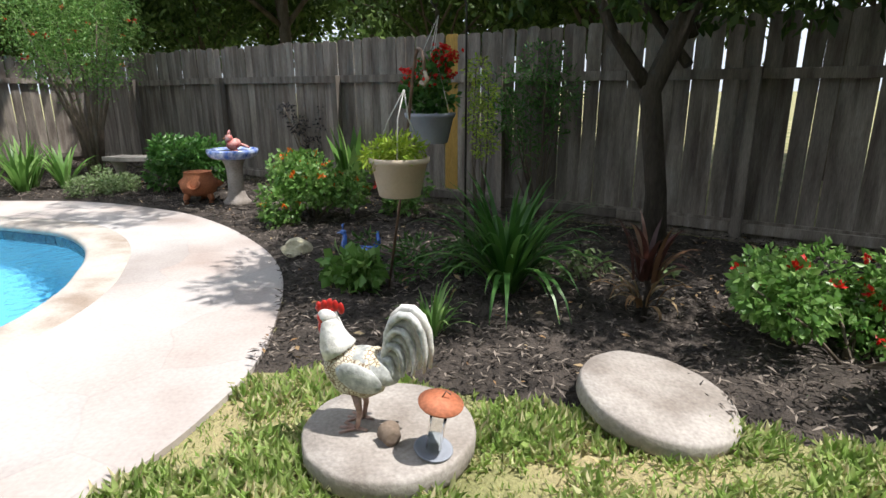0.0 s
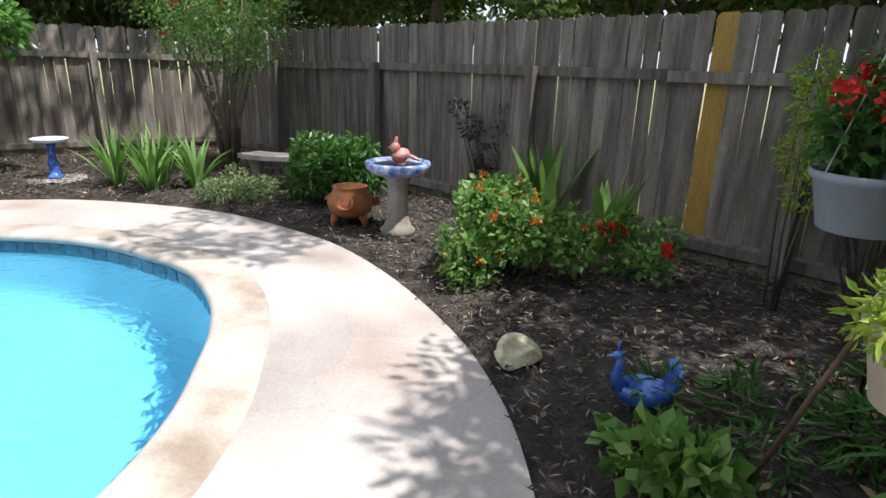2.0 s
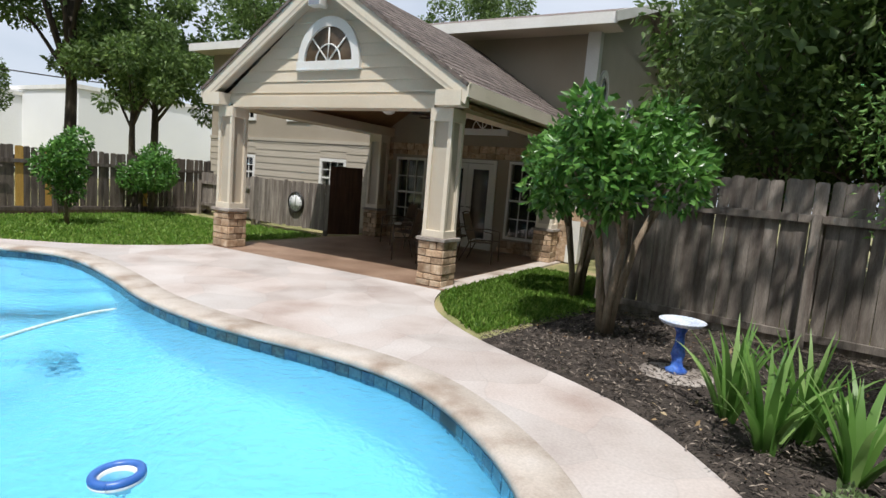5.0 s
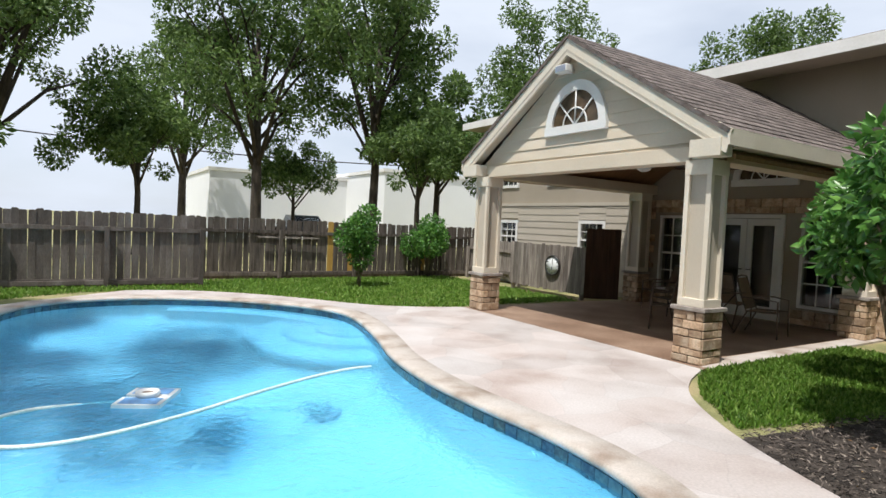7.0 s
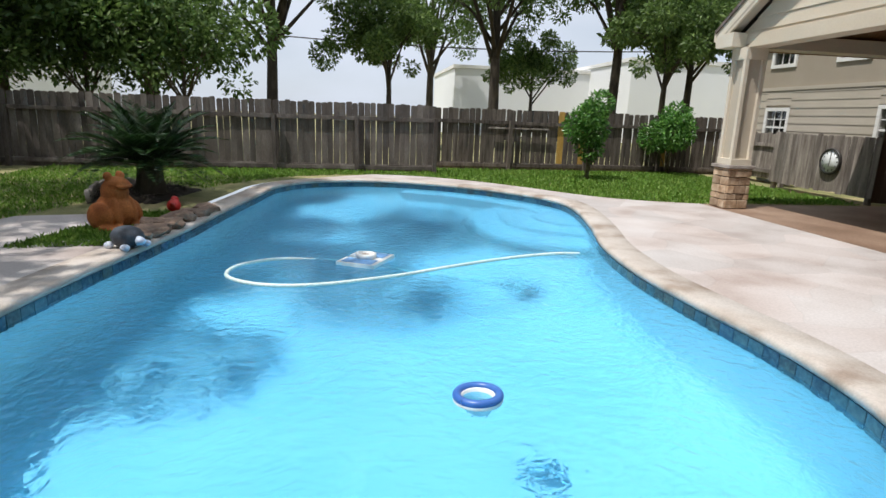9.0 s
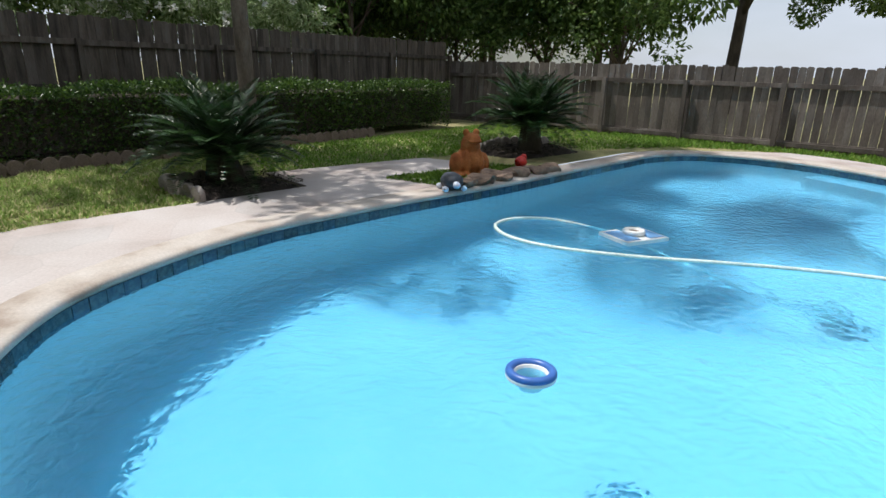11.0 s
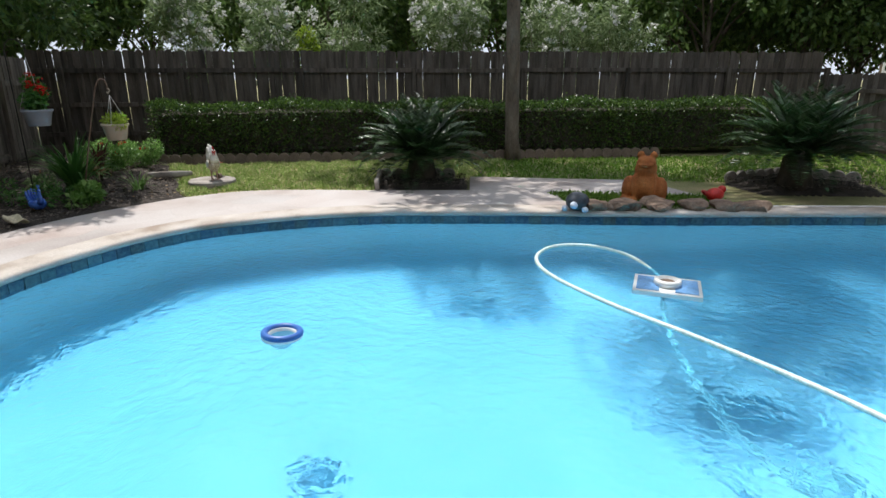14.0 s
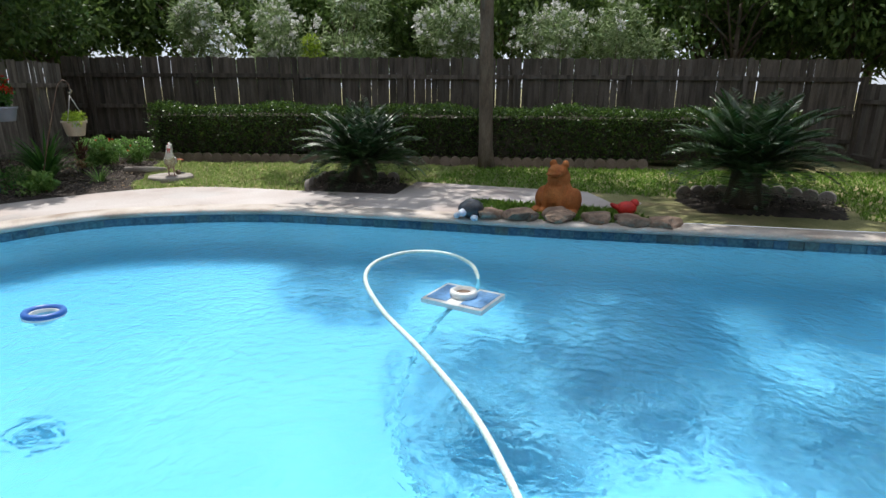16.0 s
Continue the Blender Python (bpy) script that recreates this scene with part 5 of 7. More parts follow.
def shrub(name, label, at, blobs, n, length, width, material, stems=6, flowers=None, fl_n=0, fl_size=0.03, stem_mat=None, group="", inner=0.45, category="shrub"):
    root = thing(name, label, category, pose(*at), group)
    bm = bmesh.new()
    for k in range(stems):
        b = blobs[k % len(blobs)]
        s = Vector((rnd.uniform(-0.04, 0.04), rnd.uniform(-0.04, 0.04), -0.02))
        e = Vector(b[:3]) + Vector((rnd.uniform(-0.4, 0.4), rnd.uniform(-0.4, 0.4), rnd.uniform(0, 0.5))) * b[3]
        tube(bm, [s, s.lerp(e, 0.5) + Vector((rnd.uniform(-0.05, 0.05), rnd.uniform(-0.05, 0.05), 0.02)), e], [0.010, 0.008, 0.004], 5)
    part("branchwork", bm, stem_mat or M_bark, root)
    leaf_part("leaves", foliage("leaves", blobs, n, length, width, material, inner), root)
    if flowers:
        p, d = cloud(blobs, fl_n, 0.95)
        keep = (d[:, 2] > -0.15)
        p, d = p[keep], d[keep]
        pp = np.repeat(p, 14, 0) + 0.35 * fl_size * rng.normal(size=(len(p) * 14, 3))
        dd = np.repeat(d, 14, 0) + 0.9 * rng.normal(size=(len(p) * 14, 3))
        tagged(leaf_part("blossom", blades("blossom", pp, dd, fl_size, fl_size * 0.7, flowers, 0.1), root), kind="stuff")
    return root


def blob_set(rx, ry, h, n, r, low=0.15):
    out = []
    for k in range(n):
        a, q = rnd.uniform(0, 2 * math.pi), rnd.random() ** 0.5
        z = low + (h - low - r * 0.6) * rnd.random() ** 0.8
        out.append((rx * q * math.cos(a), ry * q * math.sin(a), max(z, r * 0.7), r * rnd.uniform(0.7, 1.15)))
    return out


# big lantana at the lawn's edge, lantana by the birdbath, peony, small bushes
shrub("lantana_bush", "large green lantana bush with small red flowers", (1.86, 2.58, 0), blob_set(0.52, 0.52, 0.5, 18, 0.17, 0.08), 6400, 0.048, 0.03, L_iris, 12, L_redfl, 60, 0.03)
shrub("lantana_bush", "rounded lantana bush dotted with orange flowers", (-1.45, 5.85, 0), blob_set(0.42, 0.42, 0.72, 12, 0.22), 4200, 0.06, 0.036, L_shrub, 10, L_orangefl, 90, 0.028)
shrub("peony_shrub", "dense dark green leafy shrub beside the bench", (-3.52, 7.68, 0), blob_set(0.33, 0.33, 0.72, 12, 0.23), 3300, 0.09, 0.042, L_strap, 8)
shrub("low_shrub", "low grey-green spreading shrub in mulch", (-4.6, 7.58, 0), blob_set(0.34, 0.3, 0.36, 8, 0.15, 0.05), 1700, 0.055, 0.025, L_oleander, 6)
shrub("green_ground_plant", "low leafy green plant beside the blue planter", (-0.7, 3.85, 0), blob_set(0.21, 0.21, 0.26, 8, 0.11, 0.05), 520, 0.085, 0.06, L_shrub, 6)
shrub("vine_tangle", "thin tangle of green and dry vines on mulch", (-0.15, 4.3, 0), blob_set(0.6, 0.45, 0.28, 9, 0.14, 0.03), 800, 0.08, 0.016, L_strap, 14)
shrub("rose_bush", "small rose bush with large red blooms", (-0.45, 6.05, 0), blob_set(0.35, 0.3, 0.42, 8, 0.14, 0.08), 700, 0.06, 0.04, L_shrub, 6, L_redfl, 4, 0.07)
shrub("nandina_shrub", "tall thin nandina shrub with lime tips", (0.85, 5.9, 0), blob_set(0.42, 0.42, 1.75, 16, 0.24, 0.7), 2700, 0.055, 0.016, L_strap, 12)
shrub("lime_shrub", "upright shrub of bright yellow-green leaves", (0.24, 5.65, 0), [(0, 0, 1.05, 0.16), (0.02, 0.04, 1.3, 0.15), (-0.03, 0, 1.5, 0.12), (0.05, 0, 0.8, 0.13)], 900, 0.05, 0.016, L_lime, 5)
shrub("purple_shrub", "sparse dark purple-leaved shrub against the fence", (-1.95, 8.1, 0), [(0.05, 0.0, 0.55, 0.16), (-0.15, 0.05, 0.85, 0.14), (0.2, 0.0, 0.85, 0.13), (-0.3, 0.05, 1.05, 0.11), (0.25, 0.0, 1.08, 0.11), (0.0, 0.0, 0.3, 0.16)], 1000, 0.045, 0.026, L_dusk, 10)
shrub("coleus_bed", "small dusty green bedding plant near the lawn", (1.0, 3.95, 0), blob_set(0.5, 0.3, 0.22, 6, 0.11, 0.03), 300, 0.06, 0.03, L_oleander, 5)

strap_clump("lily_clump", "large clump of arching dark green lily leaves", (0.28, 3.64, 0), 120, 0.92, 0.042, L_strap, 1.25, 0.22)
strap_clump("small_lily", "small clump of narrow lily leaves", (-0.2, 2.98, 0), 46, 0.36, 0.018, L_shrub, 1.2, 0.2)
for x, y in ((-6.2, 7.68), (-5.72, 7.62), (-5.3, 7.86), (-5.85, 8.0)):
    strap_clump("iris_clump", "pale green arching spider lily leaves", (x, y, 0), 30, 0.78, 0.05, L_iris, 0.95, 0.5, "spider lilies by the birdbath")
strap_clump("canna_plant", "upright canna with broad green leaves", (-1.25, 7.35, 0), 13, 0.9, 0.16, L_shrub, 0.6, 0.75, "cannas by the fence")
strap_clump("canna_plant", "upright canna with broad green leaves", (-0.75, 6.6, 0), 14, 0.75, 0.13, L_shrub, 0.6, 0.75, "cannas by the fence")
cord = thing("cordyline", "burgundy cordyline with drooping dry leaves", "plant", pose(1.02, 3.14, 0))
bm = bmesh.new()
tube(bm, [(0, 0, -0.02), (0.02, 0.0, 0.2), (-0.01, 0.02, 0.38)], [0.02, 0.017, 0.012], 7)
part("stem", bm, M_darkbark, cord)
c1 = strap_clump("leaves_top", "", (0, 0, 0.55), 30, 0.42, 0.034, L_purple, 1.2, 0.25)
c2 = strap_clump("leaves_low", "", (0, 0, 0.32), 18, 0.36, 0.026, L_litter, 1.6, 0.0)
for c, zz in ((c1, 0.28), (c2, 0.12)):
    lf = c.children[0]
    lf.parent = cord
    lf.matrix_basis = pose(0, 0, zz)
    bpy.data.objects.remove(c)


def sago(at, size, label, lift):
    root = thing("sago_palm", label, "palm", pose(*at), "sago palms by the pool")
    bm = bmesh.new()
    lathe(bm, [(0.2, -0.05), (0.23, 0.08), (0.2, 0.24), (0.17, 0.38 + lift), (0.06, 0.46 + lift)], 18)
    jitter(bm, 0.03, 9)
    part("trunk", bm, M_darkbark, root, "rough dark scaly trunk")
    z0 = 0.38 + lift
    for k in range(70):
        a = k * 2.39996
        tier = k / 70
        el = radians(87 - 72 * tier + rnd.uniform(-7, 7))
        ln = size * rnd.uniform(0.85, 1.1)
        p = np.array([0.08 * math.cos(a), 0.08 * math.sin(a), z0])
        pts, ways = [], []
        for i in range(40):
            d = np.array([math.cos(a) * math.cos(el), math.sin(a) * math.cos(el), math.sin(el)])
            pts.append(p)
            ways.append(d)
            p = p + d * ln / 40
            el -= 0.019 + 0.013 * tier
        pts, ways = np.array(pts), np.array(ways)
        side = unit(np.cross(ways, [0, 0, 1.0]))
        base = np.concatenate([pts[3:], pts[3:]])
        t = np.linspace(0, 1, 37)
        wy = np.concatenate([side[3:] + 0.55 * ways[3:] + [0, 0, 0.28], -side[3:] + 0.55 * ways[3:] + [0, 0, 0.28]])
        lens = np.concatenate([0.17 * size / 0.9 * np.sin(np.pi * (0.12 + 0.85 * t)) + 0.02] * 2)
        me = blades("frond", base, wy, lens, 0.026, L_cycad, 0.05, np.array([0, 0, 1.0]))
        fr = leaf_part("frond", me, root)
    return root


sago((-2.4, -0.42, 0.02), 1.05, "dark green sago palm in a scalloped mulch bed", -0.08)
sago((-6.62, -3.72, 0.02), 1.16, "large dark green sago palm beside the walk", 0.06)


def tree(name, label, at, trunk, limbs, blobs, n, length, width, leaf, bark, group="", category="tree", inner=0.35, m=None):
    """trunk: points with radii; limbs: lists of points with radii; blobs: leaf clumps."""
    root = thing(name, label, category, m if m is not None else pose(*at), group)
    bm = bmesh.new()
    tube(bm, [p[:3] for p in trunk], [p[3] for p in trunk], 12)
    jitter(bm, 0.012, 5)
    part("trunk", bm, bark, root)
    bm = bmesh.new()
    for l in limbs:
        tube(bm, [p[:3] for p in l], [p[3] for p in l], 7)
    part("branchwork", bm, bark, root)
    leaf_part("crown", foliage("crown", blobs, n, length, width, leaf, inner), root)
    return root


def grown(height, spread, trunk_r, fork, n_limbs, n_blobs, blob_r, seed, lean=0.0):
    """Trunk, limbs and leaf clumps of a spreading tree."""
    r = random.Random(seed)
    trunk = [(0, 0, -0.1, trunk_r * 1.25), (lean * 0.1, 0.02, 0.4, trunk_r), (lean * 0.5, 0.05, fork, trunk_r * 0.8), (lean, 0.0, height * 0.75, trunk_r * 0.35)]
    limbs, blobs = [], []
    for k in range(n_limbs):
        a = 2 * math.pi * k / n_limbs + r.uniform(-0.3, 0.3)
        t = r.uniform(0, 0.8)
        z0 = fork + t * (height * 0.7 - fork)
        x0 = lean * (0.5 + 0.5 * t)
        reach = spread * r.uniform(0.6, 1.0) * (1 - 0.4 * t)
        z1 = z0 + (height - z0) * r.uniform(0.25, 0.75)
        mid = (x0 + 0.5 * reach * math.cos(a), 0.5 * reach * math.sin(a), z0 + (z1 - z0) * 0.65 + r.uniform(-0.1, 0.2))
        end = (x0 + reach * math.cos(a), reach * math.sin(a), z1)
        rr = trunk_r * 0.42 * (1 - 0.5 * t)
        limbs.append([(x0, 0, z0 - 0.1, rr), (*mid, rr * 0.6), (*end, rr * 0.2)])
        limbs.append([(*mid, rr * 0.5), (mid[0] + 0.3 * reach * math.cos(a + 0.9), mid[1] + 0.3 * reach * math.sin(a + 0.9), mid[2] + 0.25 * reach, rr * 0.15)])
        blobs += [(*end, blob_r * r.uniform(0.7, 1.2)), (mid[0], mid[1], mid[2] + blob_r * 0.8, blob_r * r.uniform(0.6, 1.0))]
    while len(blobs) < n_blobs:
        a, q = r.uniform(0, 2 * math.pi), r.random() ** 0.5
        z = fork + (height - fork) * (0.25 + 0.75 * r.random())
        wide = spread * (1.0 - 0.55 * max(0, (z - fork) / (height - fork) - 0.35))
        blobs.append((lean + wide * q * math.cos(a), wide * q * math.sin(a), z, blob_r * r.uniform(0.5, 1.1)))
    return trunk, limbs, blobs


# glossy multi-stemmed trees on the porch lawn
def multi(at, label, h, spread, stems, seed, name="ornamental_tree"):
    r = random.Random(seed)
    root = thing(name, label, "tree", pose(*at), "small trees on the porch lawn")
    blobs = []
    bm = bmesh.new()
    for k in range(stems):
        a = 2 * math.pi * k / stems + r.uniform(-0.4, 0.4)
        q = spread * r.uniform(0.3, 0.55)
        pts = [(0.05 * math.cos(a), 0.05 * math.sin(a), -0.05), (0.09 * math.cos(a), 0.09 * math.sin(a), 0.35), (q * 0.6 * math.cos(a + 0.2), q * 0.6 * math.sin(a + 0.2), h * 0.42), (q * math.cos(a), q * math.sin(a), h * 0.66)]
        tube(bm, pts, [0.058, 0.047, 0.036, 0.016], 8)
        for j in range(3):
            b = a + r.uniform(-1.2, 1.2)
            e = (pts[3][0] + 0.35 * spread * math.cos(b), pts[3][1] + 0.35 * spread * math.sin(b), h * r.uniform(0.62, 0.9))
            tube(bm, [pts[2], tuple((Vector(pts[2]) + Vector(e)) / 2 + Vector((0, 0, 0.06))), e], [0.03, 0.02, 0.008], 6)
            blobs.append((*e, 0.26 * r.uniform(0.8, 1.2)))
    jitter(bm, 0.012, 7)
    part("trunk", bm, M_smoothbark, root, "smooth tan forked stems")
    for k in range(22):
        a, q = r.uniform(0, 2 * math.pi), r.random() ** 0.5 * spread * 0.9
        blobs.append((q * math.cos(a), q * math.sin(a), h * r.uniform(0.58, 0.98), 0.27 * r.uniform(0.7, 1.2)))
    leaf_part("crown", foliage("crown", blobs, 4700, 0.13, 0.06, L_citrus, 0.3), root)
    return root


multi((-8.5, 7.72, 0), "glossy green multi-stemmed tree with tan trunks", 2.5, 0.95, 4, 3)
multi((-10.7, 8.22, 0), "bushy green tree with smooth tan forked stems", 2.5, 0.95, 5, 8)
# feathery pomegranate in the fence corner
pome = thing("pomegranate_tree", "feathery green pomegranate with red blossoms", "tree", pose(-5.65, 9.22, 0))
bm = bmesh.new()
pb = []
for k in range(9):
    a = k * 0.7 + rnd.uniform(-0.2, 0.2)
    q = rnd.uniform(0.35, 0.8)
    tube(bm, [(0.09 * math.cos(a), 0.09 * math.sin(a), -0.05), (0.25 * math.cos(a) * q, 0.25 * math.sin(a) * q, 0.7), (q * math.cos(a) * 0.7, q * math.sin(a) * 0.7, 1.6), (q * math.cos(a), q * math.sin(a), 2.3)], [0.035, 0.028, 0.016, 0.006], 6)
    pb += [(q * math.cos(a), q * math.sin(a), 2.2, 0.45), (0.8 * q * math.cos(a), 0.8 * q * math.sin(a), 1.75, 0.42), (0.6 * math.cos(a), 0.6 * math.sin(a), 2.7, 0.42)]
part("branchwork", bm, M_bark, pome)
leaf_part("crown", foliage("crown", pb + [(0, 0, 2.8, 0.4), (0.3, 0.1, 2.45, 0.4), (-0.35, -0.1, 2.0, 0.36), (0.5, -0.35, 1.35, 0.25), (-0.45, 0.3, 1.2, 0.22)], 12000, 0.058, 0.019, L_shrub, 0.1), pome)
p, d = cloud(pb, 22, 0.95)
leaf_part("blossom", blades("blossom", np.repeat(p, 10, 0) + 0.015 * rng.normal(size=(220, 3)), rng.normal(size=(220, 3)), 0.045, 0.03, L_redfl), pome).name = "blossom"

# shade tree in the bed, its crown over the fence
tr, li, bl = grown(4.6, 2.6, 0.10, 1.55, 9, 34, 0.55, 21, 0.25)
bl = [b for b in bl if b[2] > 2.15] + [(0.3, -0.2, 2.0, 0.3), (0.8, -0.3, 2.02, 0.3), (-0.35, -0.15, 2.1, 0.28), (0.0, 0.3, 2.25, 0.3), (-1.0, -1.0, 2.45, 0.4), (-1.6, -0.3, 2.6, 0.4), (1.4, -0.8, 2.35, 0.4), (0.9, 0.9, 2.5, 0.4)]
tr = [(0, 0, -0.1, 0.12), (-0.02, 0.0, 0.5, 0.085), (-0.14, 0.02, 1.3, 0.08), (0.1, 0.0, 1.9, 0.075), (0.25, 0, 3.2, 0.04)]
# the three high limbs and their clumps are unseen, added to cast dapples
tree("shade_tree", "leafy shade tree with a forked dark trunk", (1.62, 4.6, 0), tr, li + [[(-0.1, 0.02, 1.25, 0.06), (-0.45, 0.1, 1.75, 0.045), (-0.8, 0.1, 2.5, 0.03)], [(0.2, 0, 2.8, 0.05), (-0.3, 0.5, 4.6, 0.045), (-1.3, 1.2, 6.2, 0.03), (-2.8, 1.6, 6.9, 0.01)], [(-0.3, 0.5, 4.6, 0.035), (-0.3, -0.4, 5.5, 0.02), (-0.4, -1.2, 6.0, 0.01)], [(-0.3, 0.5, 4.6, 0.035), (-1.3, 2.5, 6.2, 0.025), (-3.0, 4.4, 7.0, 0.01)]],
     bl + [(-0.15 + 0.3 * math.cos(1.7 * k), -1.2 + 0.4 * math.sin(1.7 * k), 6.0 + 0.1 * k, 0.36) for k in range(4)] + [(-1.85 - 0.16 * k, 1.4 + 0.7 * math.sin(2.2 * k), 6.9 + 0.2 * math.cos(k), 0.40) for k in range(9)]
     + [(-3.0 + 1.5 * math.cos(2.4 * k) * (0.4 + k / 32), 4.4 + 1.5 * math.sin(2.4 * k) * (0.4 + k / 32), 7.0 + 0.3 * math.sin(k), 0.55) for k in range(20)] + [(1.5 * math.cos(2.4 * k), 1.3 * math.sin(2.4 * k) - 0.3, 2.25 + 0.11 * k, 0.42) for k in range(16)], 26000, 0.13, 0.055, L_tree, M_darkbark)

# tall oak behind the fence corner, its unseen crown pushed over the bed for shade
tr, li, bl = grown(10.5, 3.4, 0.17, 5.6, 12, 40, 0.7, 71, 0.2)
bl = [(b[0] + 1.3, b[1] - 3.0, b[2] + 0.3, 0.85 * b[3]) for b in bl if b[2] > 6.2]
li = [[(x + 1.3 * min(1, i), y - 3.0 * min(1, i), z + 0.3, r) for i, (x, y, z, r) in enumerate(l)] for l in li]
tree("tall_oak", "tall oak behind the fence, unseen crown added to shade the corner", tuple(W(7.9, 1.9)), tr, li, bl, 5200, 0.20, 0.09, L_oak, M_bark)

# tall pine-like trunk in front of the hedge with a high crown
tr, li, bl = grown(11.5, 4.4, 0.135, 6.0, 14, 46, 0.85, 33, 0.3)
# out-of-view crown, shifted so its shadow falls on walk and pool
bl = [(b[0] - 0.8, b[1] - 0.7, b[2] + 0.5, b[3]) for b in bl if b[0] > -2.8]
li = [[(x - 0.8 * min(1, i), y - 0.7 * min(1, i), z + 0.5, r) for i, (x, y, z, r) in enumerate(l)] for l in li]
# extra unseen clumps and limb, added to shade the walkway and palm
bl += [(3.1 + 1.4 * math.cos(1.9 * k), 1.1 + 1.5 * math.sin(2.7 * k), 8.2 + 0.25 * (k % 5), 0.8) for k in range(10)]
li += [[(0.3, 0, 6.6, 0.06), (1.6, 0.6, 7.7, 0.04), (3.4, 1.2, 8.6, 0.015)]]
tree("tall_tree", "tall straight tree trunk before the hedge", tuple(W(-1.72, -13.08)), tr, li, bl, 15000, 0.21, 0.095, L_oak, M_bark)
# far trees: oaks behind the lawn fence, seen against the sky
far_group = "oaks behind the back fence"
tr, li, bl = grown(13.5, 4.6, 0.27, 3.6, 18, 80, 0.85, 41, 0.2)
oak_a = tree("oak_tree", "tall spreading oak tree with dark trunk", (-24.8, -11.6, 0), tr, li, bl, 21000, 0.22, 0.10, L_oak, M_darkbark, far_group)
tr, li, bl = grown(6.1, 2.6, 0.13, 2.3, 9, 30, 0.62, 43)
oak_b = tree("oak_tree", "small round-headed oak tree", (-19.6, -13.1, 0), tr, li, bl, 11000, 0.18, 0.085, L_oak, M_darkbark, far_group)
tr, li, bl = grown(14.0, 4.0, 0.22, 3.6, 18, 72, 0.85, 47, -0.3)
oak_c = tree("oak_tree", "tall oak with an open leafy crown", (-24.6, -5.6, 0), tr, li, bl, 17500, 0.22, 0.10, L_oak, M_darkbark, far_group)
for src, x, y, s, a in ((oak_b, -26.5, -3.4, 1.25, 40), (oak_a, -15.6, -15.6, 0.9, 130), (oak_a, -31, -22, 1.0, 200), (oak_c, -11.8, -17.5, 1.0, 70), (oak_b, -29, -12.5, 0.9, 70), (oak_c, -31.0, 0.5, 0.9, 10), (oak_b, -23.5, -3.0, 0.95, 160), (oak_a, -28.0, 9.5, 0.72, 30)):
    c = copy_thing(src, pose(x, y, 0, 0, 0, a))
    c.scale = (s, s, s)
# woods behind the bed fence, the corner and the hedge fence
wood = "woods behind the fences"
tr, li, bl = grown(7.5, 3.2, 0.17, 2.2, 13, 48, 0.85, 51)
w_a = tree("woodland_tree", "dense dark green woodland tree", tuple(W(11.5, -3.0)), tr, li, bl, 7800, 0.21, 0.095, L_oak, M_bark, wood)
tr, li, bl = grown(6.0, 2.9, 0.13, 1.6, 11, 40, 0.8, 57)
w_b = tree("woodland_tree", "low branching woodland tree with pale limbs", tuple(W(12.5, -8.0)), tr, li, bl, 11000, 0.22, 0.10, L_oak, M_bark, wood)
tr, li, bl = grown(4.6, 2.1, 0.09, 0.9, 10, 38, 0.65, 61)
w_c = tree("woodland_tree", "dense leafy understorey tree behind the fence", tuple(W(10.6, -5.5)), tr, li, bl, 6200, 0.16, 0.075, L_oak, M_bark, wood)
spots = [(11.0, -0.5), (13.5, 2.5), (11.2, 4.5), (8.0, 5.0), (5.5, 3.9), (9.5, 8.5), (5.0, 8.0), (14.5, -4.5), (12.3, -11.5), (13.2, -15.0), (14.8, -12.0), (16, -7),
    (6.0, -22.6), (2.5, -23.4), (-0.8, -22.4), (-4.0, -23.2), (-7.4, -22.6), (-10.8, -20.6), (9.9, -21.8), (0.8, -26.0), (-5.5, -26.5), (5.5, -26.5), (-13.5, -21.0), (-14.5, -12.5), (-13.8, -16.5),
    (15, 9), (3.6, 13.0), (8.0, 14.5), (12, 13.5), (18, 2)]
for k, (x, y) in enumerate([(9.4, -16.7), (10.6, -12.5), (10.4, 2.0), (7.6, 2.8), (5.6, 2.4), (4.4, 3.4), (4.2, 6.0), (6.5, 6.0), (4.6, 9.5), (9.0, 4.0),
        (7.0, -19.4), (4.6, -19.8), (2.2, -19.4), (-0.2, -19.9), (-2.6, -19.5), (-5.0, -19.8), (-7.2, -18.2), (-9.4, -18.0), (-12.0, -17.2), (-9.9, -16.3), (-11.2, -16.0), (-12.6, -13.5), (-12.4, -11.0), (-7.6, -16.9)]):
    c = copy_thing(w_c, YARD @ pose(x, y, 0, 0, 0, rnd.uniform(0, 360)))
    q = rnd.uniform(0.85, 1.15)
    c.scale = (q, q, q * rnd.uniform(0.95, 1.2))
spots += [(-10.6, -17.2), (-12.6, -15.4), (10.6, -15.6), (12.2, -17.6), (10.9, -13.4), (13.5, -19.0), (10.5, -18.6), (9.6, -17.6)]
for k, (x, y) in enumerate(spots):
    c = copy_thing((w_a, w_b)[k % 2], YARD @ pose(x + rnd.uniform(-0.4, 0.4), y + rnd.uniform(-0.4, 0.4), 0, 0, 0, rnd.uniform(0, 360)))
    q = rnd.uniform(0.85, 1.2)
    c.scale = (q, q, q)
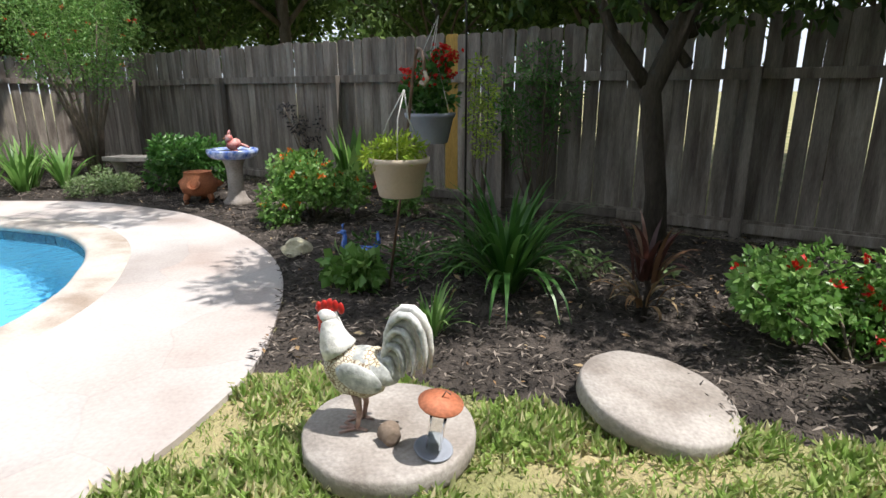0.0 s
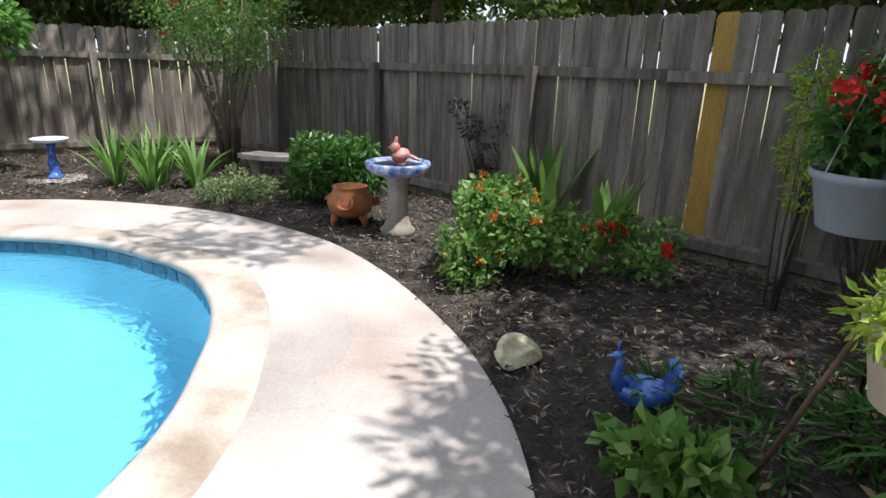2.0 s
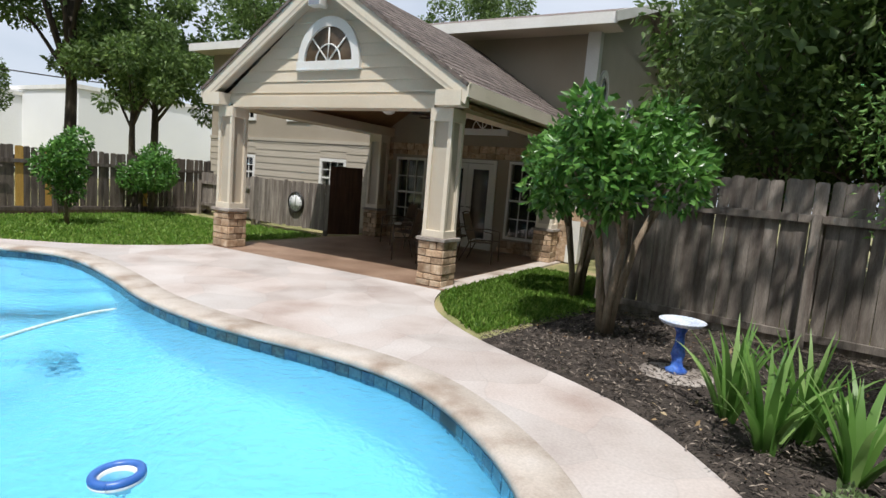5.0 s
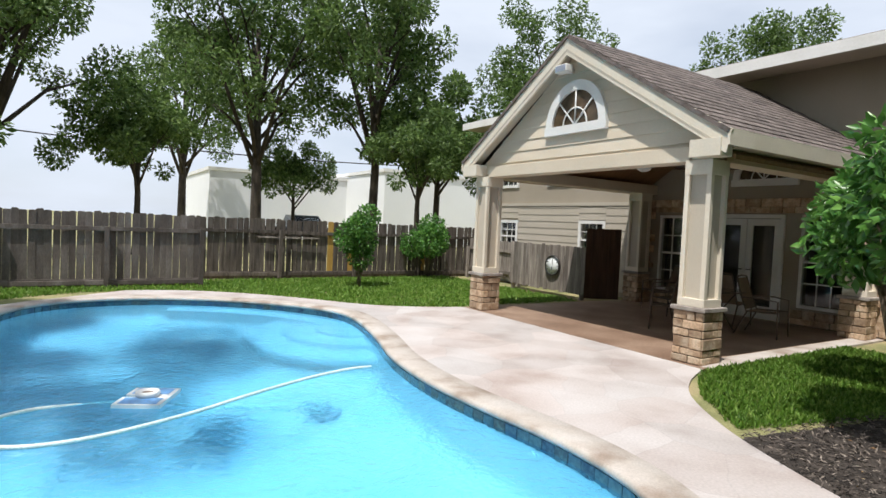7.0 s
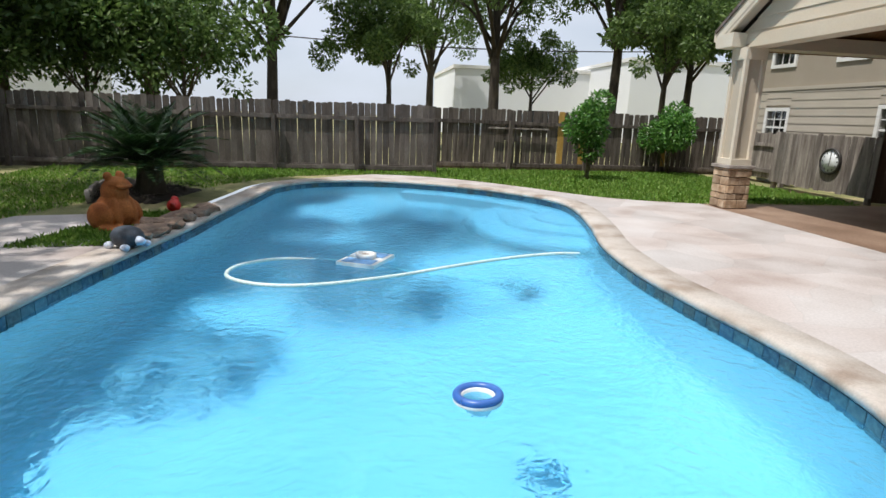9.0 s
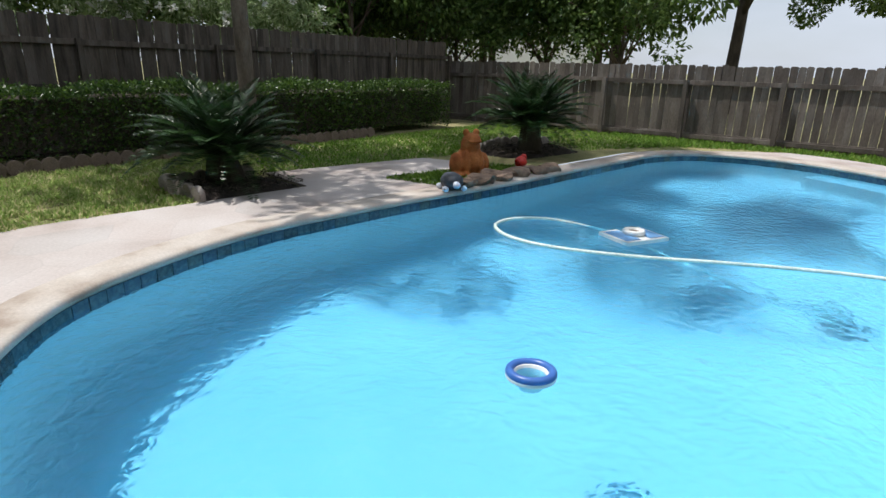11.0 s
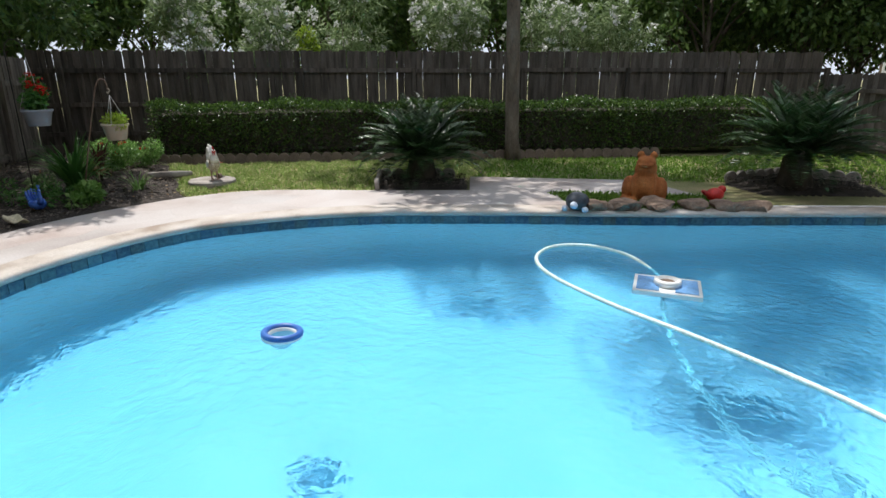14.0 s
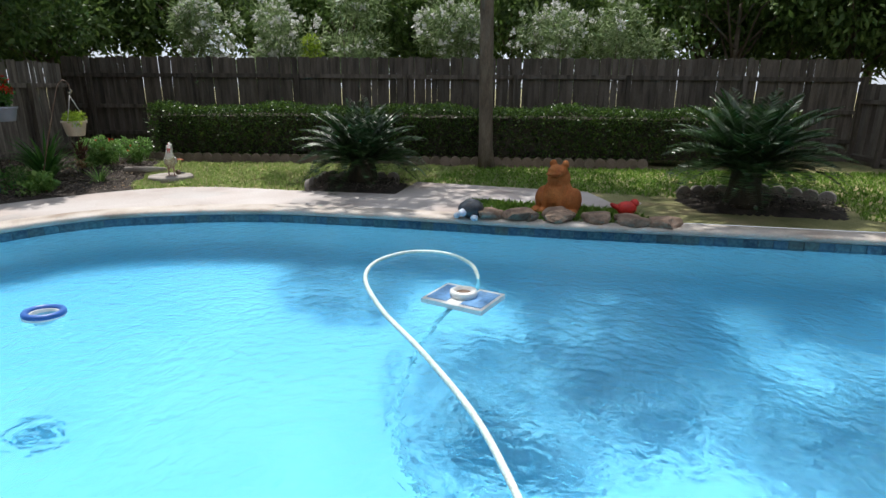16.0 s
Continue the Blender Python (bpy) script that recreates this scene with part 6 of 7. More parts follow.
# white-flowering oleanders along the hedge fence
for k, (x, h) in enumerate(((5.2, 3.1), (3.2, 2.9), (1.6, 3.2), (-1.0, 3.0), (-3.2, 3.2), (-4.8, 2.9))):
    o = shrub("oleander", "tall oleander bush with white flower clusters", tuple(W(x, -16.3)), blob_set(0.95, 0.6, h + 0.4, 16, 0.42, 1.3), 3400, 0.15, 0.032, L_oleander, 9, L_whitefl, 190 if k in (0, 1, 3, 4) else 50, 0.085, group="oleanders behind the fence")
shrub("bright_shrub", "bright yellow-green young shrub above the fence", tuple(W(2.4, -16.0)), [(0, 0, 2.15, 0.22), (0.1, 0, 2.45, 0.18), (-0.1, 0, 1.8, 0.25)], 700, 0.10, 0.045, L_lime, 5)
# back lawn shrubs
shrub("lawn_shrub", "upright bright green bush on the back lawn", (-15.7, -1.35, 0), [(0, 0, 1.15, 0.42), (0.2, 0.1, 1.5, 0.36), (-0.2, -0.1, 1.5, 0.34), (0, 0.2, 1.8, 0.28), (0.15, -0.2, 1.25, 0.4), (0, 0, 0.75, 0.32)], 3400, 0.10, 0.05, L_citrus, 14)
shrub("lawn_shrub", "round bright green bush on the back lawn", (-19.4, -0.9, 0), [(0, 0, 1.15, 0.55), (0.45, 0.3, 1.2, 0.5), (-0.45, -0.3, 1.2, 0.5), (0.1, 0.1, 1.55, 0.4), (0.3, -0.4, 1.0, 0.42)], 4000, 0.11, 0.055, L_citrus, 10)

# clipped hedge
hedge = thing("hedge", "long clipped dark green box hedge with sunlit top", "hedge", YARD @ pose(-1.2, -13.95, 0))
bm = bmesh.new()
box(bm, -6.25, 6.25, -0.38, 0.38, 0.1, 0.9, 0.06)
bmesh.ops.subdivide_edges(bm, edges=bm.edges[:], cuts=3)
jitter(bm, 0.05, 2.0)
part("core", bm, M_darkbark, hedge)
nh = 44000
face = rng.random(nh)
px = rng.uniform(-6.4, 6.4, nh)
py = np.where(face < 0.52, 0.44, np.where(face < 0.62, -0.46, rng.uniform(-0.5, 0.5, nh)))
pz = np.where(face < 0.62, 0.06 + 0.98 * rng.random(nh) ** 0.8, 1.0 + 0.05 * np.sin(px * 2.1) + 0.03 * np.sin(px * 5.3))
py = py + 0.07 * rng.normal(size=nh) + 0.06 * np.sin(px * 1.7) * (face < 0.52)
hp = np.column_stack([px, py, pz + 0.035 * rng.normal(size=nh)])
hd = np.column_stack([rng.normal(size=nh), np.where(face < 0.62, np.sign(py), 0) + 0.7 * rng.normal(size=nh), np.where(face < 0.62, 0.2, 1.0) + 0.6 * rng.normal(size=nh)])
leaf_part("leaves", blades("leaves", hp, hd, 0.055, 0.034, L_hedge, 0.2), hedge)

# scalloped edging
def scallop():
    bm = bmesh.new()
    lathe(bm, [(0.10, -0.02), (0.11, 0.0), (0.11, 0.035), (0.098, 0.045)], 16)
    bmesh.ops.rotate(bm, verts=bm.verts, cent=(0, 0, 0), matrix=Matrix.Rotation(math.pi / 2, 3, "X"))
    return to_mesh("scallop", bm, M_conc)


SCALLOP = scallop()
DARK_SCALLOP = SCALLOP.copy()
DARK_SCALLOP.materials[0] = M_mortar
for nm, lab, pts, start in (("scallop_edging", "grey concrete scallop edging round the palm bed", [(-2.52, 0.56), (-1.75, -0.1), (-2.65, -1.1)], 0), ("scallop_edging", "grey concrete scallop edging by the far palm", [(-5.72, -3.65), (-6.2, -4.85), (-7.3, -5.05)], 0),
        ("scallop_edging", "dark concrete scallop edging along the hedge", [tuple(W(5.2, -13.3))[:2], tuple(W(-4.8, -13.3))[:2]], 0)):
    root = thing(nm, lab, "edging", pose(0, 0, 0), "scallop edgings", "structure")
    for a, b in zip(pts, pts[1:]):
        ln = math.dist(a, b)
        for k in range(int(ln / 0.2)):
            t = (k + 0.5) * 0.2 / ln
            ang = math.degrees(math.atan2(b[1] - a[1], b[0] - a[0]))
            piece("scallop", DARK_SCALLOP if "dark" in lab else SCALLOP, root, pose(a[0] + (b[0] - a[0]) * t, a[1] + (b[1] - a[1]) * t, 0.055, rnd.uniform(-6, 6), rnd.uniform(-8, 8), ang))

# ---- garden things ----
def stepping_disc(m, label, seed):
    bm = bmesh.new()
    lathe(bm, [(0.325, -0.045), (0.335, -0.03), (0.335, 0.03), (0.325, 0.045), (0.2, 0.047), (0.001, 0.047)], 56)
    jitter(bm, 0.006, 8, seed)
    return solid("stepping_stone", bm, M_conc, label, "stepping stone", m, "round concrete discs by the lawn")


stepping_disc(pose(-0.36, 2.0, 0.025), "round grey concrete disc carrying a rooster statue", 1)
stepping_disc(pose(0.76, 2.22, 0.035, 5, 9, 0), "tilted round grey concrete disc on mulch", 2)

# rooster statue, one mesh: body, breast scales, comb, sickle tail, legs
bm = bmesh.new()
def body_ring(pts, radii, squash, mi):
    k0 = set(bm.faces)
    tube(bm, pts, radii, 14)
    for f in set(bm.faces) - k0:
        f.material_index = mi
body_ring([(-0.02, 0, 0.155), (0.0, 0, 0.19), (0.03, 0, 0.235), (0.055, 0, 0.29), (0.10, 0, 0.33)], [0.012, 0.055, 0.085, 0.09, 0.05], 1, 1)
ball(bm, (0.005, 0, 0.255), (0.125, 0.082, 0.085), 16, Euler((0, radians(-18), 0)).to_matrix(), 1)
ball(bm, (0.07, 0, 0.29), (0.11, 0.076, 0.06), 14, Euler((0, radians(25), 0)).to_matrix(), 2)
ball(bm, (-0.055, 0, 0.285), (0.078, 0.078, 0.09), 16, None, 1)
body_ring([(-0.07, 0, 0.345), (-0.088, 0, 0.375), (-0.098, 0, 0.42), (-0.102, 0, 0.465), (-0.108, 0, 0.495)], [0.074, 0.064, 0.048, 0.038, 0.02], 1, 0)
ball(bm, (-0.128, 0, 0.474), (0.028, 0.028, 0.026), 12, None, 3)
ball(bm, (-0.112, 0, 0.48), (0.040, 0.031, 0.034), 12, None, 0)
ball(bm, (-0.145, 0, 0.478), (0.022, 0.011, 0.011), 8, None, 5)
for k in range(5):
    ball(bm, (-0.145 + 0.022 * k, 0, 0.518 + 0.012 * math.sin(k * 0.8)), (0.014, 0.006, 0.024), 8, None, 3)
ball(bm, (-0.118, 0, 0.51), (0.045, 0.008, 0.014), 8, None, 3)
for s in (-1, 1):
    ball(bm, (-0.135, s * 0.012, 0.44), (0.015, 0.008, 0.032), 8, None, 3)
    ball(bm, (0.03, s * 0.08, 0.275), (0.095, 0.018, 0.055), 12, Euler((0, radians(20), 0)).to_matrix(), 2)
    body_ring([(0.0, s * 0.035, 0.18), (0.012, s * 0.04, 0.10), (0.0, s * 0.04, 0.012)], [0.02, 0.011, 0.009], 1, 4)
    for a in (150, 180, 210, 0):
        c, s2 = math.cos(radians(a)), math.sin(radians(a))
        body_ring([(0.0, s * 0.04, 0.012), (0.07 * c * (0.6 if a == 0 else 1), s * 0.04 + 0.07 * s2, 0.006)], [0.008, 0.005], 1, 4)
for k in range(11):
    yy = 0.013 * ((k % 3) - 1)
    r0 = 0.024 + 0.0062 * k
    c0 = Vector((0.10 + r0 * 1.05, yy, 0.285 + 0.0085 * k))
    pts, rad = [(0.085, yy * 0.6, 0.27 + 0.002 * k)], [0.016]
    for i in range(9):
        a = radians(178 - 25 * i)
        pts.append((c0.x + r0 * math.cos(a) + 0.0015 * k, yy * (1 + i * 0.25), c0.z + r0 * 2.0 * math.sin(a)))
        rad.append(0.0145 * (0.75 + 0.5 * math.sin(math.pi * i / 9)) * (1 - 0.55 * (i / 9) ** 2))
    body_ring(pts, rad, 1, 2 if k % 3 == 0 else 0)
for v in bm.verts:
    v.co = v.co * 0.97 - Vector((0, 0, 0.024 * min(1.0, max(0.0, (v.co.z - 0.02) / 0.12))))
jitter(bm, 0.0035, 30)
solid("rooster_statue", bm, [M_featherwhite, M_scales, M_featherback, M_red, M_pinkleg, M_pinkleg], "white painted metal rooster statue with red comb", "statue", pose(-0.47, 2.0, 0.072, 0, 0, -12))

feeder = thing("bird_feeder", "clear tube bird feeder with rusty lid", "bird feeder", pose(-0.19, 1.83, 0.072, 6, 8, 0))
bm = bmesh.new()
lathe(bm, [(0.03, 0.0), (0.06, 0.003), (0.072, 0.016), (0.066, 0.018), (0.05, 0.01), (0.001, 0.009)], 26)
part("tray", bm, M_greypot, feeder)
bm = bmesh.new()
lathe(bm, [(0.03, 0.012), (0.03, 0.215), (0.027, 0.215), (0.027, 0.02)], 22)
part("tube", bm, M_clear, feeder, "cloudy clear plastic tube").visible_shadow = False
bm = bmesh.new()
lathe(bm, [(0.029, 0.214), (0.078, 0.208), (0.08, 0.214), (0.03, 0.232), (0.012, 0.236)], 28)
part("lid", bm, M_rustlid, feeder, "orange rusty metal lid")
bm = bmesh.new()
tube(bm, [(0.0, 0, 0.23), (0.012, 0, 0.262), (0.03, 0.0, 0.25)], 0.003, 6)
part("hook", bm, M_hook, feeder)
bm = bmesh.new()
lathe(bm, [(0.02, 0.0), (0.034, 0.006), (0.04, 0.05), (0.044, 0.056), (0.036, 0.058), (0.03, 0.02), (0.001, 0.015)], 20)
solid("clay_pot", bm, M_mortar, "small weathered brown clay pot lying on its side", "pot", pose(-0.335, 1.85, 0.112, 95, 0, 200))


def pot_mesh(parent, r, h, material, z0):
    bm = bmesh.new()
    lathe(bm, [(r * 0.66, 0.0), (r * 0.7, 0.005), (r * 0.93, h * 0.84), (r * 1.0, h * 0.86), (r * 1.02, h), (r * 0.96, h), (r * 0.9, h * 0.85), (r * 0.88, h * 0.8), (0.001, h * 0.79)], 36)
    bmesh.ops.translate(bm, vec=(0, 0, z0), verts=bm.verts)
    return part("pot", bm, material, parent)


# leaning crook with the beige basket
crook = thing("shepherd_hook", "leaning brown iron shepherd hook", "garden hook", pose(-0.52, 3.76, 0))
bm = bmesh.new()
tube(bm, [(0.0, 0.0, -0.05), (0.13, -0.22, 0.75), (0.22, -0.42, 1.42), (0.235, -0.46, 1.50), (0.25, -0.50, 1.53), (0.27, -0.545, 1.52), (0.28, -0.57, 1.47), (0.285, -0.58, 1.41)], [0.009] * 8, 8)
part("rod", bm, M_hook, crook)
bm = bmesh.new()
tube(bm, [(0.285, -0.58, 1.41), (0.30, -0.60, 1.375), (0.285, -0.57, 1.345), (0.26, -0.555, 1.36)], 0.011, 8)
part("crook_tip", bm, M_hookpale, crook)
basket = thing("hanging_basket", "beige plastic hanging pot of lime foliage", "hanging pot", pose(-0.38, 3.2, 0.75))
hung = pot_mesh(basket, 0.165, 0.215, M_beigepot, 0.0)
for k in range(3):
    bm = bmesh.new()
    a = radians(30 + 120 * k)
    tube(bm, [(0.165 * math.cos(a), 0.165 * math.sin(a), 0.205), (0.06 * math.cos(a), 0.06 * math.sin(a), 0.42), (0.035, 0.0, 0.57)], 0.004, 6)
    part("hanger_wire", bm, M_wire, hung)
leaf_part("foliage", foliage("foliage", [(-0.05, 0.0, 0.23, 0.11), (0.05, 0.04, 0.24, 0.10), (-0.13, -0.02, 0.22, 0.08), (0.0, -0.07, 0.25, 0.09)], 1000, 0.045, 0.014, L_lime, 0.2), basket, "lime green trailing foliage")
# darker pot with red geraniums on its own hook
crook2 = thing("shepherd_hook", "tall black iron shepherd hook", "garden hook", pose(0.03, 4.17, 0))
bm = bmesh.new()
tube(bm, [(0, 0, -0.05), (0, 0, 1.86), (-0.02, -0.02, 1.94), (-0.08, -0.06, 1.99), (-0.17, -0.12, 1.98), (-0.23, -0.17, 1.92), (-0.235, -0.18, 1.86), (-0.21, -0.17, 1.83)], 0.008, 8)
part("rod", bm, M_dark, crook2)
basket2 = thing("hanging_basket", "blue-grey hanging pot of red geraniums", "hanging pot", pose(-0.22, 4.0, 0.97))
hung2 = pot_mesh(basket2, 0.17, 0.2, M_greypot, 0.0)
for k in range(3):
    bm = bmesh.new()
    a = radians(80 + 120 * k)
    tube(bm, [(0.17 * math.cos(a), 0.17 * math.sin(a), 0.195), (0.04 * math.cos(a), 0.04 * math.sin(a), 0.6), (0.06, 0.0, 0.81)], 0.003, 6)
    part("hanger_wire", bm, M_wire, hung2)
gb = [(-0.06, 0.0, 0.28, 0.11), (0.07, 0.03, 0.30, 0.11), (0.0, -0.03, 0.4, 0.12), (0.05, 0.0, 0.52, 0.09), (-0.12, 0.02, 0.36, 0.08)]
leaf_part("foliage", foliage("foliage", gb, 900, 0.05, 0.032, L_strap, 0.2), basket2, "green geranium leaves")
fl = np.array([(-0.14, -0.05, 0.45), (-0.02, -0.1, 0.42), (0.06, -0.06, 0.54), (0.1, 0.0, 0.60), (0.15, 0.02, 0.56), (-0.05, 0.04, 0.5), (0.13, -0.03, 0.47)])
leaf_part("blossom", blades("blossom", np.repeat(fl, 40, 0) + 0.022 * rng.normal(size=(280, 3)), rng.normal(size=(280, 3)), 0.032, 0.026, L_redfl), basket2, "bright red geranium blooms")

# birdbath with bird, terracotta pot, bench, second birdbath, planter, rock
bath = thing("birdbath", "blue glazed birdbath bowl on a concrete pedestal", "birdbath", pose(-2.55, 6.72, 0))
bm = bmesh.new()
lathe(bm, [(0.15, 0.0), (0.155, 0.06), (0.12, 0.09), (0.10, 0.14), (0.088, 0.2), (0.085, 0.4), (0.095, 0.48), (0.12, 0.53), (0.12, 0.55)], 24, wob=0.05, lobes=8)
part("pedestal", bm, M_conc, bath, "weathered fluted concrete pedestal")
bm = bmesh.new()
lathe(bm, [(0.10, 0.548), (0.22, 0.565), (0.275, 0.60), (0.29, 0.645), (0.285, 0.668), (0.262, 0.67), (0.25, 0.655), (0.22, 0.63), (0.001, 0.615)], 48)
bowl = part("bowl", bm, [M_bluewhite], bath, "blue and white glazed bowl")
bm = bmesh.new()
lathe(bm, [(0.22, 0.638), (0.22, 0.642), (0.001, 0.643)], 40)
part("bath_water", bm, M_dark, bowl, "dark still water")
bm = bmesh.new()
ball(bm, (0, 0, 0.07), (0.085, 0.06, 0.062), 16, Euler((0, radians(-20), 0)).to_matrix(), 0)
ball(bm, (-0.05, 0, 0.14), (0.045, 0.04, 0.045), 12, None, 1)
ball(bm, (-0.045, 0, 0.195), (0.018, 0.014, 0.04), 10, Euler((0, radians(15), 0)).to_matrix(), 0)
ball(bm, (-0.098, 0, 0.138), (0.02, 0.011, 0.011), 8, None, 2)
ball(bm, (0.11, 0, 0.05), (0.075, 0.03, 0.018), 10, Euler((0, radians(25), 0)).to_matrix(), 0)
lathe(bm, [(0.04, -0.012), (0.045, 0.0), (0.03, 0.015)], 14)
solid("bird_figurine", bm, [M_fadedred, M_fadedred, M_terra], "faded red painted cardinal figurine on the birdbath", "figurine", pose(-2.52, 6.70, 0.655, 0, 0, 30))

potj = thing("strawberry_pot", "terracotta pocket pot on three short legs", "pot", pose(-3.06, 6.9, 0))
bm = bmesh.new()
lathe(bm, [(0.10, 0.10), (0.19, 0.14), (0.215, 0.22), (0.205, 0.27), (0.165, 0.33), (0.155, 0.38), (0.165, 0.385), (0.14, 0.385), (0.13, 0.34), (0.001, 0.30)], 30)
part("body", bm, M_terra, potj)
for k in range(3):
    a = radians(100 + 120 * k)
    bm = bmesh.new()
    tube(bm, [(0.13 * math.cos(a), 0.13 * math.sin(a), 0.15), (0.17 * math.cos(a), 0.17 * math.sin(a), 0.06), (0.16 * math.cos(a), 0.16 * math.sin(a), 0.0)], [0.05, 0.033, 0.026], 10)
    part("leg", bm, M_terra, potj)
    bm = bmesh.new()
    b = a + 1.0
    lathe(bm, [(0.03, 0.0), (0.07, 0.05), (0.085, 0.10), (0.07, 0.10), (0.03, 0.05)], 16)
    part("pocket", bm, M_terra, potj, m=pose(0.165 * math.cos(b), 0.165 * math.sin(b), 0.19, 0, 38, math.degrees(b)))

bench = thing("garden_bench", "weathered curved concrete garden bench", "bench", pose(-4.35, 8.12, 0.02, 0, 0, 188) @ Matrix.Diagonal((0.85, 0.85, 1.0, 1)))
bm = bmesh.new()
outer = [(0.98 * math.sin(a), 0.98 * math.cos(a) - 0.8) for a in np.linspace(-0.62, 0.62, 15)]
innr = [(0.62 * math.sin(a), 0.62 * math.cos(a) - 0.8) for a in np.linspace(0.62, -0.62, 15)]
sheet(bm, outer + innr, [], 0.36)
got = bmesh.ops.extrude_face_region(bm, geom=bm.faces[:])
bmesh.ops.translate(bm, vec=(0, 0, 0.055), verts=[g for g in got["geom"] if isinstance(g, bmesh.types.BMVert)])
bmesh.ops.scale(bm, vec=(1.05, 1.05, 1), verts=bm.verts)
jitter(bm, 0.004, 12)
part("seat", bm, M_conc, bench)
for s in (-1, 1):
    bm = bmesh.new()
    lathe(bm, [(0.12, -0.02), (0.125, 0.03), (0.09, 0.08), (0.075, 0.2), (0.10, 0.3), (0.135, 0.34), (0.135, 0.362)], 18)
    part("leg", bm, M_conc, bench, m=pose(s * 0.36, -0.07, 0))

bath2 = thing("birdbath", "cobalt blue glazed pedestal birdbath on a stone disc", "birdbath", Matrix.Translation((-7.2, 7.85, 0.035)) @ Matrix.Scale(0.85, 4))
bm = bmesh.new()
lathe(bm, [(0.11, 0.0), (0.115, 0.03), (0.07, 0.06), (0.055, 0.12), (0.075, 0.2), (0.05, 0.3), (0.045, 0.42), (0.08, 0.5)], 22)
part("pedestal", bm, M_blueglaze, bath2)
bm = bmesh.new()
lathe(bm, [(0.07, 0.5), (0.2, 0.52), (0.235, 0.55), (0.24, 0.565), (0.22, 0.57), (0.18, 0.55), (0.001, 0.54)], 36)
part("bowl", bm, M_ltblue, bath2, "pale weathered blue bowl")
bm = bmesh.new()
lathe(bm, [(0.30, -0.03), (0.32, 0.0), (0.31, 0.035), (0.001, 0.037)], 40)
jitter(bm, 0.012, 4)
solid("stone_disc", bm, M_conc, "round pale stone disc under the blue birdbath", "stepping stone", pose(-7.15, 7.82, 0))

bm = bmesh.new()
ball(bm, (0, 0, 0.10), (0.155, 0.115, 0.095), 20, None, 0)
for v in [v for v in bm.verts if v.co.z > 0.15]:
    v.co.z = 0.15 - (v.co.z - 0.15) * 1.4
tube(bm, [(-0.13, 0, 0.12), (-0.165, 0, 0.19), (-0.15, 0, 0.27), (-0.155, 0, 0.30)], [0.05, 0.03, 0.022, 0.02], 10)
ball(bm, (-0.165, 0, 0.315), (0.032, 0.024, 0.026), 10, None, 0)
k0 = set(bm.faces)
ball(bm, (-0.205, 0, 0.31), (0.022, 0.009, 0.009), 8, None, 1)
for a in (-0.35, 0, 0.35):
    tube(bm, [(-0.165, 0, 0.335), (-0.165 + 0.03 * a, 0.05 * a, 0.395)], 0.004, 5)
for k in range(5):
    y = -0.07 + 0.035 * k
    tube(bm, [(0.12, y * 0.7, 0.10), (0.165, y, 0.2), (0.16, y * 1.1, 0.31 - 0.02 * abs(k - 2))], [0.028, 0.022, 0.012], 8)
solid("peacock_planter", bm, [M_blueglaze, M_bluewhite], "cobalt blue glazed peacock planter on mulch", "planter", Matrix.Translation((-0.76, 4.27, 0.03)) @ Matrix.Rotation(0.14, 4, "Z") @ Matrix.Scale(0.8, 4))
bm = bmesh.new()
bmesh.ops.create_icosphere(bm, subdivisions=3, radius=1.0)
for v in bm.verts:
    v.co = Vector((v.co.x * 0.135, v.co.y * 0.10, v.co.z * 0.05))
    v.co += 0.05 * Vector(noise.noise_vector(v.co * 9))
solid("limestone_rock", bm, M_rock, "pale yellow limestone rock beside the deck", "rock", pose(-1.34, 4.58, 0.06, 12, 0, 20))

# pond-side figures
bm = bmesh.new()
def lump(c, r, mi=0, turn=None):
    ball(bm, c, r, 20, turn, mi)
lump((0, 0, 0.22), (0.23, 0.2, 0.25))
lump((0.02, 0, 0.45), (0.17, 0.15, 0.17))
lump((0.07, 0, 0.56), (0.155, 0.13, 0.09))
for s in (-1, 1):
    lump((0.03, s * 0.085, 0.655), (0.052, 0.05, 0.055))
    lump((0.0, s * 0.21, 0.17), (0.19, 0.10, 0.18))
    lump((0.16, s * 0.11, 0.22), (0.06, 0.055, 0.19), 0, Euler((0, radians(-12), 0)).to_matrix())
    lump((0.2, s * 0.13, 0.04), (0.1, 0.075, 0.045))
    lump((0.14, s * 0.24, 0.04), (0.14, 0.08, 0.045))
lump((0.2, 0, 0.535), (0.045, 0.11, 0.03))
bmesh.ops.remove_doubles(bm, verts=bm.verts, dist=0.0005)
jitter(bm, 0.008, 12)
frog = solid("frog_statue", bm, M_frog, "large rust orange terracotta frog statue", "statue", pose(-5.46, -1.58, -0.02, 0, 0, 112) @ Matrix.Scale(0.92, 4))
fuse = frog.modifiers.new("fuse", "REMESH")
fuse.mode, fuse.voxel_size, fuse.use_smooth_shade = "VOXEL", 0.014, True
bm = bmesh.new()
ball(bm, (0, 0, 0.11), (0.17, 0.14, 0.11), 20, None, 0)
ball(bm, (0.17, 0, 0.09), (0.06, 0.045, 0.045), 12, None, 1)
for sx, sy in ((0.11, 0.12), (0.11, -0.12), (-0.11, 0.12), (-0.11, -0.12)):
    ball(bm, (sx, sy, 0.035), (0.055, 0.04, 0.035), 10, None, 1)
jitter(bm, 0.008, 18)
solid("turtle_figurine", bm, [M_turtle, M_ltblue], "dark slate blue turtle figurine by the pool", "figurine", pose(-5.2, -0.42, 0.0, 0, 0, 110))
bm = bmesh.new()
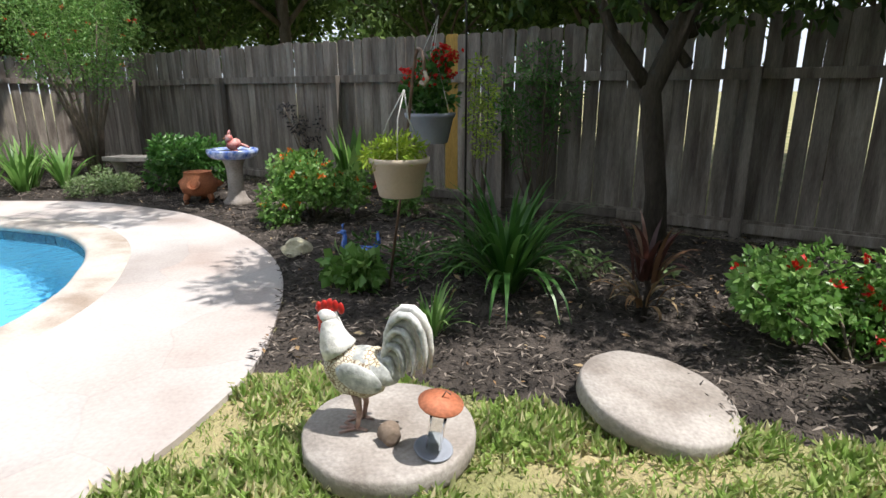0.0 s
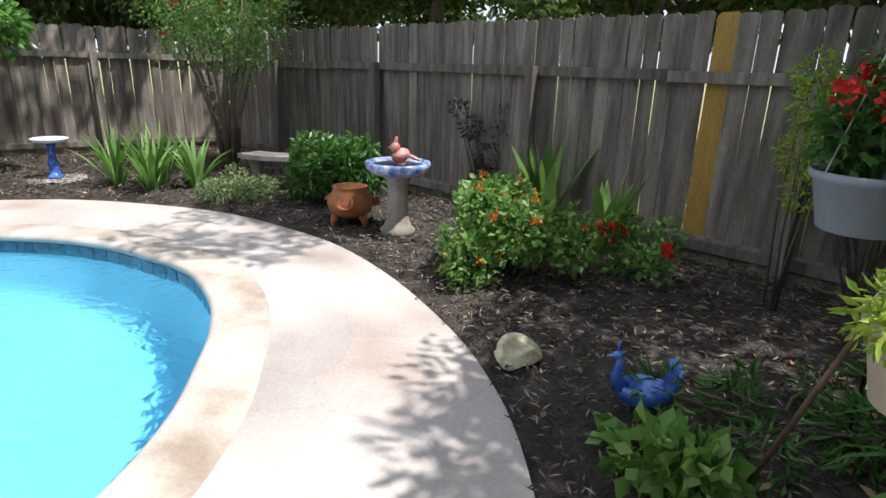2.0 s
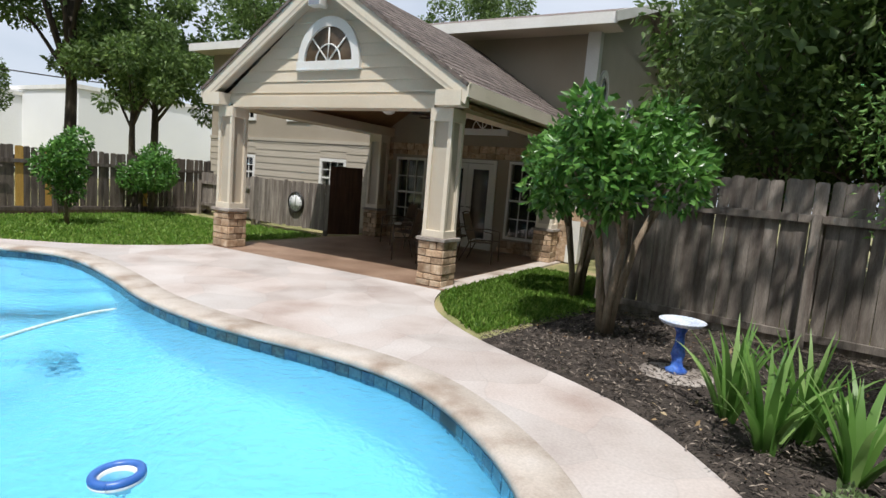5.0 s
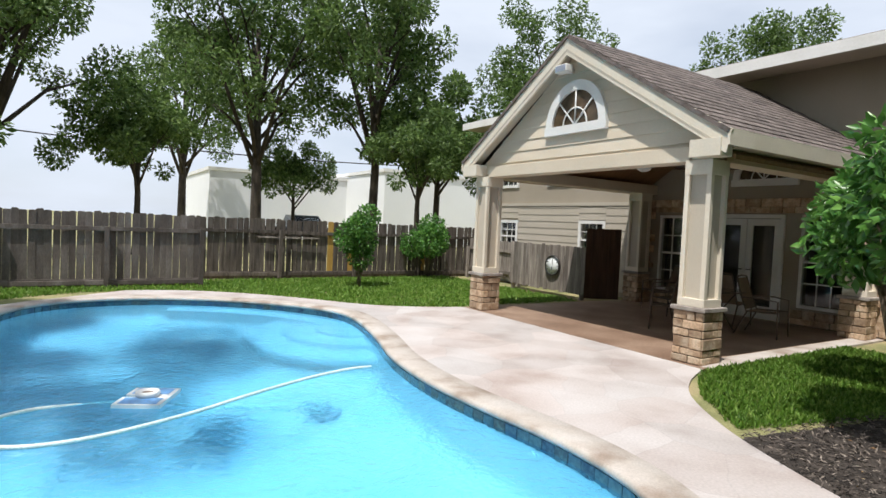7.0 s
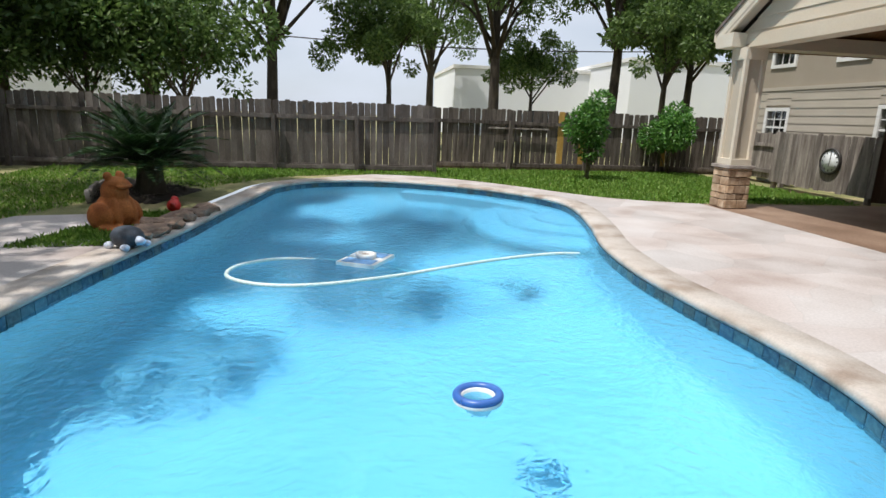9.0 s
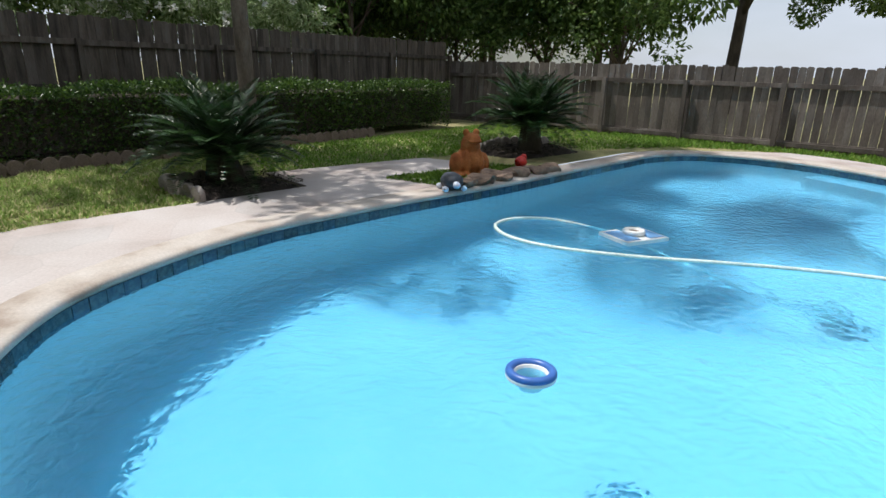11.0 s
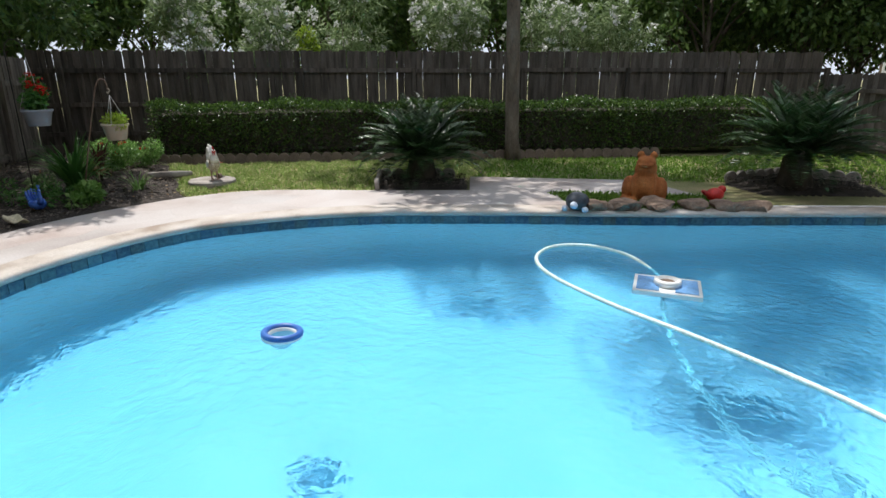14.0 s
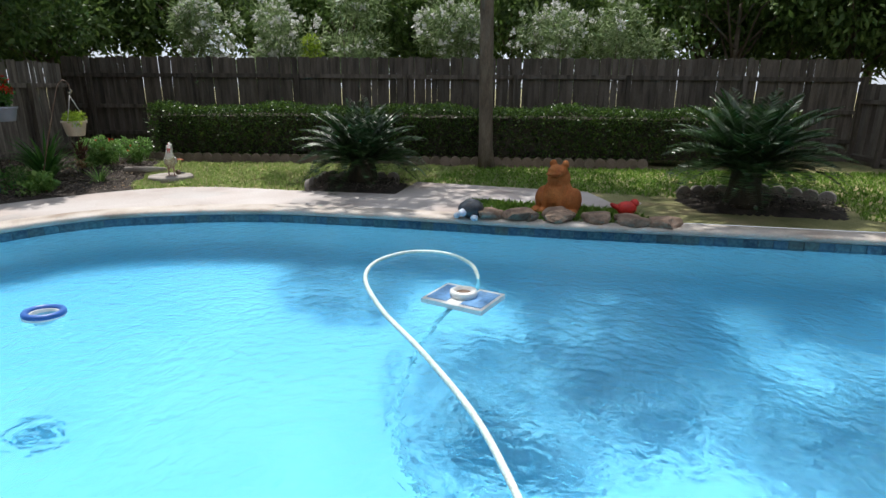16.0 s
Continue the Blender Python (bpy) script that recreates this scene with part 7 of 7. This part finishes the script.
ball(bm, (0, 0, 0.11), (0.12, 0.085, 0.085), 16, None, 0)
ball(bm, (0.09, 0, 0.17), (0.055, 0.05, 0.05), 12, None, 0)
ball(bm, (0.145, 0, 0.165), (0.03, 0.012, 0.014), 8, None, 1)
ball(bm, (-0.13, 0, 0.13), (0.08, 0.035, 0.03), 10, Euler((0, radians(30), 0)).to_matrix(), 0)
lathe(bm, [(0.05, 0.0), (0.055, 0.015), (0.025, 0.03), (0.03, 0.06)], 14)
solid("bird_figurine", bm, [M_red, M_featherwhite], "red painted bird figurine among poolside rocks", "figurine", pose(-6.24, -1.9, 0.02, 0, 0, 240))
for k, (x, y, a, b, h) in enumerate(((-5.32, -0.6, 0.20, 0.14, 0.09), (-5.58, -0.86, 0.22, 0.17, 0.10), (-5.88, -1.18, 0.24, 0.16, 0.09), (-6.15, -1.5, 0.2, 0.16, 0.10), (-6.42, -1.75, 0.2, 0.15, 0.08), (-6.68, -1.98, 0.18, 0.14, 0.08), (-5.75, -1.28, 0.17, 0.13, 0.1))):
    bm = bmesh.new()
    bmesh.ops.create_icosphere(bm, subdivisions=3, radius=1.0)
    for v in bm.verts:
        v.co = Vector((v.co.x * a, v.co.y * b, v.co.z * h))
        v.co += Vector((0.075, 0.075, 0.035)) * noise.noise(v.co * 9 + Vector((k, 0, 0))) + 0.04 * Vector(noise.noise_vector(v.co * 6 + Vector((k, 0, 0))))
        v.co.z = min(v.co.z, 0.62 * h + 0.25 * (v.co.z - 0.62 * h))
    solid("flagstone_boulder", bm, M_boulder, "flat brown boulder at the pool edge", "boulder", pose(x, y, 0.045, 0, 0, 45 + 30 * k), "boulders at the pool edge")

# ---- in the pool ----
disp = thing("chlorine_dispenser", "floating open blue and white chlorine dispenser ring", "pool float", Matrix.Translation((-5.6, 3.75, WATER_Z)) @ Matrix.Rotation(0.06, 4, "X"))
bm = bmesh.new()
tube(bm, [(0.118 * math.cos(a), 0.118 * math.sin(a), 0.026) for a in np.linspace(0, 2 * math.pi, 41)], 0.024, 12, False)
part("float_ring", bm, M_midblue, disp, "mid blue plastic ring")
bm = bmesh.new()
tube(bm, [(0.121 * math.cos(a), 0.121 * math.sin(a), 0.004) for a in np.linspace(0, 2 * math.pi, 41)], 0.020, 12, False)
part("lower_ring", bm, M_plastic, disp)
bm = bmesh.new()
prof = [(0.098, 0.03), (0.094, 0.02), (0.09, -0.05), (0.07, -0.13), (0.062, -0.13), (0.084, -0.05), (0.088, 0.02), (0.098, 0.03)]
for k in range(28):
    a0, a1 = 2 * math.pi * k / 28, 2 * math.pi * (k + 1) / 28
    for (r0, z0), (r1, z1) in zip(prof, prof[1:]):
        bm.faces.new([bm.verts.new((r * math.cos(q), r * math.sin(q), z)) for r, z, q in ((r0, z0, a0), (r0, z0, a1), (r1, z1, a1), (r1, z1, a0))]).smooth = True
bmesh.ops.remove_doubles(bm, verts=bm.verts, dist=1e-4)
part("canister", bm, M_plastic, disp)
skim = thing("floating_skimmer", "square white and blue floating pool skimmer", "pool float", pose(-7.02, 1.02, WATER_Z, 0, 0, 25) @ Matrix.Diagonal((0.88, 0.88, 1.0, 1)))
bm = bmesh.new()
sheet(bm, [(-0.3, -0.24), (-0.04, -0.24), (-0.04, -0.02), (0.04, -0.02), (0.04, -0.24), (0.3, -0.24), (0.3, 0.24), (-0.3, 0.24)], [], 0.0)
got = bmesh.ops.extrude_face_region(bm, geom=bm.faces[:])
bmesh.ops.translate(bm, vec=(0, 0, 0.035), verts=[g for g in got["geom"] if isinstance(g, bmesh.types.BMVert)])
part("float_board", bm, M_plastic, skim)
for s in (-1, 1):
    bm = bmesh.new()
    box(bm, min(s * 0.07, s * 0.27), max(s * 0.07, s * 0.27), -0.19, 0.19, 0.036, 0.040)
    part("blue_panel", bm, mat("sky_blue_plastic", (0.14, 0.34, 0.66), (0.22, 0.44, 0.74), 0.4, 6, 40, 0.03), skim, "sky blue panel")
bm = bmesh.new()
lathe(bm, [(0.11, 0.03), (0.125, 0.06), (0.12, 0.085), (0.085, 0.09), (0.08, 0.045)], 28)
part("collar", bm, M_plastic, skim)
bm = bmesh.new()
lathe(bm, [(0.06, 0.04), (0.065, 0.07), (0.001, 0.075)], 20)
part("cap", bm, M_boulder, skim, "brown cap")
bm = bmesh.new()
path = smooth_loop([(-6.95, 0.86, -0.2), (-6.7, 0.62, -0.16), (-6.32, 0.42, -0.13), (-5.9, 0.42, -0.13), (-5.66, 0.7, -0.13), (-5.76, 1.12, -0.13), (-6.15, 1.44, -0.13), (-6.85, 1.66, -0.13), (-7.6, 1.78, -0.13), (-8.35, 1.94, -0.13), (-8.9, 2.14, -0.13), (-9.2, 2.28, -0.15)], 5, False)
tube(bm, path, 0.019, 10)
solid("pool_hose", bm, M_hose, "pale floating pool vacuum hose in a loop", "hose")
bm = bmesh.new()
path = smooth_loop([(-7.02, 1.06, -0.16), (-7.16, 1.36, -0.26), (-7.42, 1.72, -0.4), (-7.8, 2.08, -0.62), (-8.18, 2.2, -0.88), (-8.44, 2.06, -1.1)], 5, False)
tube(bm, path, 0.019, 10)
solid("cleaner_hose", bm, M_hose, "pale hose sinking to the pool cleaner", "hose")
cleaner = thing("pool_cleaner", "pale turquoise automatic pool cleaner", "pool cleaner", pose(-8.47, 1.95, -1.2, 0, 0, 40))
bm = bmesh.new()
lathe(bm, [(0.16, 0.0), (0.18, 0.03), (0.15, 0.09), (0.07, 0.13), (0.04, 0.2), (0.03, 0.2)], 22, wob=0.06, lobes=6)
part("shell", bm, M_hose, cleaner)
for s in (-1, 1):
    bm = bmesh.new()
    tube(bm, [(0.0, s * 0.15, 0.06), (0.0, s * 0.2, 0.06)], 0.06, 14)
    part("wheel", bm, M_ltblue, cleaner)
for x, y in ((-7.52, 4.66), (-8.85, 2.94)):
    bm = bmesh.new()
    tube(bm, [(0, 0, 0), (0.02, 0, 0)], 0.04, 14)
    solid("return_jet", bm, M_plastic, "white round pool return fitting", "pool fitting", pose(x + 0.03, y - 0.04, -0.27, 0, 0, -30), "pool wall fittings")
# solid dark box paints the shade inside the open skimmer slot
bm = bmesh.new()
box(bm, -0.26, 0.26, -0.02, 0.06, -0.065, 0.09, 0.004)
solid("skimmer_mouth", bm, M_dark, "dark box standing for the shaded skimmer slot under the coping", "pool fitting", pose(-6.22, 5.69, -0.13, 0, 0, 20))

# ---- beyond the fences ----
def block(name, label, x, y, a, w, d, h, windows):
    root = thing(name, label, "building", pose(x, y, 0, 0, 0, a), "white buildings beyond the fence", "structure")
    bm = bmesh.new()
    box(bm, -w / 2, w / 2, 0, d, -0.2, h, 0.05)
    part("wall", bm, M_whitewall, root)
    bm = bmesh.new()
    box(bm, -w / 2 - 0.1, w / 2 + 0.1, -0.1, d + 0.1, h, h + 0.25)
    part("parapet", bm, M_white, root)
    for wx, wz, ww, wh in windows:
        # dark box: the window's unlit inside put into its colour
        bm = bmesh.new()
        box(bm, wx, wx + ww, -0.06, 0.1, wz, wz + wh)
        wi = part("window", bm, M_roomdark, root)
        bm = bmesh.new()
        for q in (0, ww / 2, ww):
            box(bm, wx + q - 0.05, wx + q + 0.05, -0.1, -0.06, wz, wz + wh)
        part("frame", bm, M_white, wi)
    return root


AV = 51.8 - 90
block("warehouse", "plain white warehouse beyond the back fence", -48.5, -30.2, AV, 12.4, 12, 4.9, ())
block("warehouse", "white stepped warehouse with dark windows", -54, -17, AV, 16, 12, 5.3, ((-6, 1.2, 2.2, 1.6), (-2, 1.2, 2.2, 1.6), (3, 1.2, 2.2, 1.6), (-7.5, 3.6, 0.5, 0.9)))
block("warehouse", "low white building beyond the oaks", -58, -4, AV, 14, 10, 4.5, ((-5, 1.0, 2.6, 1.6), (0, 1.0, 2.6, 1.6), (4, 1.0, 2.2, 1.6)))
block("neighbour_house", "pale neighbouring house behind the woods", -8.0, -44, 8, 14, 9, 4.2, ((-4, 1.2, 1.4, 1.2),))
truck = thing("pickup_truck", "dark blue parked pickup truck beyond the fence", "truck", pose(-33.0, -14.6, 0, 0, 0, 51.8 + 90))
bm = bmesh.new()
box(bm, -2.6, 2.6, -0.9, 0.9, 0.55, 1.15, 0.12)
part("body", bm, M_truck, truck)
bm = bmesh.new()
v = [bm.verts.new(p) for p in ((-1.0, -0.82, 1.15), (1.3, -0.82, 1.15), (0.85, -0.7, 1.85), (-0.75, -0.7, 1.85), (-1.0, 0.82, 1.15), (1.3, 0.82, 1.15), (0.85, 0.7, 1.85), (-0.75, 0.7, 1.85))]
for i in ((0, 1, 2, 3), (7, 6, 5, 4), (0, 4, 5, 1), (1, 5, 6, 2), (2, 6, 7, 3), (3, 7, 4, 0)):
    bm.faces.new([v[k] for k in i])
part("cab", bm, M_truck, truck)
bm = bmesh.new()
box(bm, -0.7, 0.9, -0.79, -0.78, 1.25, 1.72)
part("side_window", bm, M_glass, truck)
for x in (-1.7, 1.7):
    for y in (-0.85, 0.85):
        bm = bmesh.new()
        tube(bm, [(x, y - 0.12, 0.38), (x, y + 0.12, 0.38)], 0.38, 18)
        part("wheel", bm, M_dark, truck)
bm = bmesh.new()
a, b = Vector((-2.0, -36.0, 7.2)), Vector((-46.0, 4.0, 6.6))
tube(bm, [a.lerp(b, t) - Vector((0, 0, 2.2 * 4 * t * (1 - t))) for t in np.linspace(0, 1, 25)], 0.03, 5)
wire_pole = thing("utility_line", "sagging black utility cable between two poles", "cable", pose(0, 0, 0))
part("cable", bm, M_dark, wire_pole)
for p in (a, b):
    bm = bmesh.new()
    tube(bm, [(p.x, p.y, -0.2), (p.x, p.y, p.z + 0.5)], [0.14, 0.1], 10)
    part("pole", bm, M_bark, wire_pole)
bm = bmesh.new()
box(bm, 0, 1.7, -0.02, 0.02, 1.08, 1.12, 0.004)
solid("wooden_pole", bm, M_fence, "loose pale board fixed across the far fence", "board", YARD @ pose(-11.02, -1.2, 0, 0, 0, -90))

# waterline tiles
tiles = thing("waterline_tiles", "blue and green slate glass waterline tiles", "tile band", pose(0, 0, 0), kind="structure")
bm = bmesh.new()
rings = [[bm.verts.new((x, y, z)) for x, y in offset_loop(POOL, 0.009)] for z in (-0.058, -0.235)]
for k in range(len(POOL)):
    bm.faces.new((rings[0][k], rings[0][(k + 1) % len(POOL)], rings[1][(k + 1) % len(POOL)], rings[1][k]))
part("grout_bed", bm, M_grout, tiles)
bm = bmesh.new()
box(bm, -0.071, 0.071, -0.004, 0.004, -0.078, 0.078, 0.003)
TILE = to_mesh("tile", bm, M_tile)
line = np.array(POOL + POOL[:1])
seg = np.linalg.norm(np.diff(line, axis=0), axis=1)
cum = np.concatenate([[0], np.cumsum(seg)])
count = int(cum[-1] / 0.1475)
for k in range(count):
    s = (k + 0.5) * cum[-1] / count
    i = min(np.searchsorted(cum, s) - 1, len(seg) - 1)
    t = (s - cum[i]) / seg[i]
    p = line[i] + (line[i + 1] - line[i]) * t
    d = line[i + 1] - line[i]
    piece("tile", TILE, tiles, pose(p[0], p[1], -0.143, 0, 0, math.degrees(math.atan2(d[1], d[0]))))
